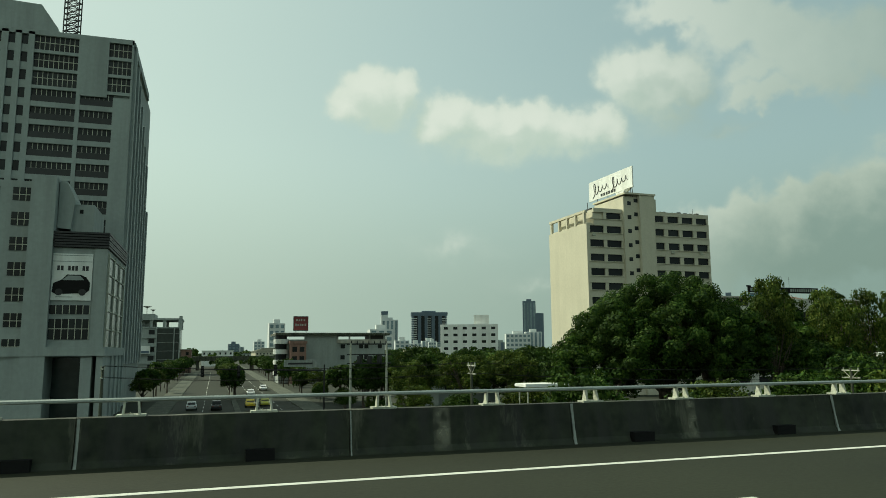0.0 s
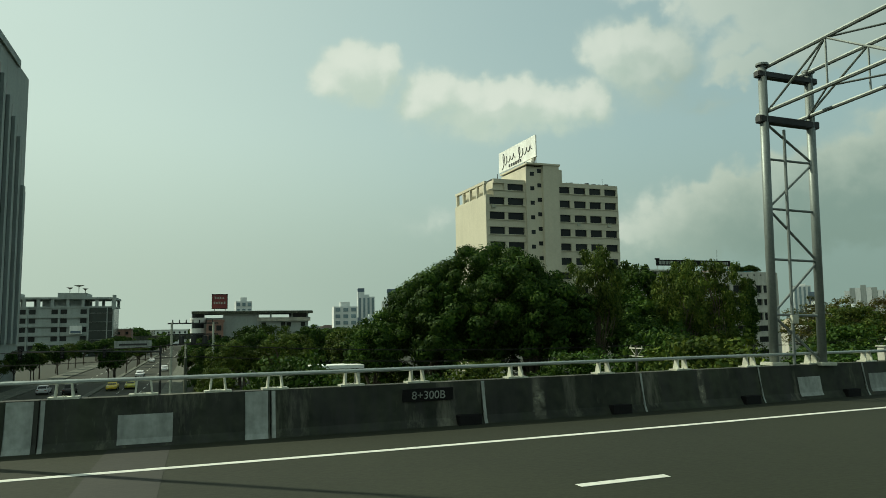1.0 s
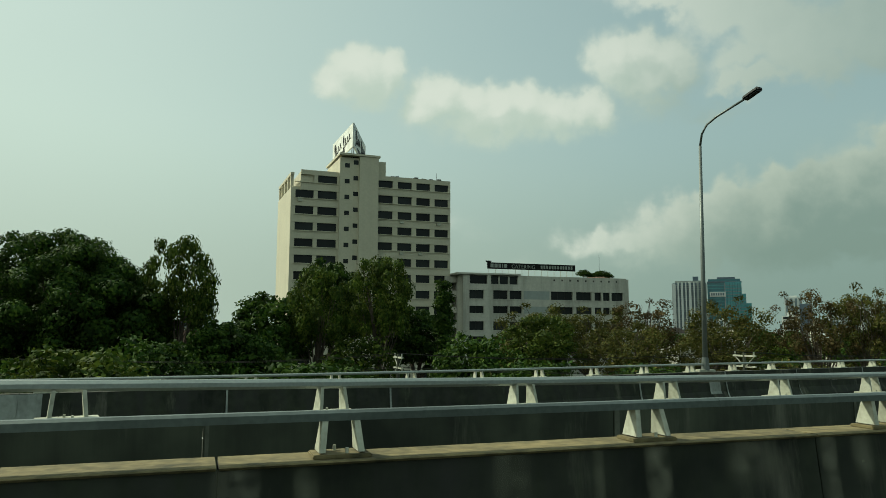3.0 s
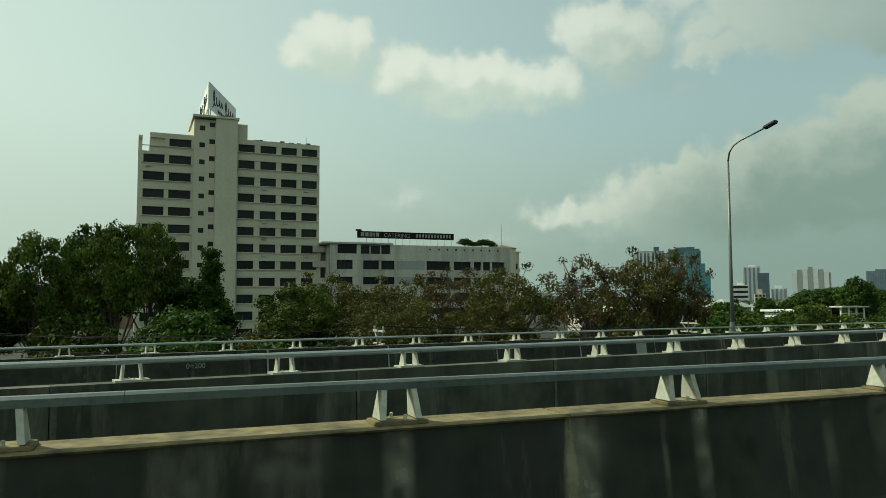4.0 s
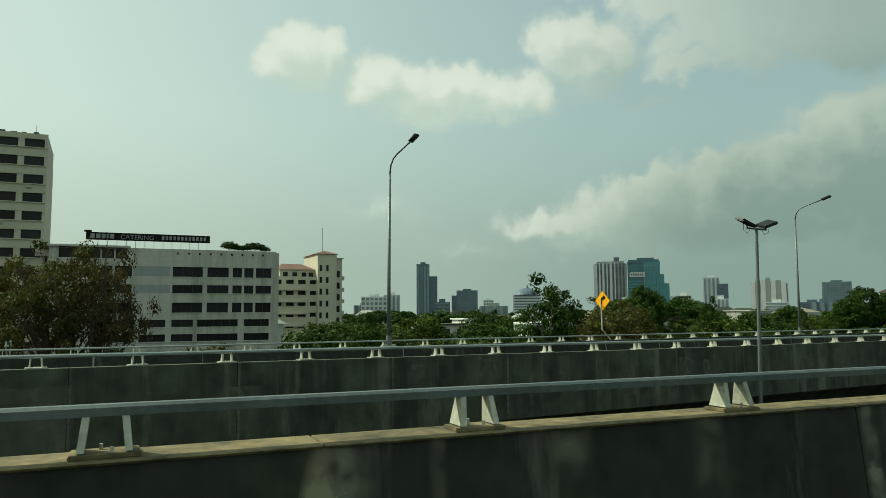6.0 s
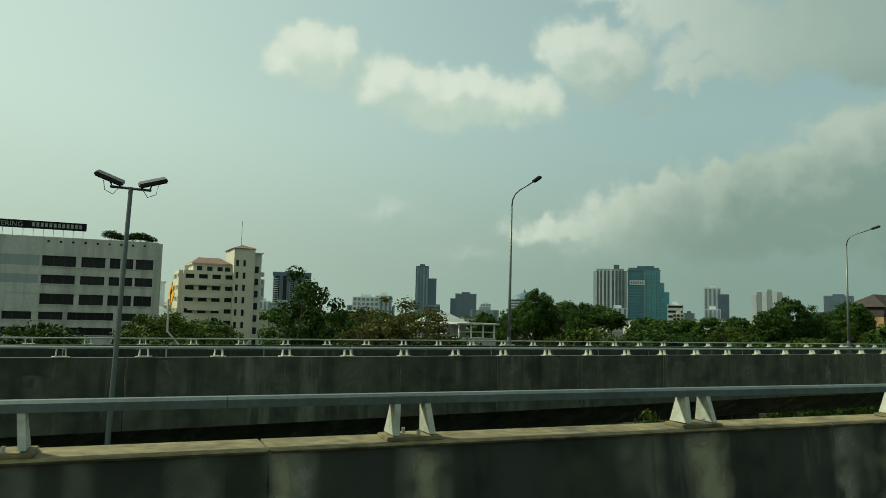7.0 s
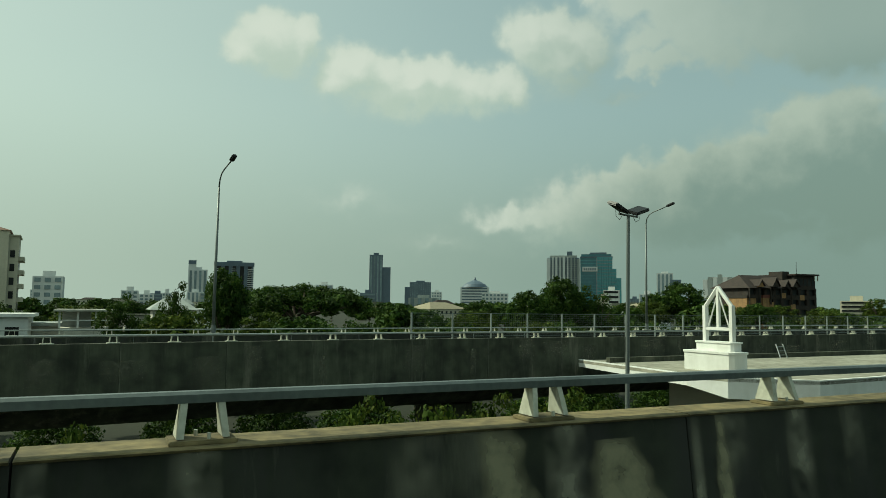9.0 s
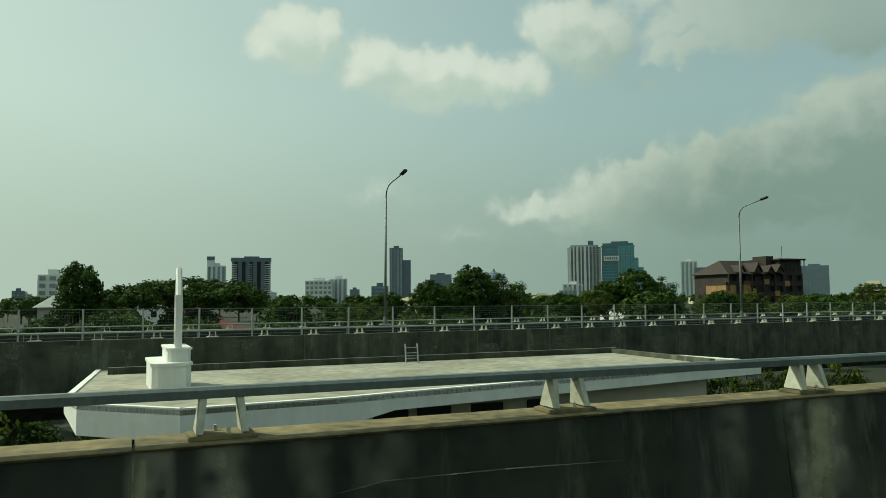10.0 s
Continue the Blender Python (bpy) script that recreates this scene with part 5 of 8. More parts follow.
for k in range(7):
    z = VT - 4.2 - VF * k
    part("wing_window", boxes((16.75, 17.65, 0.52, 0.62, z - 1.6, z)), GLASS, villa)
    for x in (11.9, 13.6):
        part("tower_window", boxes((x, x + 0.62, -0.86, -0.78, z - 0.2, z + 1.3)), GLASS, villa)
    part("side_balcony", boxes((18.3, 19.4, 2.0, 10.5, z - 2.3, z - 1.3)), HOTEL, villa)
    part("side_window", boxes((18.26, 18.34, 2.4, 10.0, z - 1.3, z + 0.3)), GLASS, villa)
VILLA_ROOF = material("faded_tiles", (0.19, 0.105, 0.072), (0.11, 0.066, 0.048), 0.85, scale=2.0, fine=5.0, vary=0.5, bump=0.3)
_bm = bmesh.new()
for a in ((11.0, 16.8, -1.2, 12.4, VT, VT + 1.1), (2.0, 11.4, 1.4, 13.5, VH + 2.25, VH + 4.0)):
    pts = [(a[0], a[2], a[4]), (a[1], a[2], a[4]), (a[1], a[3], a[4]), (a[0], a[3], a[4])]
    vs = [_bm.verts.new(p) for p in pts]
    cx, cy = (a[0] + a[1]) / 2, (a[2] + a[3]) / 2
    dx, dy = (0.0, 3.0) if a[1] - a[0] < 7 else (2.6, 0.0)
    r0, r1 = _bm.verts.new((cx - dx, cy - dy, a[5])), _bm.verts.new((cx + dx, cy + dy, a[5]))
    if dy:
        sides = ((vs[0], vs[1], r0), (vs[1], vs[2], r1, r0), (vs[2], vs[3], r1), (vs[3], vs[0], r0, r1))
    else:
        sides = ((vs[0], vs[1], r1, r0), (vs[1], vs[2], r1), (vs[2], vs[3], r0, r1), (vs[3], vs[0], r0))
    _bm.faces.new(vs[::-1])
    for f4 in sides:
        _bm.faces.new(f4)
part("roof", _bm, VILLA_ROOF, villa, "faded brown tiled roof")
part("aerial", tube([(13.4, 2, VT), (13.4, 2, VT + 7.0)], 0.05, 5), DARK, villa)
part("water_tank", boxes((0.3, 1.2, 1.2, 2.1, VH + 0.35, VH + 1.5)), HOTEL, villa)
# pale houses seen between the office block and the cream house
paleblue = thing("pale_block", "pale blue-white block with a dark recessed strip", "apartment building", local(152.5, 218.0, 0.0))
part("wall", boxes((0, 1.7, 0, 8, 0, 9.1 - GROUND), (2.6, 4.4, 0, 8, 0, 9.1 - GROUND)), FAR_WHITE, paleblue)
part("recess", boxes((1.7, 2.6, 0.6, 8, 0, 8.8 - GROUND)), GREYB, paleblue)
part("roof_slab", boxes((-0.2, 4.6, -0.2, 8.2, 9.1 - GROUND, 9.4 - GROUND)), FAR_WHITE, paleblue)
terrace = thing("terrace_house", "pale house with railed balconies and a flat roof", "house", local(151.0, 205.0, 0.0))
part("wall", boxes((0, 8.4, 1.2, 10, 0, 2.6 - GROUND)), FAR_WHITE, terrace)
for z in (-3.2, -0.4, 2.4):
    part("balcony_slab", boxes((-0.3, 8.7, -0.2, 1.2, z - GROUND, z + 0.3 - GROUND)), FAR_WHITE, terrace)
    part("rail", boxes((-0.3, 8.7, -0.2, -0.08, z + 1.0 - GROUND, z + 1.15 - GROUND), (-0.3, 8.7, -0.2, -0.08, z + 0.65 - GROUND, z + 0.75 - GROUND)), FAR_WHITE, terrace)
    for k in range(4):
        part("baluster", boxes((-0.3 + 2.95 * k, -0.12 + 2.95 * k, -0.2, -0.08, z + 0.3 - GROUND, z + 1.0 - GROUND)), FAR_WHITE, terrace)
for z in (-5.6, -2.8, 0.0):
    for x in (0.8, 3.4, 6.0):
        part("window", boxes((x, x + 1.5, 1.12, 1.22, z - GROUND, z + 1.6 - GROUND)), GLASS, terrace)

# grey tower with its podium
tower = thing("office_tower", "tall grey-green tower with a stepped corner and dark windows", "tower block", local(-16.5, 140.0, 0.0))
TH, ROW = 59.8 - GROUND, 3.35
part("wall", boxes((-46, -0.3, 0.62, 40, 0, TH - 0.9)), GREYB, tower)
for k in range(8):
    drop = (0.9, 2.8, 5.0, 7.6, 10.4, 13.4, 16.4, 26.0)[k]
    y = 0.9 + 5.0 * k
    part("fin", boxes((-0.4, 0.5, y, y + 1.7, 8, TH - drop)), GREYB, tower)
    part("slot_window", boxes((-0.42, -0.12, y + 1.7, y + 5.0, 8, TH - drop - 0.6)), GLASS, tower)
# upright strips of wall between the columns of windows: (from, to, foot, head)
for a, b, z0, z1 in ((-9.3, -8.6, 0, TH - 11.6), (-9.3, -4.2, TH - 11.6, TH), (-3.1, 0.0, 0, TH - 11.6), (-0.3, 0.0, TH - 11.6, TH), (-17.6, -16.6, 0, TH - 0.4), (-19.7, -18.7, 0, TH - 0.4), (-21.9, -20.8, 0, TH - 0.4),
                     (-24.0, -23.0, 0, TH - 0.4), (-46, -26.0, 0, TH - 0.4)):
    part("pier", boxes((a, b, 0.0, 0.62, z0, z1)), GREYB, tower)
part("parapet", boxes((-46, -9.3, 0.0, 0.9, TH - 0.9, TH)), GREYB, tower)
part("parapet", boxes((-4.2, 0.0, 0.0, 0.9, TH - 0.9, TH)), GREYB, tower)
part("flank_parapet", boxes((-0.6, 0.2, 0.9, 30, TH - 1.6, TH - 0.1)), GREYB, tower)
for k in range(17):
    top = TH - 0.9 - ROW * k
    if top < 9:
        break
    tall = 2.75 if k < 3 else 2.4
    for a, b in ((-16.6, -9.3), (-4.2, -0.3) if k < 3 else (-8.6, -3.1)):
        part("window", boxes((a, b, 0.5, 0.62, top - tall, top)), GLASS, tower)
        part("spandrel", boxes((a, b, 0.06, 0.6, top - ROW, top - tall)), GREYB, tower)
        part("transom", boxes((a, b, 0.44, 0.5, top - 1.28, top - 1.16)), PALE, tower)
        n = max(4, round((b - a) / 0.8))
        for j in range(1, n):
            x = a + (b - a) * j / n
            part("mullion", boxes((x - 0.05, x + 0.05, 0.42, 0.5, top - (tall if k < 3 else 1.2), top)), PALE, tower)
        if k >= 3:
            part("balcony", boxes((a, b, 0.12, 0.5, top - tall, top - 1.25)), DARK, tower, "dark balcony front")
    for a, b in ((-18.7, -17.6), (-20.8, -19.7), (-23.0, -21.9), (-26.0, -24.0)):
        part("window", boxes((a, b, 0.44, 0.62, top - 1.9, top)), GLASS, tower)
        part("spandrel", boxes((a, b, 0.3, 0.6, top - ROW, top - 1.9)), GREYB, tower)
_bm = add_prism(bmesh.new(), [(-46, TH), (-13.2, TH), (-13.4, TH + 1.6), (-16.3, TH + 5.8), (-46, TH + 7.0)], 2.0, 30.0)
part("roof_block", _bm, GREYB, tower)
mastr = thing("lattice_mast", "dark steel lattice mast on the tower roof", "mast", pose(-29.5, 152, 59.8))
for sx in (-1, 1):
    for sy in (-1, 1):
        part("mast_leg", tube([(sx * 1.3, sy * 1.3, 0), (sx * 1.3, sy * 1.3, 18)], 0.13, 5), DARK, mastr)
for k in range(15):
    z = k * 1.2
    for sy in (-1.3, 1.3):
        part("mast_brace", tube([(-1.3, sy, z), (1.3, sy, z + 1.2)], 0.08, 5), DARK, mastr)
        part("mast_brace", tube([(1.3, sy, z), (-1.3, sy, z + 1.2)], 0.08, 5), DARK, mastr)
        part("mast_brace", tube([(-1.3, sy, z), (1.3, sy, z)], 0.07, 5), DARK, mastr)
podium = thing("podium", "grey shop podium with a glazed flank and printed banner", "shop building", local(-15.9, 117.0, 0.0))
part("wall", boxes((-7.6, 0, 0.3, 22.8, 2.4 - GROUND, 18.0 - GROUND)), GREYB, podium)
part("rear_wall", boxes((-40, -10.6, 1.1, 22.8, 0, 27.0 - GROUND)), GREYB, podium)
for k in range(6):
    z = 17.2 + 0.4 * k
    part("cornice_louvre", boxes((-7.3, 0.25 + 0.05 * (k % 2), -0.15 - 0.03 * k, 22.9, z - GROUND, z + 0.28 - GROUND)), DARK, podium, "dark cornice louvre")
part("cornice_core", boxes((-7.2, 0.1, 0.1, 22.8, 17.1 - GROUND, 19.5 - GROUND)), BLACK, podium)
part("stair_tower", boxes((-10.6, -7.3, -0.6, 8, 0, 27.6 - GROUND)), GREYB, podium)
part("upper_block", boxes((-5.6, -2.4, 2.0, 12, 18.0 - GROUND, 24.0 - GROUND)), GREYB, podium)
_bm = add_prism(bmesh.new(), [(-7.2, 20.2 - GROUND), (-5.4, 20.0 - GROUND), (-5.0, 24.6 - GROUND), (-6.3, 27.4 - GROUND), (-7.2, 27.2 - GROUND)], 1.2, 7.0)
part("duct_cover", _bm, GREYB, podium)
part("vent", boxes((-4.4, -3.9, 1.94, 2.02, 22.6 - GROUND, 23.2 - GROUND)), BLACK, podium)
part("pilaster", boxes((-1.7, 0.05, 0.12, 0.3, 2.4 - GROUND, 17.1 - GROUND)), GREYB, podium)
part("banner", boxes((-7.25, -1.9, 0.14, 0.29, 9.3 - GROUND, 16.2 - GROUND)), WHITE, podium, "pale printed banner with a dark car picture")
car_shape = [(-7.15, 10.5), (-6.6, 10.2), (-2.6, 10.4), (-2.15, 10.8), (-2.1, 11.9), (-2.6, 12.7), (-3.4, 13.1), (-5.2, 13.1), (-6.0, 12.3), (-7.0, 11.8)]
part("banner_picture", add_prism(bmesh.new(), [(x, z - GROUND) for x, z in car_shape], 0.10, 0.14), BLACK, podium, "dark car shape")
part("banner_picture", add_prism(bmesh.new(), [(x, z - GROUND) for x, z in ((-5.9, 12.25), (-5.1, 12.95), (-3.5, 12.95), (-2.9, 12.3))], 0.08, 0.1), GREYB, podium, "grey window band of the car")
for a in (-6.2, -3.1):
    part("banner_picture", tube([(a, 0.06, 10.5 - GROUND), (a, 0.1, 10.5 - GROUND)], 0.5, 14), DARK, podium, "dark car wheel")
for k in range(9):
    if k not in (2, 6):
        part("banner_bar", boxes((-6.6 + 0.48 * k, -6.25 + 0.48 * k, 0.10, 0.14, 13.7 - GROUND, 14.4 - GROUND)), DARK, podium)
for z, a, b in ((15.9, -7.2, -1.95), (15.0, -7.2, -1.95), (9.75, -6.6, -4.4)):
    part("banner_bar", boxes((a, b, 0.11, 0.14, z - GROUND, z + 0.1 - GROUND)), GREYB, podium)
for k in range(6):
    for z, h in ((7.3, 1.3), (3.6, 3.0)):
        part("shop_window", boxes((-7.3 + 0.9 * k, -6.5 + 0.9 * k, 0.2, 0.32, z - GROUND, z + h - GROUND)), GLASS, podium)
        part("mullion", boxes((-6.5 + 0.9 * k, -6.4 + 0.9 * k, 0.15, 0.3, z - GROUND, z + h - GROUND)), PALE, podium)
    part("transom", boxes((-7.3 + 0.9 * k, -6.4 + 0.9 * k, 0.16, 0.2, 5.1 - GROUND, 5.2 - GROUND)), PALE, podium)
# glazed flank: dark panes in a pale grid
GREEN_GLASS = material("dark_green_glass", (0.045, 0.065, 0.058), (0.025, 0.036, 0.033), 0.2, scale=4.0, fine=0.6, vary=0.5, bump=0.0, random=0.4, spec=0.4)
for k in range(8):
    for j in range(5):
        part("side_window", boxes((-0.02, 0.06, 1.4 + 2.55 * k, 3.8 + 2.55 * k, 2.5 + 2.75 * j - GROUND, 5.1 + 2.75 * j - GROUND)), GREEN_GLASS, podium)
for k in range(4):
    part("grid_bar", boxes((0.0, 0.28, 1.15 + 6.4 * k, 1.45 + 6.4 * k, 2.4 - GROUND, 16.5 - GROUND)), PALE, podium)
for j in range(5):
    part("grid_bar", boxes((0.0, 0.2, 1.2, 21.0, 5.06 + 2.75 * j - GROUND, 5.22 + 2.75 * j - GROUND)), PALE, podium)
for k in range(8):
    z = 24.0 - 3.72 * k - GROUND
    for a in (-13.3, -17.6, -21.9):
        part("window", boxes((a, a + 2.6, 1.02, 1.12, z, z + 2.0)), GLASS, podium)
        for j in (1, 2):
            part("mullion", boxes((a + 0.87 * j - 0.05, a + 0.87 * j + 0.05, 0.96, 1.02, z, z + 2.0)), PALE, podium)
        part("transom", boxes((a, a + 2.6, 0.97, 1.02, z + 0.85, z + 0.95)), PALE, podium)
part("canopy", boxes((-40, 0.5, -0.7, 22.9, 1.2 - GROUND, 2.5 - GROUND)), GREYB, podium)
part("porch_wall", boxes((-40, 0.2, 5.0, 22.9, 0, 1.2 - GROUND)), GREYB, podium)
part("entrance", boxes((-8.6, -2.8, 4.9, 5.0, 0.2, 0.9 - GROUND)), GREEN_GLASS, podium, "dark green glazed entrance")
for a, b in ((-13.0, -8.7), (-2.7, -1.2), (-0.6, 0.3)):
    part("porch_pier", boxes((a, b, -0.3, 5.0, 0, 1.2 - GROUND)), GREYB, podium)
for y in (8.0, 13.0, 18.0, 22.4):
    part("porch_pier", boxes((0.2, 0.45, y, y + 0.7, 0, 1.2 - GROUND)), GREYB, podium)

greyblock = thing("grey_office", "grey-green office block with paired windows, glazed wing and roof dishes", "office building", local(-62.0, 352.0, 0))
GH, GF = 17.2 - GROUND, 3.9
part("wall", boxes((0, 36.5, 0.6, 25, 0, GH - 4.6)), GREYB, greyblock)
part("attic_floor", boxes((0, 46.9, 0.2, 25, GH - 4.6, GH - 4.0)), GREYB, greyblock)
part("roof_edge", boxes((0, 47.2, 0.0, 25.3, GH - 0.9, GH)), GREYB, greyblock)
for x in (0.2, 5.0, 10.5, 16.0, 21.5, 27.5, 33.5, 39.0, 45.6):
    for y in (0.3, 23.6):
        part("attic_post", boxes((x, x + 1.2, y, y + 1.2, GH - 4.0, GH - 0.9)), GREYB, greyblock)
part("attic_core", boxes((17.5, 34.0, 4.0, 22.0, GH - 4.0, GH - 0.9)), GREYB, greyblock)
part("roof_room", boxes((24.0, 35.4, 0.4, 18, GH, GH + 1.9)), GREYB, greyblock)
part("stair_head", boxes((2.0, 9.0, 4, 12, GH, GH + 1.7)), GREYB, greyblock)
for k in range(7):
    z = GH - 4.6 - GF * (k + 1)
    part("floor_band", boxes((0, 36.5, 0.0, 0.6, z - 0.5, z + 1.1)), GREYB, greyblock)
    for x in (1.0, 9.4, 13.2, 21.8, 25.4, 33.2):
        part("window", boxes((x, x + 2.5, 0.52, 0.62, z + 1.1, z + 3.2)), GLASS, greyblock)
for x in (12.3, 24.7):
    part("rib", boxes((x, x + 0.5, -0.25, 0.6, 0, GH - 4.6)), GREYB, greyblock)
part("glass_wing", boxes((36.5, 46.4, 0.3, 24, 0, GH - 4.6)), GREEN_GLASS, greyblock, "dark green glazed wing")
for x in (36.3, 43.8, 46.2):
    part("wing_pier", boxes((x, x + 0.45, -0.4, 0.3, 0, GH - 4.6)), GREYB, greyblock)
for k in range(5):
    part("wing_band", boxes((36.5, 46.6, 0.1, 0.3, 3.0 + GF * k, 3.15 + GF * k)), GREYB, greyblock)
part("corner_fin", boxes((46.0, 47.4, -0.6, 1.2, GH - 5.4, GH + 1.0)), GREYB, greyblock)
part("billboard", boxes((29.4, 34.2, -1.4, 0.0, 9.6, 13.2)), WHITE, greyblock, "white and blue billboard")
part("billboard_print", boxes((29.8, 33.8, -1.46, -1.4, 9.9, 11.0)), BLUE_GREY, greyblock, "blue printed field")
for x, z, r in ((28.0, 3.6, 1.5), (31.6, 4.6, 2.2), (34.2, 3.2, 1.2)):
    part("roof_dish", tube([(x, 5, GH + 1.9), (x, 5, GH + z), (x, 5, GH + z + 0.25), (x, 5, GH + z + 0.9)], [0.12, 0.14, 0.3, r], 12), GIRDER, greyblock, "grey satellite dish")
lowblock = thing("low_shop_block", "low grey shop block with a flat roof slab and plain wall", "shop building", local(18.9, 240.0, 0.0))
LH = 7.8 - GROUND
part("wall", boxes((1.0, 36.0, 1.0, 18.0, 0, LH - 2.2)), GREYB, lowblock)
part("plain_wall", boxes((9.0, 19.5, 0.0, 1.0, 0, LH - 0.9)), GREYB, lowblock)
part("roof_slab", boxes((-0.4, 37.2, -1.2, 19.2, LH - 0.9, LH - 0.15)), GIRDER, lowblock, "dark stained roof slab")
part("roof_top", boxes((-0.2, 37.0, -1.0, 19.0, LH - 0.15, LH)), WHITE, lowblock)
for x in (19.6, 23.6, 30.4, 35.4):
    part("roof_post", boxes((x, x + 0.5, 0.2, 0.7, LH - 2.2, LH - 0.9)), GREYB, lowblock)
part("roof_store", boxes((30.6, 36.0, 1.0, 8.0, LH - 2.2, LH - 0.9)), DARK, lowblock)
part("parapet", boxes((19.5, 36.6, 0.2, 1.0, LH - 3.4, LH - 2.2)), OFFICE, lowblock)
for x in (21.0, 27.2, 29.0, 33.6):
    for k in range(3):
        part("window", boxes((x, x + 1.4, 0.9, 1.02, LH - 5.2 - 3.6 * k, LH - 3.8 - 3.6 * k)), GLASS, lowblock)
for k in range(4):
    z = LH - 3.6 - 3.3 * k
    bay = part("balcony", tube([(1.6, 1.6, z), (1.6, 1.6, z + 1.5)], 2.4, 16), WHITE, lowblock, "rounded white balcony front")
    part("balcony_shade", tube([(1.6, 1.6, z + 1.5), (1.6, 1.6, z + 3.3)], 1.9, 12), GLASS, bay)
shophouse = thing("shophouse", "narrow faded red-brown shophouse beside a grey wall", "shop building", local(23.0, 236.0, 0.0))
part("wall", boxes((0, 5.0, 0, 6, 0, 4.2 - GROUND)), PINK, shophouse)
part("parapet", boxes((-0.3, 5.3, -0.3, 6, 4.2 - GROUND, 5.0 - GROUND)), PINK, shophouse)
for k in range(4):
    for x in (0.6, 2.9):
        part("window", boxes((x, x + 1.5, -0.06, 0.02, 1.6 - 3.0 * k - GROUND, 3.2 - 3.0 * k - GROUND)), GLASS, shophouse)
SIGN_RED = material("dark_red_sheet", (0.12, 0.018, 0.016), (0.08, 0.014, 0.013), 0.6, scale=3.0, fine=2.0, vary=0.4, bump=0.0)
redsign = thing("red_signboard", "square dark red signboard with pale writing on a roof frame", "sign", pose(24.9, 243.5, 7.8))
part("board", boxes((-0.2, 4.3, -0.15, 0.15, 0.9, 5.3)), SIGN_RED, redsign)
part("board_frame", boxes((-0.4, 4.5, -0.08, 0.08, 5.3, 5.5), (-0.4, -0.2, -0.08, 0.08, 0.7, 5.3), (4.3, 4.5, -0.08, 0.08, 0.7, 5.3), (-0.2, 4.3, -0.08, 0.08, 0.7, 0.9)), BLACK, redsign)
for z, h, row in ((3.9, 0.7, (0.5, 1.3, 2.0, 2.9)), (2.3, 0.75, (0.2, 0.9, 1.7, 2.4, 3.3))):
    for j, x in enumerate(row):
        part("script_stroke", boxes((x, x + 0.5, -0.2, -0.15, z, z + h - 0.15 * (j % 2))), PATCH, redsign)
for x in (0.5, 3.8):
    part("frame_leg", tube([(x, 0, 0), (x, 0, 1.0)], 0.12, 6), DARK, redsign)
whiteblock = thing("white_apartments", "white apartment block with small dark windows and a roof room", "apartment building", local(99.0, 318.0, -20.0))
banded_block(whiteblock, 26.0, 14.0, 13.0 - GROUND, 7, 6, WHITE, sill=0.6, pier=0.55, proud=0.4, roof=0.6, sides=("left",))
part("roof_room", boxes((15, 22, 3, 9, 13 - GROUND, 18 - GROUND)), WHITE, whiteblock)

# brown unfinished building
brown = thing("brown_building", "weathered brown building with gabled roofs and ochre end walls", "building", local(386.8, 170.6, -5.0) @ Matrix.Diagonal((0.745, 1, 1, 1)))
banded_block(brown, 40.0, 16.0, 8.6 - GROUND, 5, 8, BROWN_WALL, sill=0.45, pier=0.3, proud=0.8, roof=0.0)
_bm = bmesh.new()
EZ, RZ = 8.4 - GROUND, 12.9 - GROUND
rv = [_bm.verts.new(q) for q in ((-1.4, -1.6, EZ), (28.5, -1.6, EZ), (28.5, 17.0, EZ), (-1.4, 17.0, EZ), (2.6, 6.0, RZ), (28.5, 6.0, RZ))]
for q in ((0, 1, 5, 4), (2, 3, 4, 5), (3, 0, 4), (1, 2, 5), (3, 2, 1, 0)):
    _bm.faces.new([rv[k] for k in q])
part("main_roof", _bm, TILE_BROWN, brown, "sagging brown sheet roof")
for a, w, h, mt in ((3.6, 3.0, 1.9, OCHRE), (11.5, 3.8, 2.7, BROWN_WALL), (18.6, 2.8, 1.8, BROWN_WALL), (23.2, 3.6, 2.2, BROWN_WALL)):
    part("gable_roof", add_prism(bmesh.new(), [(a - 0.5, 9.0 - GROUND), (a + w / 2, 9.4 + h - GROUND), (a + w + 0.5, 9.0 - GROUND), (a + w / 2, 8.7 + h - GROUND)], -2.4, 6.0), TILE_BROWN, brown)
    part("gable_wall", add_prism(bmesh.new(), [(a, 8.8 - GROUND), (a + w / 2, 8.6 + h - GROUND), (a + w, 8.8 - GROUND)], -2.0, 5.0), mt, brown)
for x in (-1.6, 4.4, 10.4, 16.4, 22.4):
    part("eave_post", boxes((x, x + 0.35, -1.9, -1.5, 3.0 - GROUND, EZ)), BROWN_WALL, brown)
for x in (38.2, 40.2):
    part("roof_post", boxes((x, x + 0.3, -0.6, -0.3, 11.2 - GROUND, 13.0 - GROUND)), PALE, brown)
for k, (a, b, z) in enumerate(((3.0, 6.5, 11.6), (9.0, 11.0, 10.6), (17.0, 18.4, 10.8), (21.5, 22.8, 11.4))):
    sheet_ = part("loose_sheet", boxes((a, b, -0.03, 0.03, 0, 1.8)), (TILE_RED, PATCH)[k % 2], brown, "loose roof sheet")
    sheet_.matrix_basis = pose(0, 1.2 + 1.3 * (z - 10.6), z - 0.9 - GROUND, -62, 0, 0)
part("upper_block", boxes((27.5, 40, 0.4, 15, 8.6 - GROUND, 13.0 - GROUND)), BROWN_WALL, brown)
part("flat_roof", boxes((26.5, 41, -0.8, 16, 13.0 - GROUND, 13.5 - GROUND)), TILE_BROWN, brown)
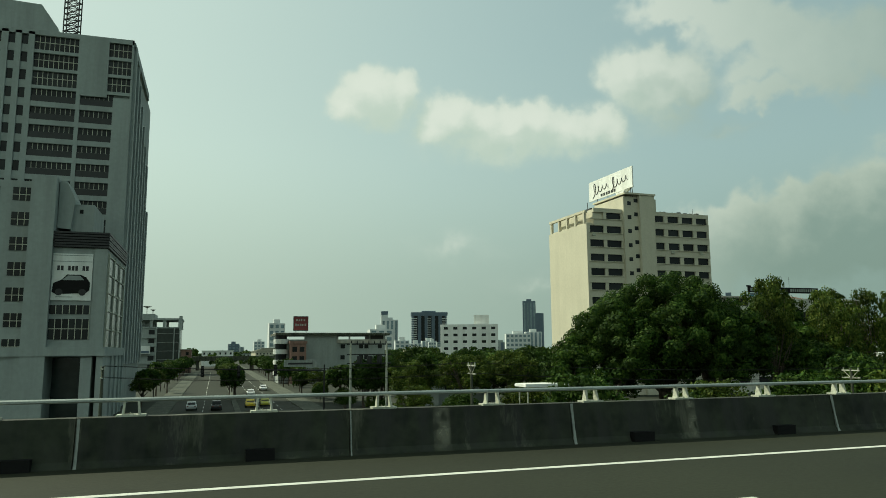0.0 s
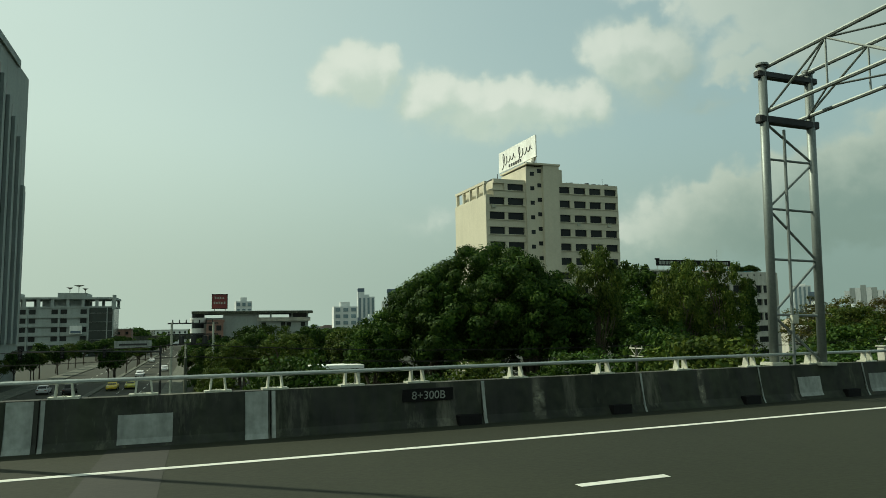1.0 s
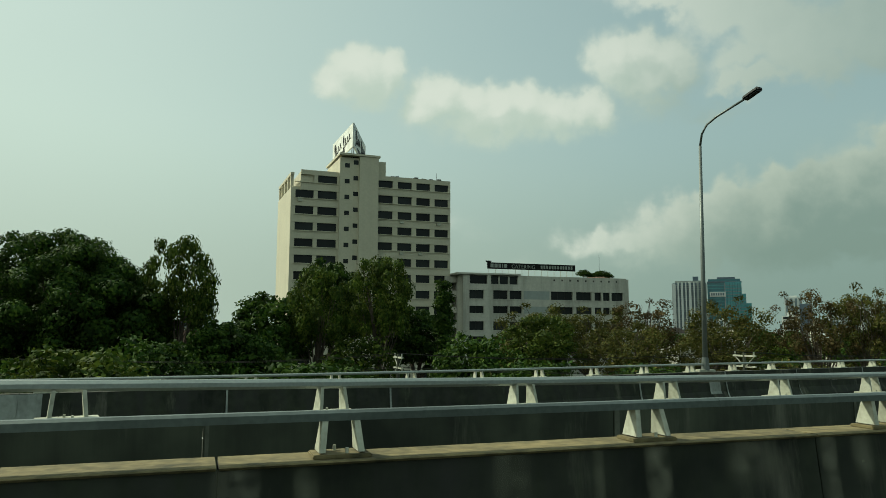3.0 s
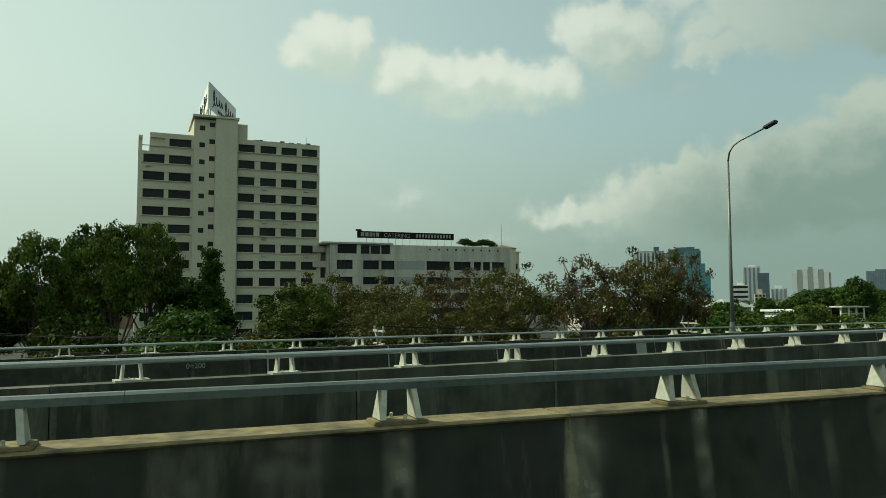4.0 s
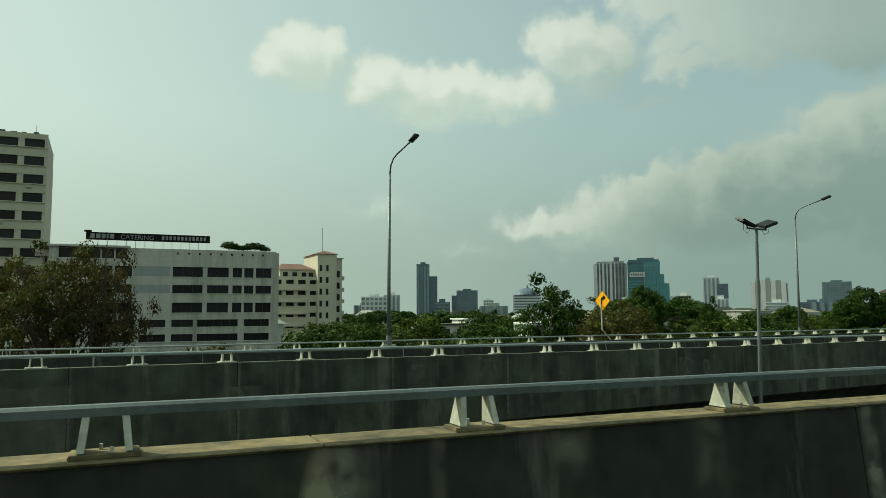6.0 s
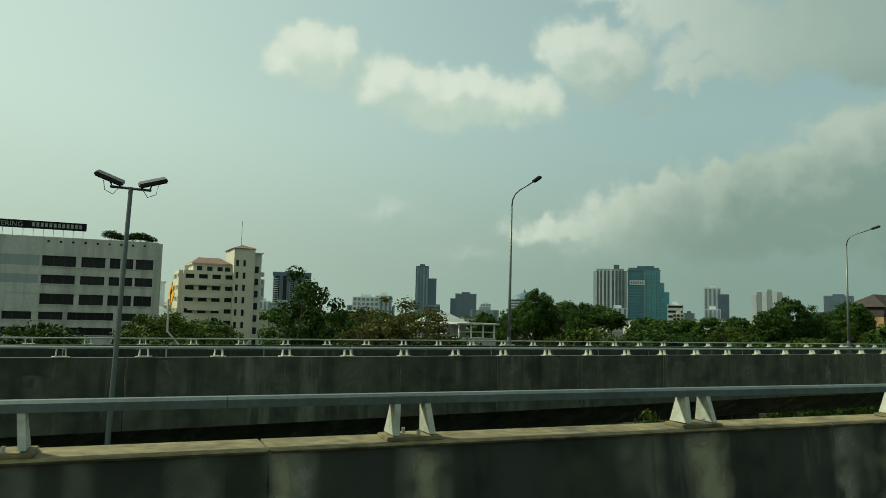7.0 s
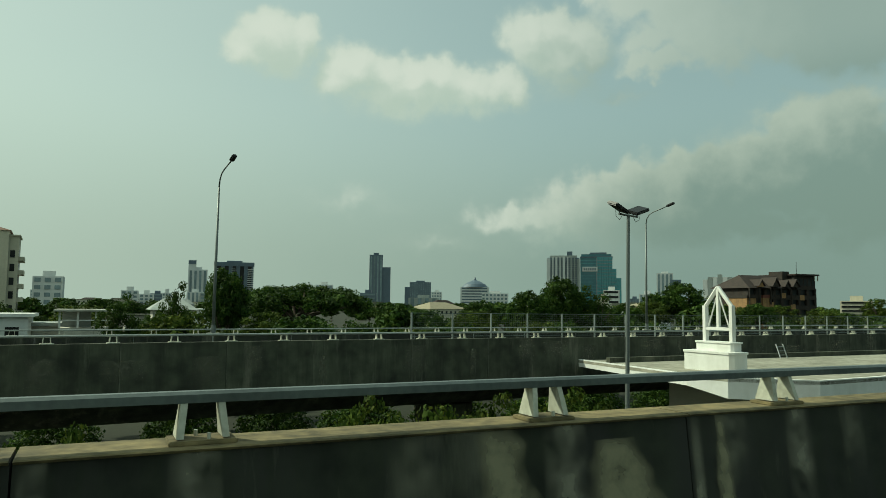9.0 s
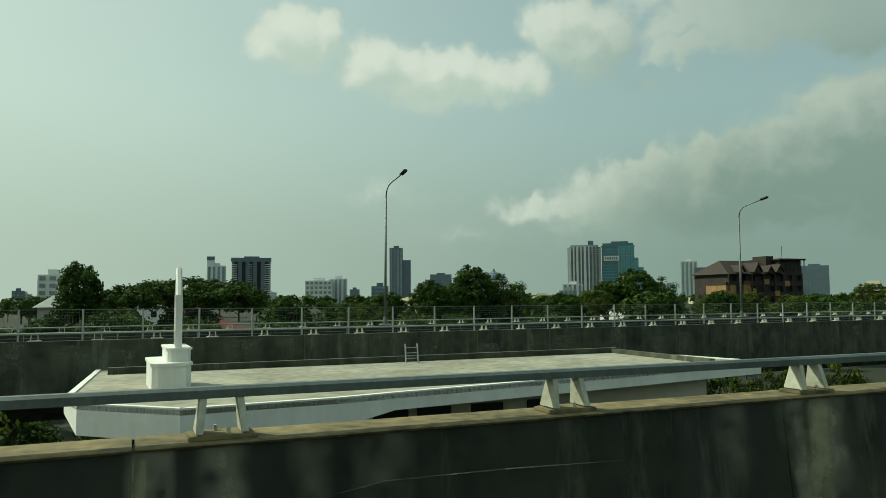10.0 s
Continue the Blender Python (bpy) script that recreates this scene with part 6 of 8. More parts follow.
part("end_wall", boxes((-2.4, 2.8, -1.2, 8, 0, 5.0 - GROUND)), OCHRE, brown, "ochre end wall")
part("end_cornice", boxes((-2.6, 3.0, -1.4, 8, 5.0 - GROUND, 5.9 - GROUND)), BROWN_WALL, brown)
part("end_band", boxes((-2.5, 2.9, -1.3, 8, 1.2 - GROUND, 1.6 - GROUND)), BROWN_WALL, brown)
part("end_wall", boxes((6.8, 10.4, -1.2, 0.1, 0, 5.2 - GROUND)), OCHRE, brown, "ochre end wall")
part("end_cornice", boxes((6.6, 10.6, -1.4, 0.1, 5.2 - GROUND, 6.2 - GROUND)), TILE_RED, brown)
for k in range(5):
    part("upper_window", boxes((28.3 + 2.4 * k, 29.9 + 2.4 * k, 0.3, 0.45, 9.6 - GROUND, 11.8 - GROUND)), GLASS, brown)
for k, (a, z) in enumerate(((12.0, 2.2), (19.0, 5.2), (24.5, 1.5), (30.0, 4.6))):
    part("ochre_panel", boxes((a, a + 2.6, -0.1, 0.3, z - GROUND, z + 1.7 - GROUND)), OCHRE, brown, "faded ochre wall panel")
part("stair_head", boxes((24.0, 28.0, 3, 9, 8.6 - GROUND, 14.4 - GROUND)), BROWN_WALL, brown)
part("aerial", tube([(34, 4, 13.5 - GROUND), (34, 4, 18 - GROUND)], 0.08, 5), DARK, brown)

# ---- white roofed office between the roads ----
hall = thing("roadside_office", "low office with a flat white roof slab and deep white fascia", "office building")
_bm = bmesh.new()
outline = [(214.1, 19.4), (216.3, 17.4), (220.0, 17.6), (221.6, 17.9), (237.0, 20.2), (237.1, 21.4), (235.7, 26.6), (214.2, 28.4), (213.7, 21.0)]
lo = [_bm.verts.new((x, y, -1.02)) for x, y in outline]
hi = [_bm.verts.new((x, y, -0.90)) for x, y in outline]
_bm.faces.new(lo[::-1]), _bm.faces.new(hi)
for k in range(len(outline)):
    _bm.faces.new((lo[k], lo[(k + 1) % len(outline)], hi[(k + 1) % len(outline)], hi[k]))
part("roof_slab", _bm, DUSTY, hall, "dusty white flat roof")
fascia = [(214.2, 28.4, -1.2), (213.72, 21.0, -1.3), (214.1, 19.4, -1.62), (216.3, 17.4, -1.62), (220.0, 17.6, -1.62), (221.6, 17.9, -1.32), (237.0, 20.2, -1.32), (237.1, 21.4, -1.32), (235.7, 26.6, -1.32)]
for (xa, ya, za), (xb, yb, zb) in zip(fascia, fascia[1:]):
    _bm = bmesh.new()
    dx, dy = xb - xa, yb - ya
    n = math.hypot(dx, dy)
    ox, oy = -dy / n * 0.16, dx / n * 0.16
    q = [(xa, ya, za), (xb, yb, zb), (xb, yb, -0.86), (xa, ya, -0.86)]
    a = [_bm.verts.new(p) for p in q]
    b = [_bm.verts.new((p[0] + ox, p[1] + oy, p[2])) for p in q]
    _bm.faces.new(a), _bm.faces.new(b[::-1])
    for k in range(4):
        _bm.faces.new((a[k], b[k], b[(k + 1) % 4], a[(k + 1) % 4]))
    part("fascia", _bm, WHITE, hall)
part("wall", boxes((217.5, 234.5, 20.4, 26.0, GROUND, -1.05)), HOTEL, hall, "cream office wall")
part("upstand", boxes((214.6, 235.3, 26.6, 26.85, -0.95, -0.68)), GIRDER, hall)
part("upstand", boxes((234.9, 235.15, 20.6, 26.6, -0.95, -0.72)), GIRDER, hall)
for x in (221.8, 223.2, 225.0, 227.0):
    part("window", boxes((x, x + 1.1, 20.33, 20.42, -3.6, -1.7)), GLASS, hall)
for nm, cx, hx, hy, z0, z1 in (("pedestal", 216.25, 0.5, 1.28, -0.95, -0.20), ("pedestal_cap", 216.25, 0.54, 1.32, -0.20, -0.12), ("pedestal_step", 216.46, 0.3, 0.95, -0.12, 0.20), ("pedestal_step_cap", 216.46, 0.34, 1.0, 0.20, 0.26)):
    c_, _bm = 0.3 * hx, bmesh.new()
    ring = ((-hx + c_, -hy), (hx - c_, -hy), (hx, -hy + c_), (hx, hy - c_), (hx - c_, hy), (-hx + c_, hy), (-hx, hy - c_), (-hx, -hy + c_))
    lo, hi = [_bm.verts.new((x, y, z0)) for x, y in ring], [_bm.verts.new((x, y, z1)) for x, y in ring]
    _bm.faces.new(lo[::-1]), _bm.faces.new(hi)
    for k in range(8):
        _bm.faces.new((lo[k], lo[(k + 1) % 8], hi[(k + 1) % 8], hi[k]))
    part(nm, _bm, WHITE, hall, "white stepped roof pedestal").matrix_basis = pose(cx, 22.05, 0, 0, 0, 2)
for k in range(3):
    part("rung", tube([(225.02 + 0.03 * k, 26.18 + 0.1 * k, -0.74 + 0.2 * k), (225.52 + 0.03 * k, 26.18 + 0.1 * k, -0.74 + 0.2 * k)], 0.018, 6), GALV, hall)
part("roof_ladder", tube([(225.0, 26.1, -0.9), (225.1, 26.45, -0.2)], 0.03, 6), GALV, hall)
part("roof_ladder", tube([(225.5, 26.1, -0.9), (225.6, 26.45, -0.2)], 0.03, 6), GALV, hall)
arch = thing("roof_emblem_frame", "open white steel frame with a pointed top", "rooftop ornament", pose(216.5, 22.05, 0.26, 0, 0, 88) )
for s in (-1, 1):
    part("upright", boxes((s * 0.72 - 0.08, s * 0.72 + 0.08, -0.09, 0.09, 0.0, 1.45)), WHITE, arch)
    part("rafter", tube([(s * 0.72, 0, 1.4), (0, 0, 2.2)], 0.085, 6), WHITE, arch)
    part("stay", tube([(s * 0.55, 0, 0.6), (0, 0, 2.0)], 0.03, 6), WHITE, arch)
part("crossbar", boxes((-0.64, 0.64, -0.08, 0.08, 0.45, 0.57)), WHITE, arch)
part("mullion", boxes((-0.06, 0.06, -0.06, 0.06, 0.57, 2.1)), WHITE, arch)
# cream corrugated roof
shed = thing("shed", "small shed with a hipped cream corrugated roof", "shed", pose(183.2, 20.3, -0.12))
_bm = bmesh.new()
X0, X1, Y0, Y1, ZE, ZA = -3.7, 5.6, -2.6, 1.2, -1.85, -0.78
corners = [(X0, Y0, ZE), (X1, Y0, ZE), (X1, Y1, ZE), (X0, Y1, ZE)]
apex = (-0.85, -0.9, ZA)
vs = [_bm.verts.new(p) for p in corners] + [_bm.verts.new(apex)]
for q in ((0, 1, 4), (1, 2, 4), (2, 3, 4), (3, 0, 4), (3, 2, 1, 0)):
    _bm.faces.new([vs[k] for k in q])
part("roof", _bm, SHEET, shed, "cream corrugated sheet roof")
for k in range(64):
    f = (k + 0.5) / 64
    x = X0 + (X1 - X0) * f
    t = (x - X0) / (apex[0] - X0) if x < apex[0] else (X1 - x) / (X1 - apex[0])
    part("sheet_rib", tube([(x, Y0, ZE + 0.012), (x, Y0 + (apex[1] - Y0) * t, ZE + (ZA - ZE) * t + 0.012)], 0.025, 5), SHEET, shed)
part("wall", boxes((X0 + 0.5, X1 - 0.5, Y0 + 0.5, Y1 - 0.5, GROUND + 0.12, ZE)), HOTEL, shed)

# ---- far skyline ----


def tower_block(name, label, x, y, w, top, wall, glass, kind_, depth=None, turn=None, category="tower block"):
    """A far tower; its front looks back at the road. kind_: fins, bands, grid."""
    turn = -math.degrees(math.atan2(x - 120, y)) if turn is None else turn
    ob = thing(name, label, category, local(x, y, turn))
    d, h = depth or w * 0.7, top - GROUND
    part("wall", boxes((-w / 2, w / 2, 0, d, 0, h)), wall, ob)
    if kind_ == "fins":
        n = max(4, int(w / 15))
        for k in range(n):
            a = -w / 2 + w * (k + 0.3) / n
            part("window_strip", boxes((a, a + w / n * 0.5, -0.8, 0.0, h * 0.05, h * 0.97)), glass, ob)
    elif kind_ == "bands":
        n = max(5, int(h / 7))
        for k in range(n):
            part("window_band", boxes((-w / 2 + w * 0.05, w / 2 - w * 0.05, -0.6, 0.0, h * (k + 0.35) / n, h * (k + 0.8) / n)), glass, ob)
    else:
        nx, nz = max(3, int(w / 7)), max(5, int(h / 7))
        me = mesh_of("window", boxes((-w / nx * 0.3, w / nx * 0.3, -0.5, 0.0, -h / nz * 0.28, h / nz * 0.28)), glass)
        for k in range(nz):
            for j in range(nx):
                piece("window", me, ob, Matrix.Translation((-w / 2 + w * (j + 0.5) / nx, 0, h * (k + 0.5) / nz)))
    part("roof_room", boxes((-w * 0.2, w * 0.2, d * 0.3, d * 0.7, h, h + 4 + h * 0.02)), wall, ob)
    return ob


def extra(ob, x0, x1, y0, y1, z0, z1, mat, name="wing"):
    part(name, boxes((x0, x1, y0, y1, z0 - GROUND, z1 - GROUND)), mat, ob)


def plain_tower(name, label, x, y):
    return thing(name, label, "tower block", local(x, y, -math.degrees(math.atan2(x - 120, y))))


DEEP_TEAL = material("deep_teal_glass", (0.036, 0.15, 0.18), (0.024, 0.10, 0.125), 0.22, scale=25.0, fine=0.2, vary=0.4, bump=0.0, spec=0.6)
teal = plain_tower("glass_tower", "teal glass office tower with stepped shoulders", 1714, 1968)
extra(teal, -53, 2, 0, 60, GROUND, 168, DEEP_TEAL, "dark_face")
extra(teal, 2, 53, -3, 60, GROUND, 170, TEAL, "bright_face")
extra(teal, 53, 66, 3, 60, GROUND, 130, TEAL, "shoulder")
extra(teal, 66, 82, 6, 60, GROUND, 99, TEAL, "shoulder")
extra(teal, 0, 3, -4, 0, GROUND, 166, SILVER_GLASS, "corner_strip")
extra(teal, -54, 54, -2, 60, 168, 172, BLUE_GREY, "roof_band")
extra(teal, -50, 50, 2, 58, 172, 180, DEEP_TEAL, "crown")
extra(teal, -22, 34, 6, 50, 180, 186, BLUE_GREY, "roof_plant")
for k in range(15):
    z = 12 + 10.4 * k
    extra(teal, 3, 53.4, -4, -3, z, z + 1.6, SILVER_GLASS, "floor_band")
    extra(teal, -53, 0, -0.8, 0, z, z + 1.4, TEAL, "floor_band")
    if z < 126:
        extra(teal, 53.4, 66.5, 2.2, 3, z, z + 1.6, SILVER_GLASS, "floor_band")
for k in range(6):
    extra(teal, 8 + 8 * k, 9.2 + 8 * k, -4.2, -3, 0, 168, DEEP_TEAL, "mullion")
part("name_board", boxes((-46, 4, -6, -4.4, 121 - GROUND, 137 - GROUND)), FAR_WHITE, teal, "pale name board")
for k in range(6):
    part("board_bar", boxes((-42 + 7.2 * k, -37.5 + 7.2 * k, -6.6, -6.0, 125 - GROUND, 133 - GROUND)), BLUE_GREY, teal)
striped = plain_tower("striped_tower", "white tower with dark vertical window strips", 1626, 2034)
extra(striped, -54, 54, 0, 70, GROUND, 168, BLUE_GREY, "core")
# white ribs for the sunlit left, grey ones paint the shaded right flank
for a, b, mt, top in ((-56, -44, FAR_WHITE, 166), (-38, -33, FAR_WHITE, 170), (-27, -20, FAR_WHITE, 170), (-13, -9, FAR_WHITE, 170), (-2, 6, FAR_WHITE, 172), (13, 17, FAR_WHITE, 170), (24, 30, GREYB, 170), (36, 40, GREYB, 168),
                       (47, 55, GREYB, 164)):
    extra(striped, a, b, -5, 4, GROUND, top, mt, "rib")
extra(striped, -46, 46, 4, 60, 168, 176, GREYB, "crown")
extra(striped, 12, 30, 8, 40, 176, 190, BLUE_GREY, "lift_head")
for k in range(22):
    extra(striped, -50, 52, -1.5, 0, 4 + 7.4 * k, 6.2 + 7.4 * k, GREYB, "floor_band")
dk = tower_block("slate_tower", "slim slate-blue tower with a lower shoulder", 1092, 2424, 47, 180, BLUE_GREY, SILVER_GLASS, "fins")
extra(dk, 23, 52, 4, 30, GROUND, 136, BLUE_GREY)
dkb = tower_block("slate_block", "dark slate-blue office blocks", 1240, 2365, 76, 84, BLUE_GREY, SILVER_GLASS, "grid")
extra(dkb, -56, -38, 4, 40, GROUND, 66, BLUE_GREY)
blk = tower_block("black_tower", "dark glass tower with white slab edges at its sides", 448, 1526, 76, 84, BLUE_GREY, GLASS, "fins")
for k in range(20):
    z = 3.9 * k + 6
    for a in (-39.5, 27.5):
        part("slab_edge", boxes((a, a + 12, -1.2, 10, z, z + 1.1)), FAR_WHITE, blk)
for k in range(20):
    part("slab_edge", boxes((-5, 3, -1.4, 4, 3.9 * k + 6, 3.9 * k + 7.2)), GREYB, blk)
extra(blk, -40, 40, -1.6, 30, 78, 86, BLUE_GREY, "dark_crown")
slim = tower_block("slim_tower", "slim pale tower with a dark lift head", 396, 1686, 40, 76, FAR_WHITE, SILVER_GLASS, "fins")
extra(slim, -20, -4, 2, 16, 76, 97, FAR_WHITE)
extra(slim, -20, -4, 1.5, 16, 88, 96, BLUE_GREY)
tower_block("white_slab", "white apartment slab with rows of windows", 499, 1155, 43, 30, FAR_WHITE, SILVER_GLASS, "grid")
tower_block("white_slab", "white apartment slab with rows of windows", 537, 1176, 29, 34, FAR_WHITE, SILVER_GLASS, "fins")
dome = tower_block("domed_tower", "white banded tower with a domed roof and spire", 1086, 1666, 74, 50, FAR_WHITE, BLUE_GREY, "bands")
part("dome", tube([(0, 25, 50 - GROUND), (0, 25, 58 - GROUND), (0, 25, 65 - GROUND), (0, 25, 69 - GROUND), (0, 25, 78 - GROUND)], [35, 28, 16, 5, 0.6], 20), BLUE_GREY, dome)
sk = tower_block("pale_tower", "pale residential tower with dark glass wing", 2220, 2190, 62, 138, FAR_WHITE, SILVER_GLASS, "fins")
extra(sk, 20, 62, -2, 40, GROUND, 112, BLUE_GREY)
sk = tower_block("crowned_tower", "pale residential slab with spiky roofline", 2368, 2044, 132, 112, FAR_WHITE, SILVER_GLASS, "fins")
for k in range(7):
    extra(sk, -66 + 18 * k, -49 + 18 * k, -4, 30, GROUND, 112 + 5 * (k % 2) + 5 * (3 - abs(k - 3)), (FAR_WHITE, GREYB)[k % 2])
tower_block("far_slab", "hazy blue-grey slab block", 2503, 1861, 97, 110, BLUE_GREY, SILVER_GLASS, "grid")
tower_block("white_tower", "narrow white apartment tower", 71, 897, 19, 36, FAR_WHITE, SILVER_GLASS, "grid")
tower_block("white_slab", "small white far block", 43, 1499, 25, 12, FAR_WHITE, SILVER_GLASS, "grid")
tower_block("white_slab", "small white far block", 90, 1597, 22, 24, FAR_WHITE, SILVER_GLASS, "grid")
tower_block("white_tower", "white apartment tower with window rows", 156, 699, 23, 23, FAR_WHITE, SILVER_GLASS, "grid")
tower_block("far_slab", "small hazy far block", 35, 1489, 20, 18, BLUE_GREY, SILVER_GLASS, "grid")
tower_block("white_slab", "white far block", 867, 1177, 49, 25, FAR_WHITE, SILVER_GLASS, "grid")
tower_block("white_slab", "small pale far block", 1028, 1776, 28, 38, FAR_WHITE, SILVER_GLASS, "grid")
tower_block("white_slab", "white block with dark windows", 803, 758, 20, 24, WHITE, GLASS, "bands")
tower_block("white_slab", "small cream block", 609, 529, 10, 9, HOTEL, GLASS, "grid")
tower_block("white_slab", "small pale far block", 1087, 1550, 34, 28, FAR_WHITE, SILVER_GLASS, "grid")
tower_block("white_slab", "small pale far block", 290, 1797, 36, 9, FAR_WHITE, SILVER_GLASS, "grid")
tower_block("white_slab", "cream low block behind the trees", 770, 397, 24, 9, HOTEL, GLASS, "bands")
for x, w, top in ((228, 18, 15), (246, 15, 11), (268, 10, 13)):
    tower_block("white_slab", "small white far block", x, 900, w, top, FAR_WHITE, SILVER_GLASS, "grid")
_rs = random.Random(21)
for k in range(22):
    a, far = radians(_rs.uniform(4, 56)), _rs.uniform(1000, 2300)
    tower_block("far_block", _rs.choice(("small pale far block in the haze", "small grey far block in the haze")), 110 + far * math.sin(a), far * math.cos(a), _rs.uniform(18, 46), _rs.uniform(4, 16) + far * 0.005,
                _rs.choice((FAR_WHITE, FAR_WHITE, GREYB, BLUE_GREY)), _rs.choice((SILVER_GLASS, BLUE_GREY)), _rs.choice(("fins", "bands")))

# ---- trees ----


def leaf_mesh(name, seed, clumps, leaves, size, mat, loose=0.5):
    """Leaves as small bent quads, gathered in clumps. clumps: rows of x, y, z, radius."""
    rng = np.random.default_rng(seed)
    c = np.asarray(clumps, float)
    pick = rng.choice(len(c), leaves, p=c[:, 3] ** 2 / (c[:, 3] ** 2).sum())
    d = rng.normal(size=(leaves, 3))
    d[:, 2] += 0.25
    d /= np.linalg.norm(d, axis=1, keepdims=True)
    inner = rng.random((leaves, 1)) < 0.18
    r = c[pick, 3:4] * np.where(inner, rng.uniform(0.3, 0.7, (leaves, 1)), rng.uniform(0.78, 1.06, (leaves, 1)) * (1 + 0.07 * rng.normal(size=(leaves, 1))))
    at = c[pick, :3] + d * r * np.array([1, 1, 0.78])
    n = d + loose * rng.normal(size=(leaves, 3))
    n /= np.linalg.norm(n, axis=1, keepdims=True)
    u = np.cross(n, rng.normal(size=(leaves, 3)))
    u /= np.linalg.norm(u, axis=1, keepdims=True)
    v = np.cross(n, u)
    s = size * rng.uniform(0.6, 1.35, (leaves, 1)) * np.where(inner, 1.7, 1.0)
    verts = np.stack([at - u * s * 0.5, at + v * s * 0.34 - n * s * 0.06, at + u * s * 0.5, at - v * s * 0.34 - n * s * 0.06], 1).reshape(-1, 3)
    faces = np.arange(leaves * 4).reshape(-1, 4)
    me = bpy.data.meshes.new(name)
    me.from_pydata(verts.tolist(), [], faces.tolist())
    me.materials.append(mat)
    return me


def crown_clumps(seed, rx, rz, z_mid, n, r_lo, r_hi, shell=0.8):
    """Clumps spread evenly over an uneven dome, and some within it."""
    rng = np.random.default_rng(seed)
    out = []
    outer = int(n * 0.74)
    for k in range(n):
        r = rng.uniform(r_lo, r_hi)
        if k < outer:
            h = 1 - 1.4 * (k + 0.5) / outer
            a = k * 2.39996 + rng.uniform(-0.25, 0.25)
            d = np.array([math.sqrt(1 - h * h) * math.cos(a), math.sqrt(1 - h * h) * math.sin(a), h])
            f = rng.uniform(shell, 1.0) * (0.93 + 0.09 * math.sin(2.7 * d[0] + 1.9 * d[1] + seed) + 0.05 * math.sin(5.3 * d[1] + 4.1 * d[2] + 2 * seed))
        else:
            d = rng.normal(size=3)
            d /= np.linalg.norm(d)
            d[2] = d[2] * 0.8 - 0.1
            f = rng.uniform(0.25, 0.75)
        out.append((d[0] * (rx - r * 0.8) * f, d[1] * (rx - r * 0.8) * f, z_mid + d[2] * (rz - r * 0.6) * f, r))
    return out


def tree_proto(name, label, seed, rx, rz, clumps_n, leaves, size, leaf, trunk_r=0.3, r_lo=0.9, r_hi=1.8, shell=0.8, limbs=9, category="tree", height=10.0):
    """A tree of the given height that stands at its own origin."""
    rng = np.random.default_rng(seed + 50)
    ob = thing(name, label, category)
    z_mid = height - rz
    cl = np.array(crown_clumps(seed, rx, rz, z_mid, clumps_n, r_lo, r_hi, shell))
    cl[:, 2] += height - (cl[:, 2] + 0.72 * cl[:, 3]).max()
    bm = bmesh.new()
    lean = rng.uniform(-0.4, 0.4, 2) * height * 0.06
    fork = max(z_mid - rz * 0.6, height * 0.16)
    add_tube(bm, [(0, 0, -0.3), (lean[0] * 0.4, lean[1] * 0.4, fork * 0.55), (lean[0], lean[1], fork)], [trunk_r * 1.25, trunk_r, trunk_r * 0.85], 9)
    for k in range(limbs):
        c = cl[int(rng.integers(len(cl)))]
        w = height * 0.05
        mid = ((lean[0] + c[0]) / 2 + rng.uniform(-w, w), (lean[1] + c[1]) / 2 + rng.uniform(-w, w), fork + (c[2] - fork) * 0.6)
        add_tube(bm, [(lean[0], lean[1], fork - 0.2), mid, (c[0], c[1], c[2])], [trunk_r * 0.55, trunk_r * 0.33, trunk_r * 0.1], 6)
    part("trunk", bm, BARK, ob)
    crown = new("crown", leaf_mesh("crown", seed, cl, leaves, size, leaf, 0.24 if name == "fig_tree" else 0.42))
    crown.parent = ob
    return ob


USED = set()


def plant(proto, x, y, top, width=1.0, base=GROUND, turn=0.0, native=10.0):
    """Stand a tree so that its top reaches the given height; the first one planted is the model itself."""
    s = (top - base) / native
    m = Matrix.Translation((x, y, base)) @ Matrix.Rotation(radians(turn), 4, "Z")
    k = Matrix.Diagonal((s * width, s * width, s, 1))
    if proto.name not in USED:
        USED.add(proto.name)
        MODELS[proto.name] = (proto, m @ k)
        return proto
    return copy_thing(proto, m @ k)


MODELS = {}
big = tree_proto("fig_tree", "huge dense dark green spreading fig tree", 3, 11.0, 8.8, 170, 72000, 0.31, LEAF_DARK, 0.9, 0.9, 1.75, 0.80, 14, height=19.5)
plant(big, 51.6, 75.0, 10.7, native=19.5)
lobe = tree_proto("fig_tree", "dense dark green fig tree beside the largest one", 8, 7.6, 7.5, 110, 34000, 0.31, LEAF_DARK, 0.6, 0.8, 1.5, 0.80, 10, height=16.0)
plant(lobe, 55.0, 71.5, 8.2, native=16.0)
plant(lobe, 44.6, 75.6, 7.6, 1.0, turn=140, native=16.0)
dark = tree_proto("broadleaf_tree", "dark green broadleaf tree with a full crown", 11, 3.5, 4.2, 66, 9000, 0.26, LEAF_DARK, 0.2, 0.5, 1.0, 0.72, 10)
airy = tree_proto("airy_tree", "loose green tree with gaps between its branches", 17, 3.9, 4.2, 38, 7500, 0.22, LEAF_FRESH, 0.15, 0.5, 1.1, 0.62, 18)
ragged_tree = tree_proto("ragged_tree", "tall dark green tree with a ragged open crown", 61, 3.3, 4.7, 54, 6800, 0.2, LEAF_DARK, 0.16, 0.35, 0.85, 0.4, 22)
dry = tree_proto("dry_tree", "thin tree with sparse olive and brown leaves", 23, 4.4, 4.0, 58, 8500, 0.15, LEAF_DRY, 0.13, 0.4, 0.85, 0.5, 44)
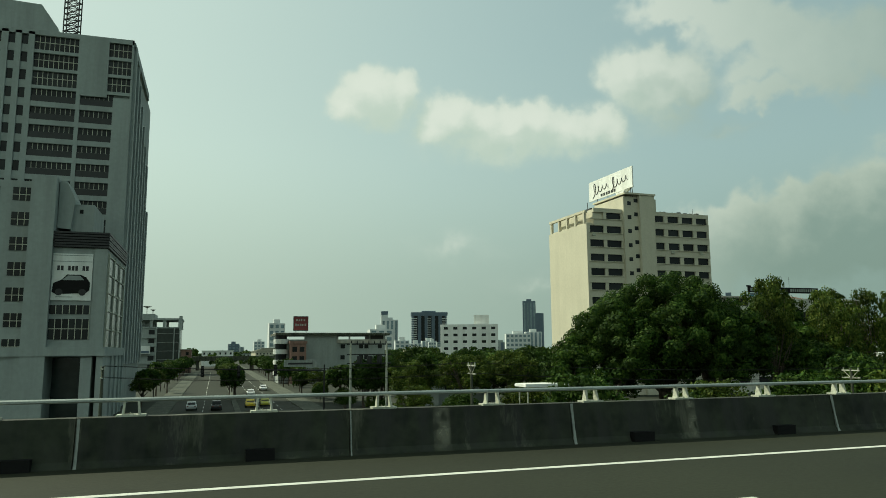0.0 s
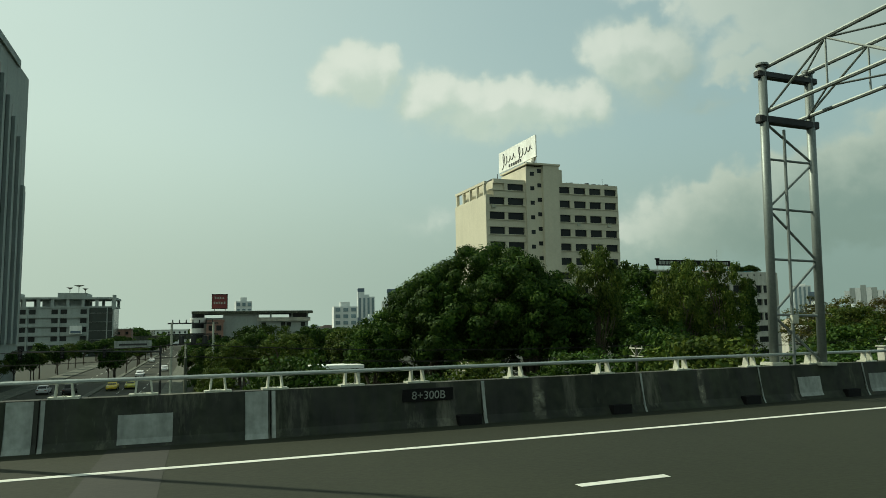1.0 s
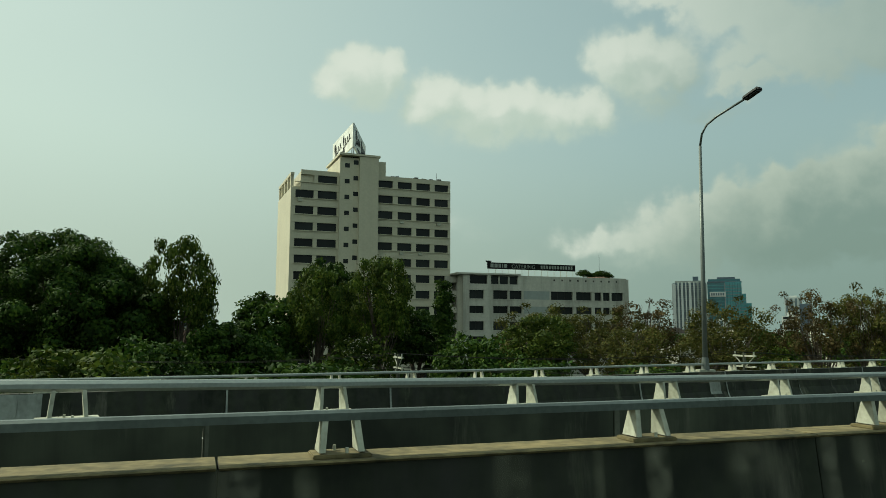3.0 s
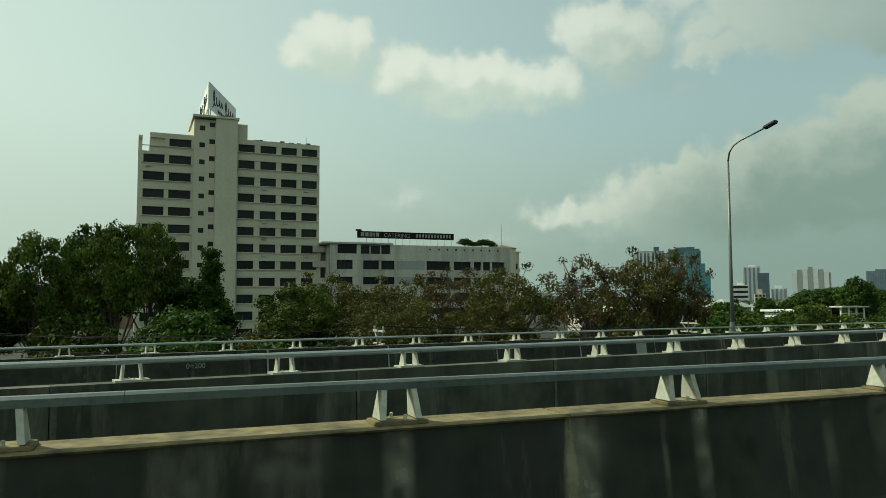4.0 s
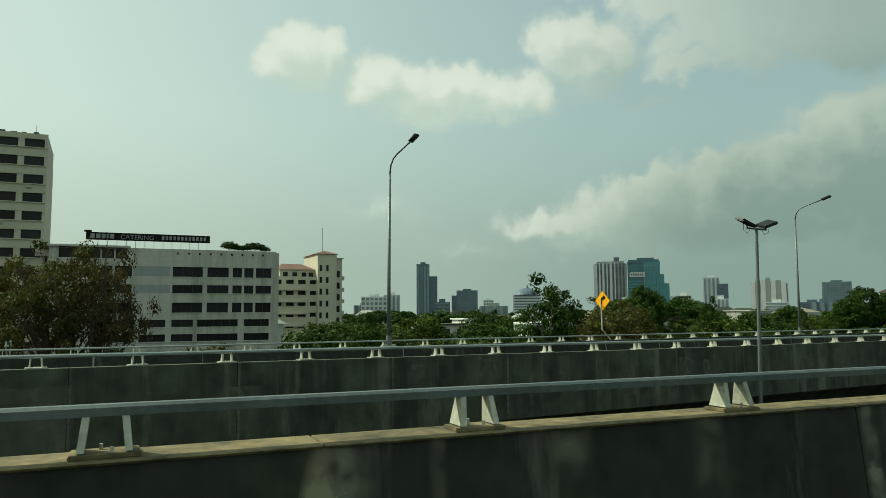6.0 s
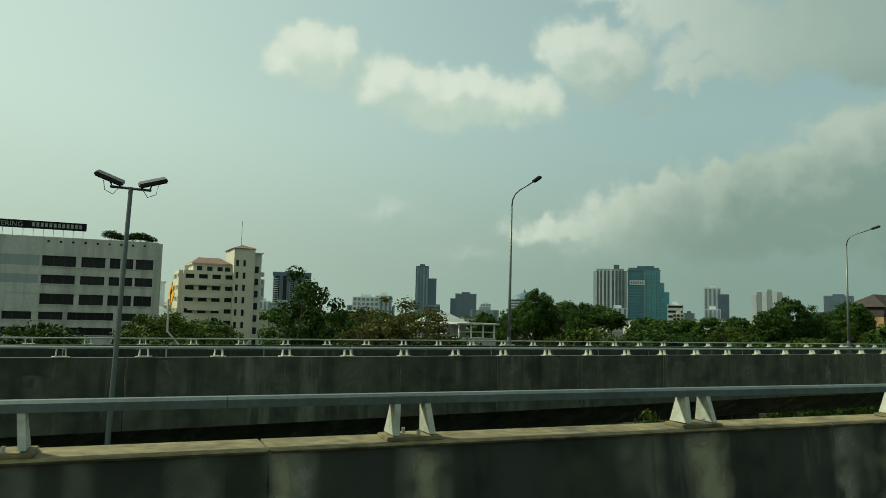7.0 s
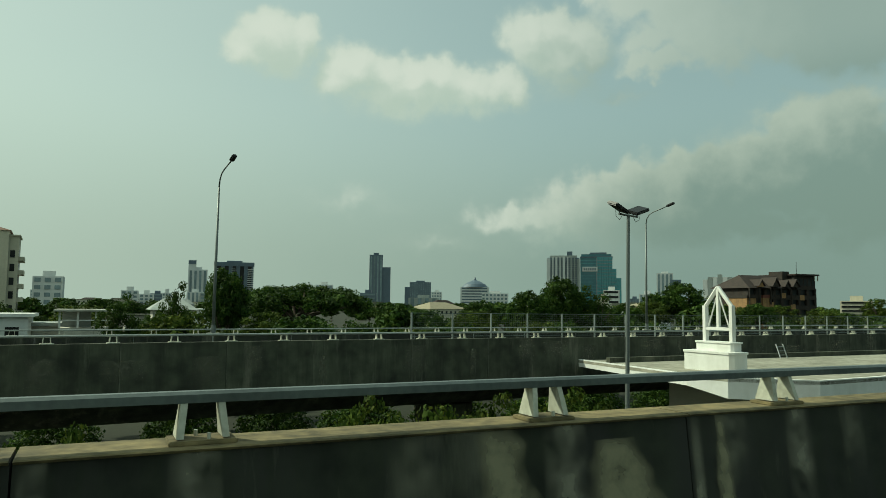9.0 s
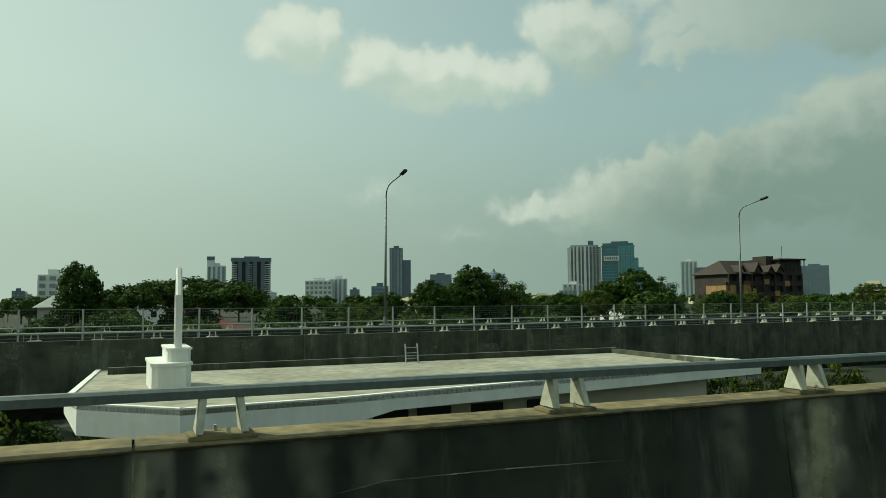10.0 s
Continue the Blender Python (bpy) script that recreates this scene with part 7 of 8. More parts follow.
russet = tree_proto("russet_tree", "bare-branched tree with russet leaf tufts", 29, 4.2, 4.2, 54, 6200, 0.14, LEAF_RED, 0.12, 0.35, 0.75, 0.45, 48)
rain = tree_proto("rain_tree", "wide flat-topped dark green rain tree", 31, 7.6, 2.6, 110, 16000, 0.28, LEAF_DARK, 0.35, 0.6, 1.1, 0.88, 14)
cyp = tree_proto("cypress", "narrow dark green columnar tree", 41, 0.75, 4.7, 46, 3600, 0.2, LEAF_DARK, 0.12, 0.35, 0.6, 0.6, 4)
bush = tree_proto("shrub", "green leafy shrub growing beside the elevated road", 37, 5.0, 4.8, 62, 4000, 0.36, LEAF_FRESH, 0.14, 0.7, 1.4, 0.7, 6, category="shrub")
brown_bush = tree_proto("shrub", "olive-brown shrub growing beside the elevated road", 39, 5.2, 4.6, 62, 4000, 0.32, LEAF_DRY, 0.12, 0.6, 1.3, 0.6, 12, category="shrub")
dark_bush = tree_proto("shrub", "dark green shrub growing beside the elevated road", 43, 5.0, 4.8, 62, 4000, 0.36, LEAF_DARK, 0.14, 0.7, 1.4, 0.7, 6, category="shrub")
scrub = tree_proto("scrub", "low green scrub below the elevated road", 53, 5.0, 4.8, 90, 4600, 0.30, LEAF_FRESH, 0.1, 0.45, 1.0, 0.7, 6, category="shrub")
far_tree = tree_proto("far_tree", "dark green tree among distant houses", 47, 4.4, 4.4, 40, 1700, 0.75, LEAF_DARK, 0.25, 0.8, 1.6, 0.75, 5)
plant(cyp, 88.9, 77.0, 7.4, 1.1)
plant(rain, 223.2, 117.5, 4.9, 1.3)
plant(dark, 38.0, 74.0, 2.6, 1.0, turn=30)
# the trees that can be told apart, from the first stretch to the last
for proto, x, y, top, width, turn in [
    (airy, 61.5, 68.8, 10.0, 0.55, 0), (dark, 77.6, 86.0, 10.2, 0.85, 40), (airy, 83.0, 82.3, 10.2, 0.6, 0), (airy, 80.4, 72.5, 9.2, 0.6, 120), (airy, 74.2, 72.4, 8.0, 0.66, 220)]:
    plant(proto, x, y, top, width, turn=turn)
for proto, x, y, top, width, turn in [
    (dark, 70.0, 76.0, 5.5, 1.1, 80), (dark, 65.0, 66.0, 2.6, 1.1, 20), (dark, 88.0, 84.0, 4.6, 1.1, 10), (dry, 100.0, 76.0, 5.0, 1.1, 30), (dry, 108.0, 79.0, 4.8, 1.1, 80),
    (russet, 114.0, 76.0, 5.6, 1.1, 130), (dry, 116.0, 64.0, 5.6, 1.0, 200), (russet, 120.0, 56.0, 5.8, 0.9, 10), (dry, 123.6, 54.0, 6.5, 0.8, 60), (russet, 126.2, 52.0, 5.9, 0.62, 160)]:
    plant(proto, x, y, top, width, turn=turn)
for proto, x, y, top, width, turn in [
    (airy, 96.0, 68.0, 3.4, 1.2, 50), (dry, 104.0, 64.0, 3.0, 1.2, 10), (dry, 112.0, 62.0, 2.2, 1.2, 70),
    (ragged_tree, 161.8, 56.0, 5.2, 0.85, 0), (dry, 168.5, 58.0, 1.6, 0.9, 50), (dry, 171.2, 60.0, 3.2, 1.25, 10), (brown_bush, 170.0, 57.0, 1.4, 0.8, 80), (airy, 152.0, 62.0, 1.4, 1.1, 10)]:
    plant(proto, x, y, top, width, turn=turn)
for proto, x, y, top, width, turn in [
    (dark, 209.6, 102.5, 6.4, 0.72, 90), (dark, 214.0, 130.0, 2.6, 0.9, 60), (dark, 265.0, 102.0, 6.7, 0.95, 10), (ragged_tree, 270.0, 101.0, 5.4, 1.1, 70), (dark, 257.0, 100.0, 4.2, 1.0, 120),
    (dark, 320.7, 131.8, 7.9, 1.15, 20), (ragged_tree, 335.0, 140.0, 6.4, 1.2, 90), (dark, 314.0, 134.0, 5.2, 1.1, 140), (airy, 300.0, 120.0, 3.0, 1.3, 50), (airy, 430.0, 155.0, 5.4, 1.1, 80), (dark, 455.0, 160.0, 6.6, 1.1, 130)]:
    plant(proto, x, y, top, width, turn=turn)
for x, y, top, width in ((201.0, 78.0, 3.8, 0.42), (196.0, 85.0, 2.6, 0.6)):
    plant(ragged_tree, x, y, top, width * 1.3, turn=x)
for proto, x, y, top, width, turn in [
    (dark, 200.0, 96.0, 0.0, 1.1, 10), (airy, 214.0, 98.0, 0.6, 1.3, 60), (dark, 236.0, 104.0, 1.8, 1.2, 130), (airy, 246.0, 98.0, 1.0, 1.3, 90), (dark, 254.0, 112.0, 2.6, 1.2, 200), (airy, 278.0, 110.0, 1.6, 1.3, 20),
    (dark, 292.0, 118.0, 2.4, 1.3, 70), (dark, 346.0, 132.0, 3.0, 1.3, 110), (airy, 362.0, 138.0, 2.6, 1.3, 150), (dark, 300.0, 150.0, 3.4, 1.3, 30), (dark, 185.0, 112.0, 0.4, 1.2, 170), (dark, 176.0, 118.0, 0.8, 1.2, 40)]:
    plant(proto, x, y, top, width, turn=turn)
for k in range(8):
    x = 144.8 + 1.0 * k
    plant(dark_bush, x, 144.2 + 0.4 * (k % 2), 15.3 + 0.4 * math.sin(x * 5.0), 1.5, base=13.3, turn=x * 7)
# belts of lesser trees and scrub behind the exit road
_r = random.Random(12)
for k in range(44):
    x = -6 + 7.6 * k + _r.uniform(-2.5, 2.5)
    green = bush if x < 88 or x > 150 else brown_bush
    if x < 27 or 128 < x < 146:
        continue
    plant(dark_bush if 62 < x < 88 else _r.choice((green, green, dark_bush)), x, LEFT(x) + _r.uniform(14, 30), _r.uniform(-3.0, -0.3) + (1.6 if 46 < x < 90 else 0.2 if x < 145 else 0), _r.uniform(0.9, 1.35), turn=_r.uniform(0, 360))
for k in range(44):
    x = -6 + 8.2 * k + _r.uniform(-2.5, 2.5)
    if x < 24:
        continue
    plant(_r.choice((bush, dark_bush, dark_bush) if x < 90 or x > 150 else (brown_bush, brown_bush, dark_bush)), x, LEFT(x) + _r.uniform(32, 48), _r.uniform(-2.0, 1.0) + (1.5 if 46 < x < 90 else 0.0), _r.uniform(0.9, 1.3), turn=_r.uniform(0, 360))
for k in range(30):
    x = 150 + 11 * k + _r.uniform(-4, 4)
    plant(_r.choice((dark_bush, far_tree, bush)), x, 95 + 0.12 * (x - 150) + _r.uniform(-12, 25), _r.uniform(-1.2, 2.6), _r.uniform(1.0, 1.5), turn=_r.uniform(0, 360))
for k in range(90):
    x, y = _r.uniform(15, 620), _r.uniform(170, 420)
    if 70 < x < 195 and y < 215:
        continue
    plant(far_tree, x, y, _r.uniform(-2.0, 2.2) + y * 0.004, _r.uniform(1.0, 1.7), turn=_r.uniform(0, 360))
for k in range(26):
    y = 80 + 13 * k + _r.uniform(-4, 4)
    plant(far_tree, _r.choice((-13, -12, 4.1, 19, 22)) + _r.uniform(-1, 1), max(y, 165), _r.uniform(-3.4, -1.6) + y * 0.006, _r.uniform(0.6, 0.9), turn=_r.uniform(0, 360))
for k in range(10):
    plant(far_tree, _r.uniform(20, 44), _r.uniform(95, 190), _r.uniform(-2.0, 1.2), _r.uniform(1.0, 1.4), turn=_r.uniform(0, 360))
# a thicket between the street and the large fig tree
for proto, x, y, top, width, turn in [
    (airy, 24.5, 92.0, 0.4, 1.1, 10), (dark, 27.5, 98.0, 2.1, 1.1, 60), (airy, 31.0, 90.0, 1.2, 1.2, 120), (dark, 35.0, 100.0, 2.2, 1.1, 200), (airy, 39.5, 94.0, 1.7, 1.2, 250), (dark, 44.0, 98.0, 2.4, 1.1, 310),
    (airy, 22.8, 84.0, -2.4, 1.2, 90), (dark_bush, 28.0, 82.0, -3.0, 1.1, 30), (bush, 37.0, 84.0, -2.2, 1.2, 70), (bush, 41.0, 82.0, -1.8, 1.2, 150), (dark, 24.0, 108.0, 1.0, 1.2, 20), (airy, 30.5, 110.0, 2.4, 1.2, 140)]:
    plant(proto, x, y, top, width, turn=turn)
for k in range(12):
    plant(dark_bush if k % 3 else bush, 20.5 + 1.1 * (k % 4), 88.0 + 7.5 * k, -5.6 + 0.25 * (k % 5), 1.1, turn=k * 50)
# trees that line the street
for k in range(46):
    side = k % 4
    x = (-13.5, 4.1, 21.5, 30.0)[side] + _r.uniform(-1.0, 1.0) + (_r.uniform(0, 26) if side == 3 else 0)
    y = (150 if side != 3 else 112) + 6.6 * k * (0.42 if side == 3 else 1.0) + _r.uniform(-5, 5) + (40 if side == 1 else 0)
    plant(_r.choice((dark, airy)) if y < 260 else far_tree, x, y, _r.uniform(-3.6, -1.4) + (y - 150) * 0.008 + (1.4 if side == 3 else 0), _r.uniform(1.0, 1.35), turn=_r.uniform(0, 360))
# scrub in the gap between the two roads
for k in range(30):
    x = 166 + 2.9 * k
    if 211 < x < 239 or 177 < x < 190:
        continue
    plant(scrub, x + _r.uniform(-1, 1), _r.uniform(20.5, 24.0) + (4 if x > 236 else 0), _r.uniform(-2.5, -1.4), _r.uniform(0.5, 0.8), turn=_r.uniform(0, 360))
for k in range(20):
    x = 160 + 4.4 * k
    if 209 < x < 240 or 176 < x < 192:
        continue
    plant(_r.choice((dark_bush, scrub)), x + _r.uniform(-1, 1), _r.uniform(17.0, 20.0), _r.uniform(-3.2, -2.1), _r.uniform(0.45, 0.7), turn=_r.uniform(0, 360))
for k in range(16):
    x = 156 + 6.0 * k
    plant(dark_bush, x + _r.uniform(-1, 1), LEFT(x) + _r.uniform(3.5, 6.0), _r.uniform(-4.6, -3.6), _r.uniform(1.0, 1.4), turn=_r.uniform(0, 360))
for x, y, top in ((203.0, 25.0, -1.7), (206.0, 24.5, -2.0), (208.5, 26.2, -1.8), (211.0, 25.4, -1.7), (205.0, 21.0, -2.1), (210.2, 22.6, -1.9), (200.0, 22.0, -1.9), (212.0, 21.5, -2.4)):
    plant(scrub, x, y, top, 0.75, turn=x * 31)
for proto, m in MODELS.values():
    proto.matrix_basis = m
# far woods: one low uneven belt of crowns
_rng = np.random.default_rng(5)
_cl = []
for k in range(900):
    x, y = _rng.uniform(-500, 2200), _rng.uniform(420, 1500)
    _cl.append((x, y, GROUND + _rng.uniform(3, 8.5), _rng.uniform(4, 7)))
woods = new("far_woods", leaf_mesh("far_woods", 6, _cl, 60000, 3.2, LEAF_DARK))
tagged(woods, "distant belt of dark green tree crowns across the city", "trees", kind="stuff")

# ---- the street below, with its traffic standing ----
street = thing("street", "grey city street with trees on both sides", "road", kind="structure")
part("carriageway", boxes((-7.0, 15.0, 40, 620, GROUND - 0.1, GROUND + 0.03)), ASPHALT, street)
for x0, x1 in ((-11.0, -7.0), (15.0, 19.0)):
    part("pavement", boxes((x0, x1, 40, 620, GROUND - 0.1, GROUND + 0.17)), GIRDER, street)
part("median", boxes((3.6, 4.6, 40, 620, GROUND - 0.1, GROUND + 0.2)), GIRDER, street)
for k in range(40):
    for x in (-1.7, 8.1, 11.6):
        part("lane_dash", boxes((x, x + 0.14, 60 + 9 * k, 64 + 9 * k, GROUND + 0.03, GROUND + 0.036)), LINE, street)


def car(x, y, colour, name_, label, turn, pickup=False):
    ob = thing(name_, label, "car", pose(x, y, GROUND + 0.03, 0, 0, turn), group="cars in the street")
    mat = material("car_" + colour[0], colour[1], tuple(c * 0.8 for c in colour[1]), 0.3, scale=2.0, fine=3.0, vary=0.2, bump=0.0, spec=0.6)
    bm = add_prism(bmesh.new(), [(-2.15, 0.3), (2.1, 0.3), (2.2, 0.62), (2.05, 0.82), (1.0, 0.92), (-2.05, 0.95), (-2.2, 0.7)], -0.85, 0.85)
    bmesh.ops.bevel(bm, geom=bm.edges[:], offset=0.06, segments=2, affect="EDGES")
    part("body", bm, mat, ob)
    roof = [(-1.75, 0.93), (-1.3, 1.42), (0.25, 1.46), (1.0, 0.93)] if not pickup else [(-0.6, 0.93), (-0.5, 1.6), (0.7, 1.62), (1.2, 0.93)]
    bm = add_prism(bmesh.new(), roof, -0.72, 0.72)
    part("cabin", bm, mat, ob)
    part("glass", add_prism(bmesh.new(), [(p[0] * 0.93 - 0.02, min(max(p[1], 1.0), 1.38 if not pickup else 1.52)) for p in roof], -0.735, 0.735), GLASS, ob)
    part("windscreen", add_prism(bmesh.new(), [(p[0] * 1.015, min(max(p[1], 0.99), 1.39 if not pickup else 1.53)) for p in roof], -0.62, 0.62), GLASS, ob)
    for sx in (-1.35, 1.35):
        for sy in (-0.82, 0.82):
            wheel = part("wheel", tube([(sx, sy - 0.1, 0.31), (sx, sy + 0.1, 0.31)], 0.31, 14), BLACK, ob)
            part("rim", tube([(sx, sy - 0.11, 0.31), (sx, sy + 0.11, 0.31)], 0.17, 10), GALV, wheel)
    for sy in (-0.6, 0.6):
        part("headlight", boxes((2.12, 2.2, sy - 0.16, sy + 0.16, 0.6, 0.74)), PALE, ob)
        part("tail_light", boxes((-2.21, -2.14, sy - 0.14, sy + 0.14, 0.65, 0.8)), TILE_RED, ob)
    return ob


car(-3.6, 138, ("silver", (0.45, 0.46, 0.46)), "car", "silver car in the street lane", 90)
car(0.6, 136, ("black", (0.02, 0.02, 0.022)), "pickup", "black pickup in the street lane", 90, True)
car(6.6, 141, ("yellow", (0.62, 0.45, 0.03)), "taxi", "yellow taxi in the street lane", -90)
car(9.4, 143, ("green_yellow", (0.50, 0.48, 0.06)), "taxi", "yellow-green taxi beside another taxi", -90)
car(12.6, 200, ("white", (0.75, 0.75, 0.74)), "car", "white car further down the street", -90)
car(8.4, 178, ("white", (0.75, 0.75, 0.74)), "car", "white car following a taxi", -90)
car(6.2, 260, ("white", (0.75, 0.75, 0.74)), "car", "white car far down the street", -90)
overpass = thing("overpass", "grey concrete overpass crossing far down the street", "bridge", pose(0, 430, 0))
part("deck", boxes((-45, 90, -3, 3, -3.0, -0.6)), GIRDER, overpass)
for x in (-30, -9, 20, 45):
    part("pier", boxes((x - 0.8, x + 0.8, -1.2, 1.2, GROUND, -3.0)), GIRDER, overpass)

beam = thing("signal_gantry", "dark steel beam with hanging traffic signals over the street", "traffic lights", pose(0, 110, GROUND))
part("post", tube([(15.8, 0, 0), (15.8, 0, 8.2)], [0.16, 0.11], 10), DARK, beam)
part("boom", tube([(15.8, 0, 7.3), (4.0, 0, 7.6), (-2.6, 0, 7.75)], [0.13, 0.1, 0.07], 8), DARK, beam)
for x in (-1.6, 3.4, 8.6):
    box_ = part("signal_head", soft_box(x - 0.22, x + 0.22, -0.2, 0.1, 6.6, 8.2, 0.04), BLACK, beam, "black signal housing")
    for z in (6.9, 7.4, 7.9):
        part("visor", tube([(x, -0.2, z), (x, -0.42, z - 0.02)], 0.16, 10), DARK, box_)
part("street_board", boxes((9.8, 14.6, -0.2, -0.1, 7.9, 8.9)), PATCH, beam, "pale street board with unreadable writing")
part("board_bar", boxes((10.4, 14.0, -0.24, -0.2, 8.25, 8.5)), DARK, beam)
frame_h = thing("power_frame", "grey concrete pole frame carrying power equipment", "utility pole", pose(17.6, 98, GROUND))
for x in (0.0, 5.0):
    part("pole", tube([(x, 0, 0), (x, 0, 11.2)], [0.2, 0.14], 8), PALE, frame_h)
for z in (8.4, 9.6, 11.0):
    part("cross_arm", boxes((-0.5, 5.6, -0.09, 0.09, z, z + 0.16)), DARK, frame_h)
for k in range(7):
    part("insulator", tube([(0.1 + 0.8 * k, 0, 11.16), (0.1 + 0.8 * k, 0, 11.55)], [0.1, 0.06], 6), DARK, frame_h)
for x in (1.2, 2.6, 4.0):
    part("transformer", tube([(x, 0, 8.56), (x, 0, 9.5)], 0.34, 10), DARK, frame_h)

# ---- houses between the trees ----


def house(x, y, w, d, eave, ridge, wall, roof, label, turn=0.0, flat=False):
    ob = thing("house", label, "house", local(x, y, turn), group="low houses")
    h = eave - GROUND
    part("wall", boxes((-w / 2, w / 2, -d / 2, d / 2, 0, h)), wall, ob)
    if flat:
        part("roof", boxes((-w / 2 - 0.5, w / 2 + 0.5, -d / 2 - 0.5, d / 2 + 0.5, h, h + 0.35)), roof, ob)
    else:
        bm = bmesh.new()
        a = [bm.verts.new(p) for p in ((-w / 2 - 0.7, -d / 2 - 0.7, h), (w / 2 + 0.7, -d / 2 - 0.7, h), (w / 2 + 0.7, d / 2 + 0.7, h), (-w / 2 - 0.7, d / 2 + 0.7, h))]
        t = [bm.verts.new((-w * 0.22, 0, ridge - GROUND)), bm.verts.new((w * 0.22, 0, ridge - GROUND))]
        bm.faces.new(a[::-1]), bm.faces.new((a[0], a[1], t[1], t[0])), bm.faces.new((a[2], a[3], t[0], t[1])), bm.faces.new((a[1], a[2], t[1])), bm.faces.new((a[3], a[0], t[0]))
        part("roof", bm, roof, ob)
    n = max(2, int(w / 3.2))
    for k in range(n):
        for z in ([h - 2.6] if h < 5 else [h - 2.6, h - 5.8]):
            cx = -w / 2 + w * (k + 0.5) / n
            win = part("window", boxes((cx - 0.65, cx + 0.65, -d / 2 - 0.05, -d / 2 + 0.05, z, z + 1.5)), GLASS, ob)
            part("sill", boxes((cx - 0.75, cx + 0.75, -d / 2 - 0.14, -d / 2, z - 0.12, z)), wall, win)
    return ob


house(352, 336, 26, 16, -0.2, 3.2, HOTEL, SHEET, "large cream house with a hipped pale roof", 20)
house(230, 155, 13, 9, -4.6, -2.2, OFFICE, TILE_RED, "low house with a red tiled roof", 20)
house(221, 192, 12, 9, -0.2, 1.0, WHITE, WHITE, "white flat-roofed house among trees", 0, True)
house(207, 190, 14, 9, -1.6, 0.0, OFFICE, GIRDER, "grey flat-roofed house among trees", 0, True)
house(152, 163, 12, 10, -0.4, 2.3, WHITE, GREYB, "white house with a grey gabled roof", 0)
house(184.1, 94, 6.0, 7, -0.1, 0.3, FAR_WHITE, WHITE, "small white flat-roofed block behind the exit road", 0, True)
house(189.0, 98, 4.6, 6, -1.2, -0.8, OFFICE, GREYB, "low grey annex with a flat roof", 0, True)
house(205.5, 133, 6.5, 8, 0.4, 2.3, OFFICE, GREYB, "pale house with a grey hipped roof", 0)
pavilion = thing("pavilion", "open pavilion with a thin pale flat roof", "pavilion", local(192.8, 92.0, 0.0))
part("base", boxes((-2.8, 2.8, -2.2, 3.0, 0, -1.3 - GROUND)), OFFICE, pavilion, "grey rendered storey below")
part("roof", soft_box(-3.3, 3.1, -2.8, 3.4, 0.5 - GROUND, 0.75 - GROUND, 0.05), OFFICE, pavilion)
part("rear_wall", boxes((-2.6, 0.4, 2.4, 2.8, -1.3 - GROUND, 0.5 - GROUND)), GREYB, pavilion)
for x in (-2.7, -0.9, 0.9, 2.6):
    part("post", boxes((x - 0.1, x + 0.1, -2.1, -1.9, -1.3 - GROUND, 0.5 - GROUND)), WHITE, pavilion)
part("rail", boxes((-2.7, 2.7, -2.15, -2.05, -0.5 - GROUND, -0.4 - GROUND)), WHITE, pavilion)
house(395, 230, 22, 12, 1.2, 3.4, WHITE, SHEET, "pale house with a low hipped roof", 20)
house(440, 300, 30, 14, 2.0, 4.6, OFFICE, WHITE, "wide pale hall with a flat roof", 20, True)
house(56, 360, 30, 12, 2.0, 6.0, PINK, OFFICE, "row of faded pink shop houses", 0, True)
house(-19, 400, 15, 12, 3.0, 5.0, PINK, OFFICE, "faded pink shop house beside the street", 0, True)
house(2, 560, 22, 12, 2.6, 4.0, WHITE, WHITE, "low white office block beyond the overpass", 0, True)
house(40, 118, 10, 8, -2.4, -1.0, GREYB, GREYB, "small grey shed roof beside the trees", 0, True)
_r2 = random.Random(4)
for k in range(44):
    y = _r2.uniform(420, 1200)
    x = _r2.uniform(-0.1, 1.25) * y + 40
    if abs(x - 4) < 22:
        continue
    house(x, y, _r2.uniform(12, 30), _r2.uniform(9, 14), _r2.uniform(-2.5, 2.0) + y * 0.002, _r2.uniform(3.5, 5.0) + y * 0.002, _r2.choice((OFFICE, HOTEL, GREYB)),
          _r2.choice((OFFICE, GREYB, GIRDER, TILE_BROWN, SHEET)), _r2.choice(("pale far house among trees", "far low house with a plain roof")), _r2.uniform(-30, 20), _r2.random() < 0.5)
shelter = thing("shelter", "flat pale roof on thin posts beside the trees", "shelter", pose(33.6, 71.6, -1.9))
part("roof", soft_box(-2.6, 2.6, -1.5, 1.5, -0.35, 0.0, 0.04), WHITE, shelter)
for x in (-2.2, 2.2):
    for y in (-1.1, 1.1):
        part("leg", tube([(x, y, GROUND + 1.9), (x, y, -0.3)], 0.08, 8), PALE, shelter)

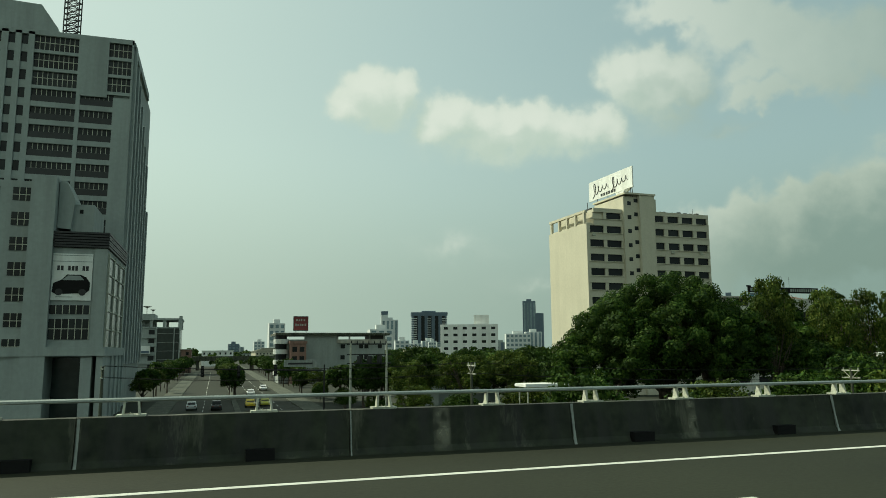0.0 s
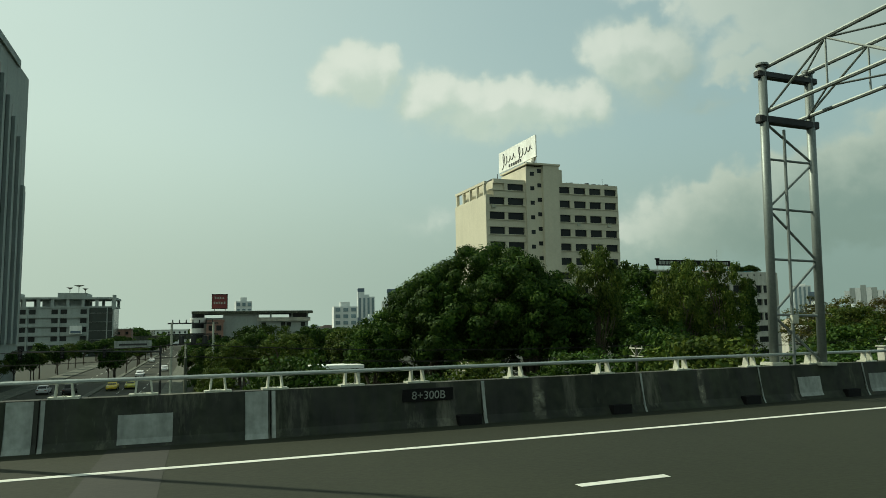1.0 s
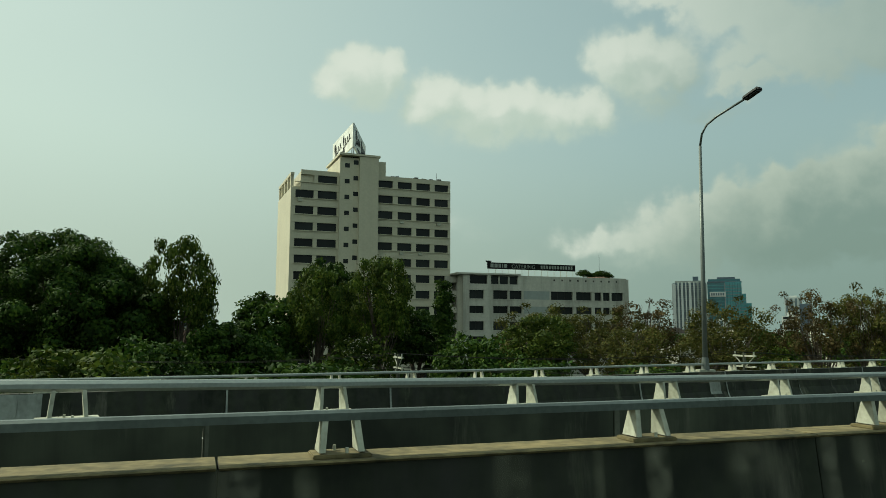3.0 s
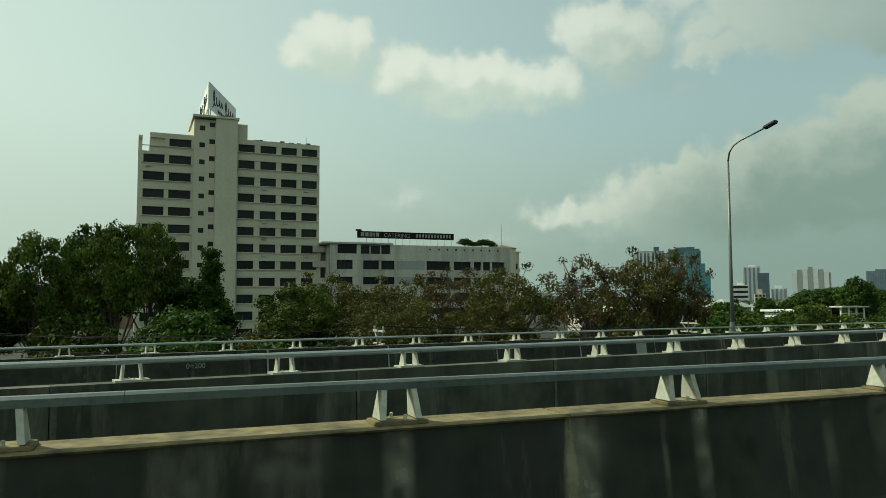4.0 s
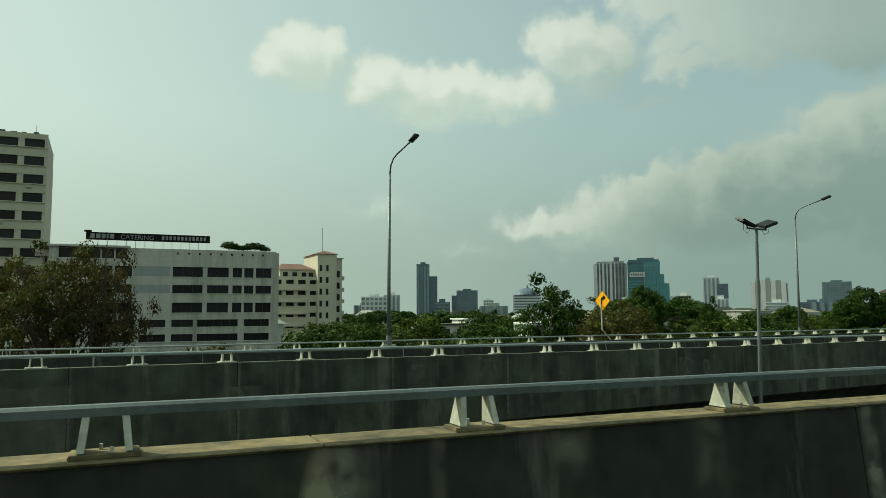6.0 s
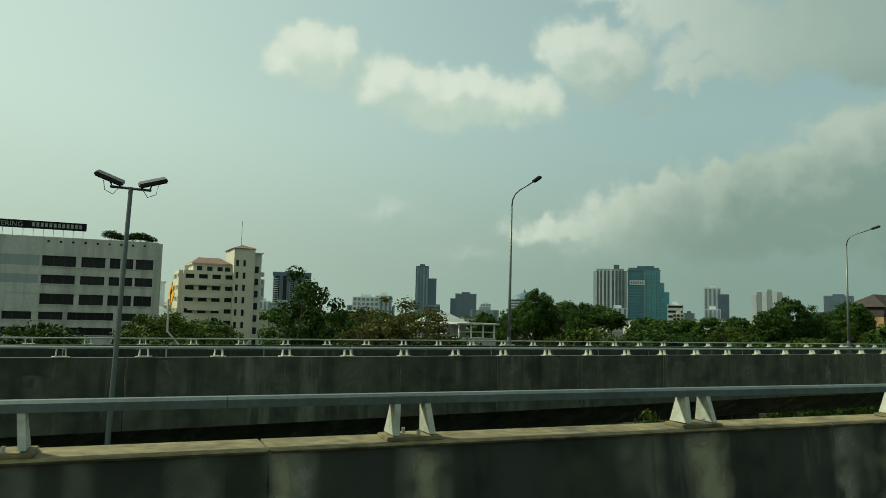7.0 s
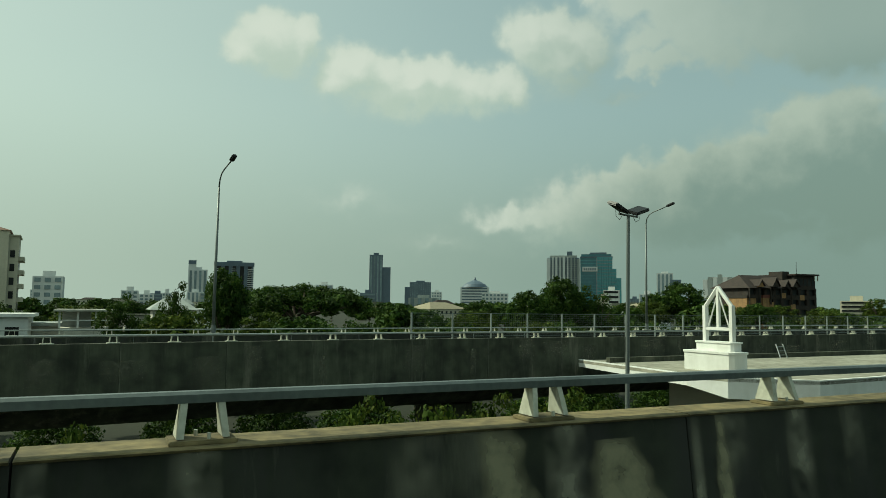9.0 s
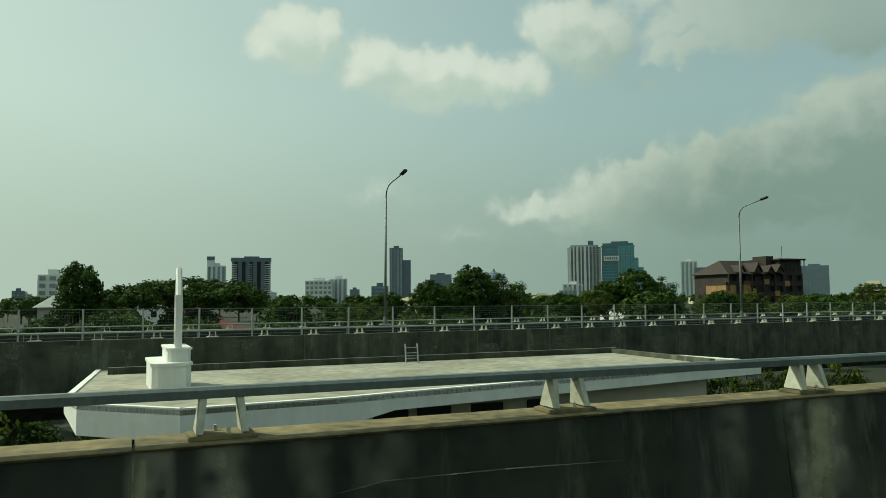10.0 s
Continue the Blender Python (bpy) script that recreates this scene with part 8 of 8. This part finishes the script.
# ---- poles and wires along the trees ----
POLES = [(-8, 60, 0.6), (20, 56, 0.6), (55, 52, -0.2), (75, 45, 0.2), (95, 37.5, 0.4), (122, 46, 0.2)]
for x, y, z in POLES:
    ob = thing("utility_pole", "grey concrete utility pole with cross arms", "utility pole", pose(x, y, GROUND), group="utility poles")
    part("pole", tube([(0, 0, 0), (0, 0, z - GROUND)], [0.16, 0.1], 8), GIRDER, ob)
    for dz in (0.25, 0.9):
        part("cross_arm", boxes((-0.06, 0.06, -0.95, 0.95, z - GROUND - dz, z - GROUND - dz + 0.1)), PALE, ob)
    for s in (-1, 1):
        part("arm_brace", tube([(0, 0, z - GROUND - 0.9), (0, s * 0.8, z - GROUND - 0.25)], 0.03, 5), PALE, ob)
        part("insulator", tube([(0, s * 0.8, z - GROUND - 0.15), (0, s * 0.8, z - GROUND + 0.05)], 0.05, 6), PALE, ob)
wires = thing("overhead_wires", "thin black sagging overhead wires", "cables")
for (x0, y0, z0), (x1, y1, z1) in zip(POLES, POLES[1:]):
    for off, dz in ((-0.8, 0.05), (0.8, 0.05), (-0.7, -0.8), (0.7, -0.8)):
        pts = [(x0 + (x1 - x0) * f, y0 + off + (y1 - y0) * f, z0 + dz + (z1 - z0) * f - 1.6 * f * (1 - f)) for f in [k / 8 for k in range(9)]]
        part("wire", tube(pts, 0.014, 4), BLACK, wires)


def palm(x, y, top):
    ob = thing("palm_tree", "slim palm with drooping dark fronds", "palm", pose(x, y, GROUND), group="palms")
    h = top - GROUND - 1.2
    part("trunk", tube([(0, 0, 0), (0.15, 0.1, h * 0.5), (0.3, 0.0, h)], [0.2, 0.15, 0.12], 8), BARK, ob)
    rng = random.Random(int(x))
    for k in range(15):
        a, up = k * 2.4, rng.uniform(0.1, 0.9)
        bm = bmesh.new()
        spine = [(0.3 + math.cos(a) * r * 2.1, math.sin(a) * r * 2.1, h + up * r * 1.7 - 1.7 * r * r) for r in [j / 9 for j in range(10)]]
        add_tube(bm, spine, 0.02, 4)
        for j, p in enumerate(spine[1:]):
            for s in (-1, 1):
                for q in (0.0, 0.12):
                    b = Vector(p) - Vector((math.cos(a), math.sin(a), 0)) * q
                    tip = b + Vector((-math.sin(a) * s * 0.42 + math.cos(a) * 0.25, math.cos(a) * s * 0.42 + math.sin(a) * 0.25, -0.3))
                    v = [bm.verts.new(b), bm.verts.new(b + Vector((math.cos(a), math.sin(a), 0)) * 0.07), bm.verts.new(tip)]
                    bm.faces.new(v)
        part("frond", bm, LEAF_DARK, ob)
    return ob


palm(160.0, 120.0, 1.0)
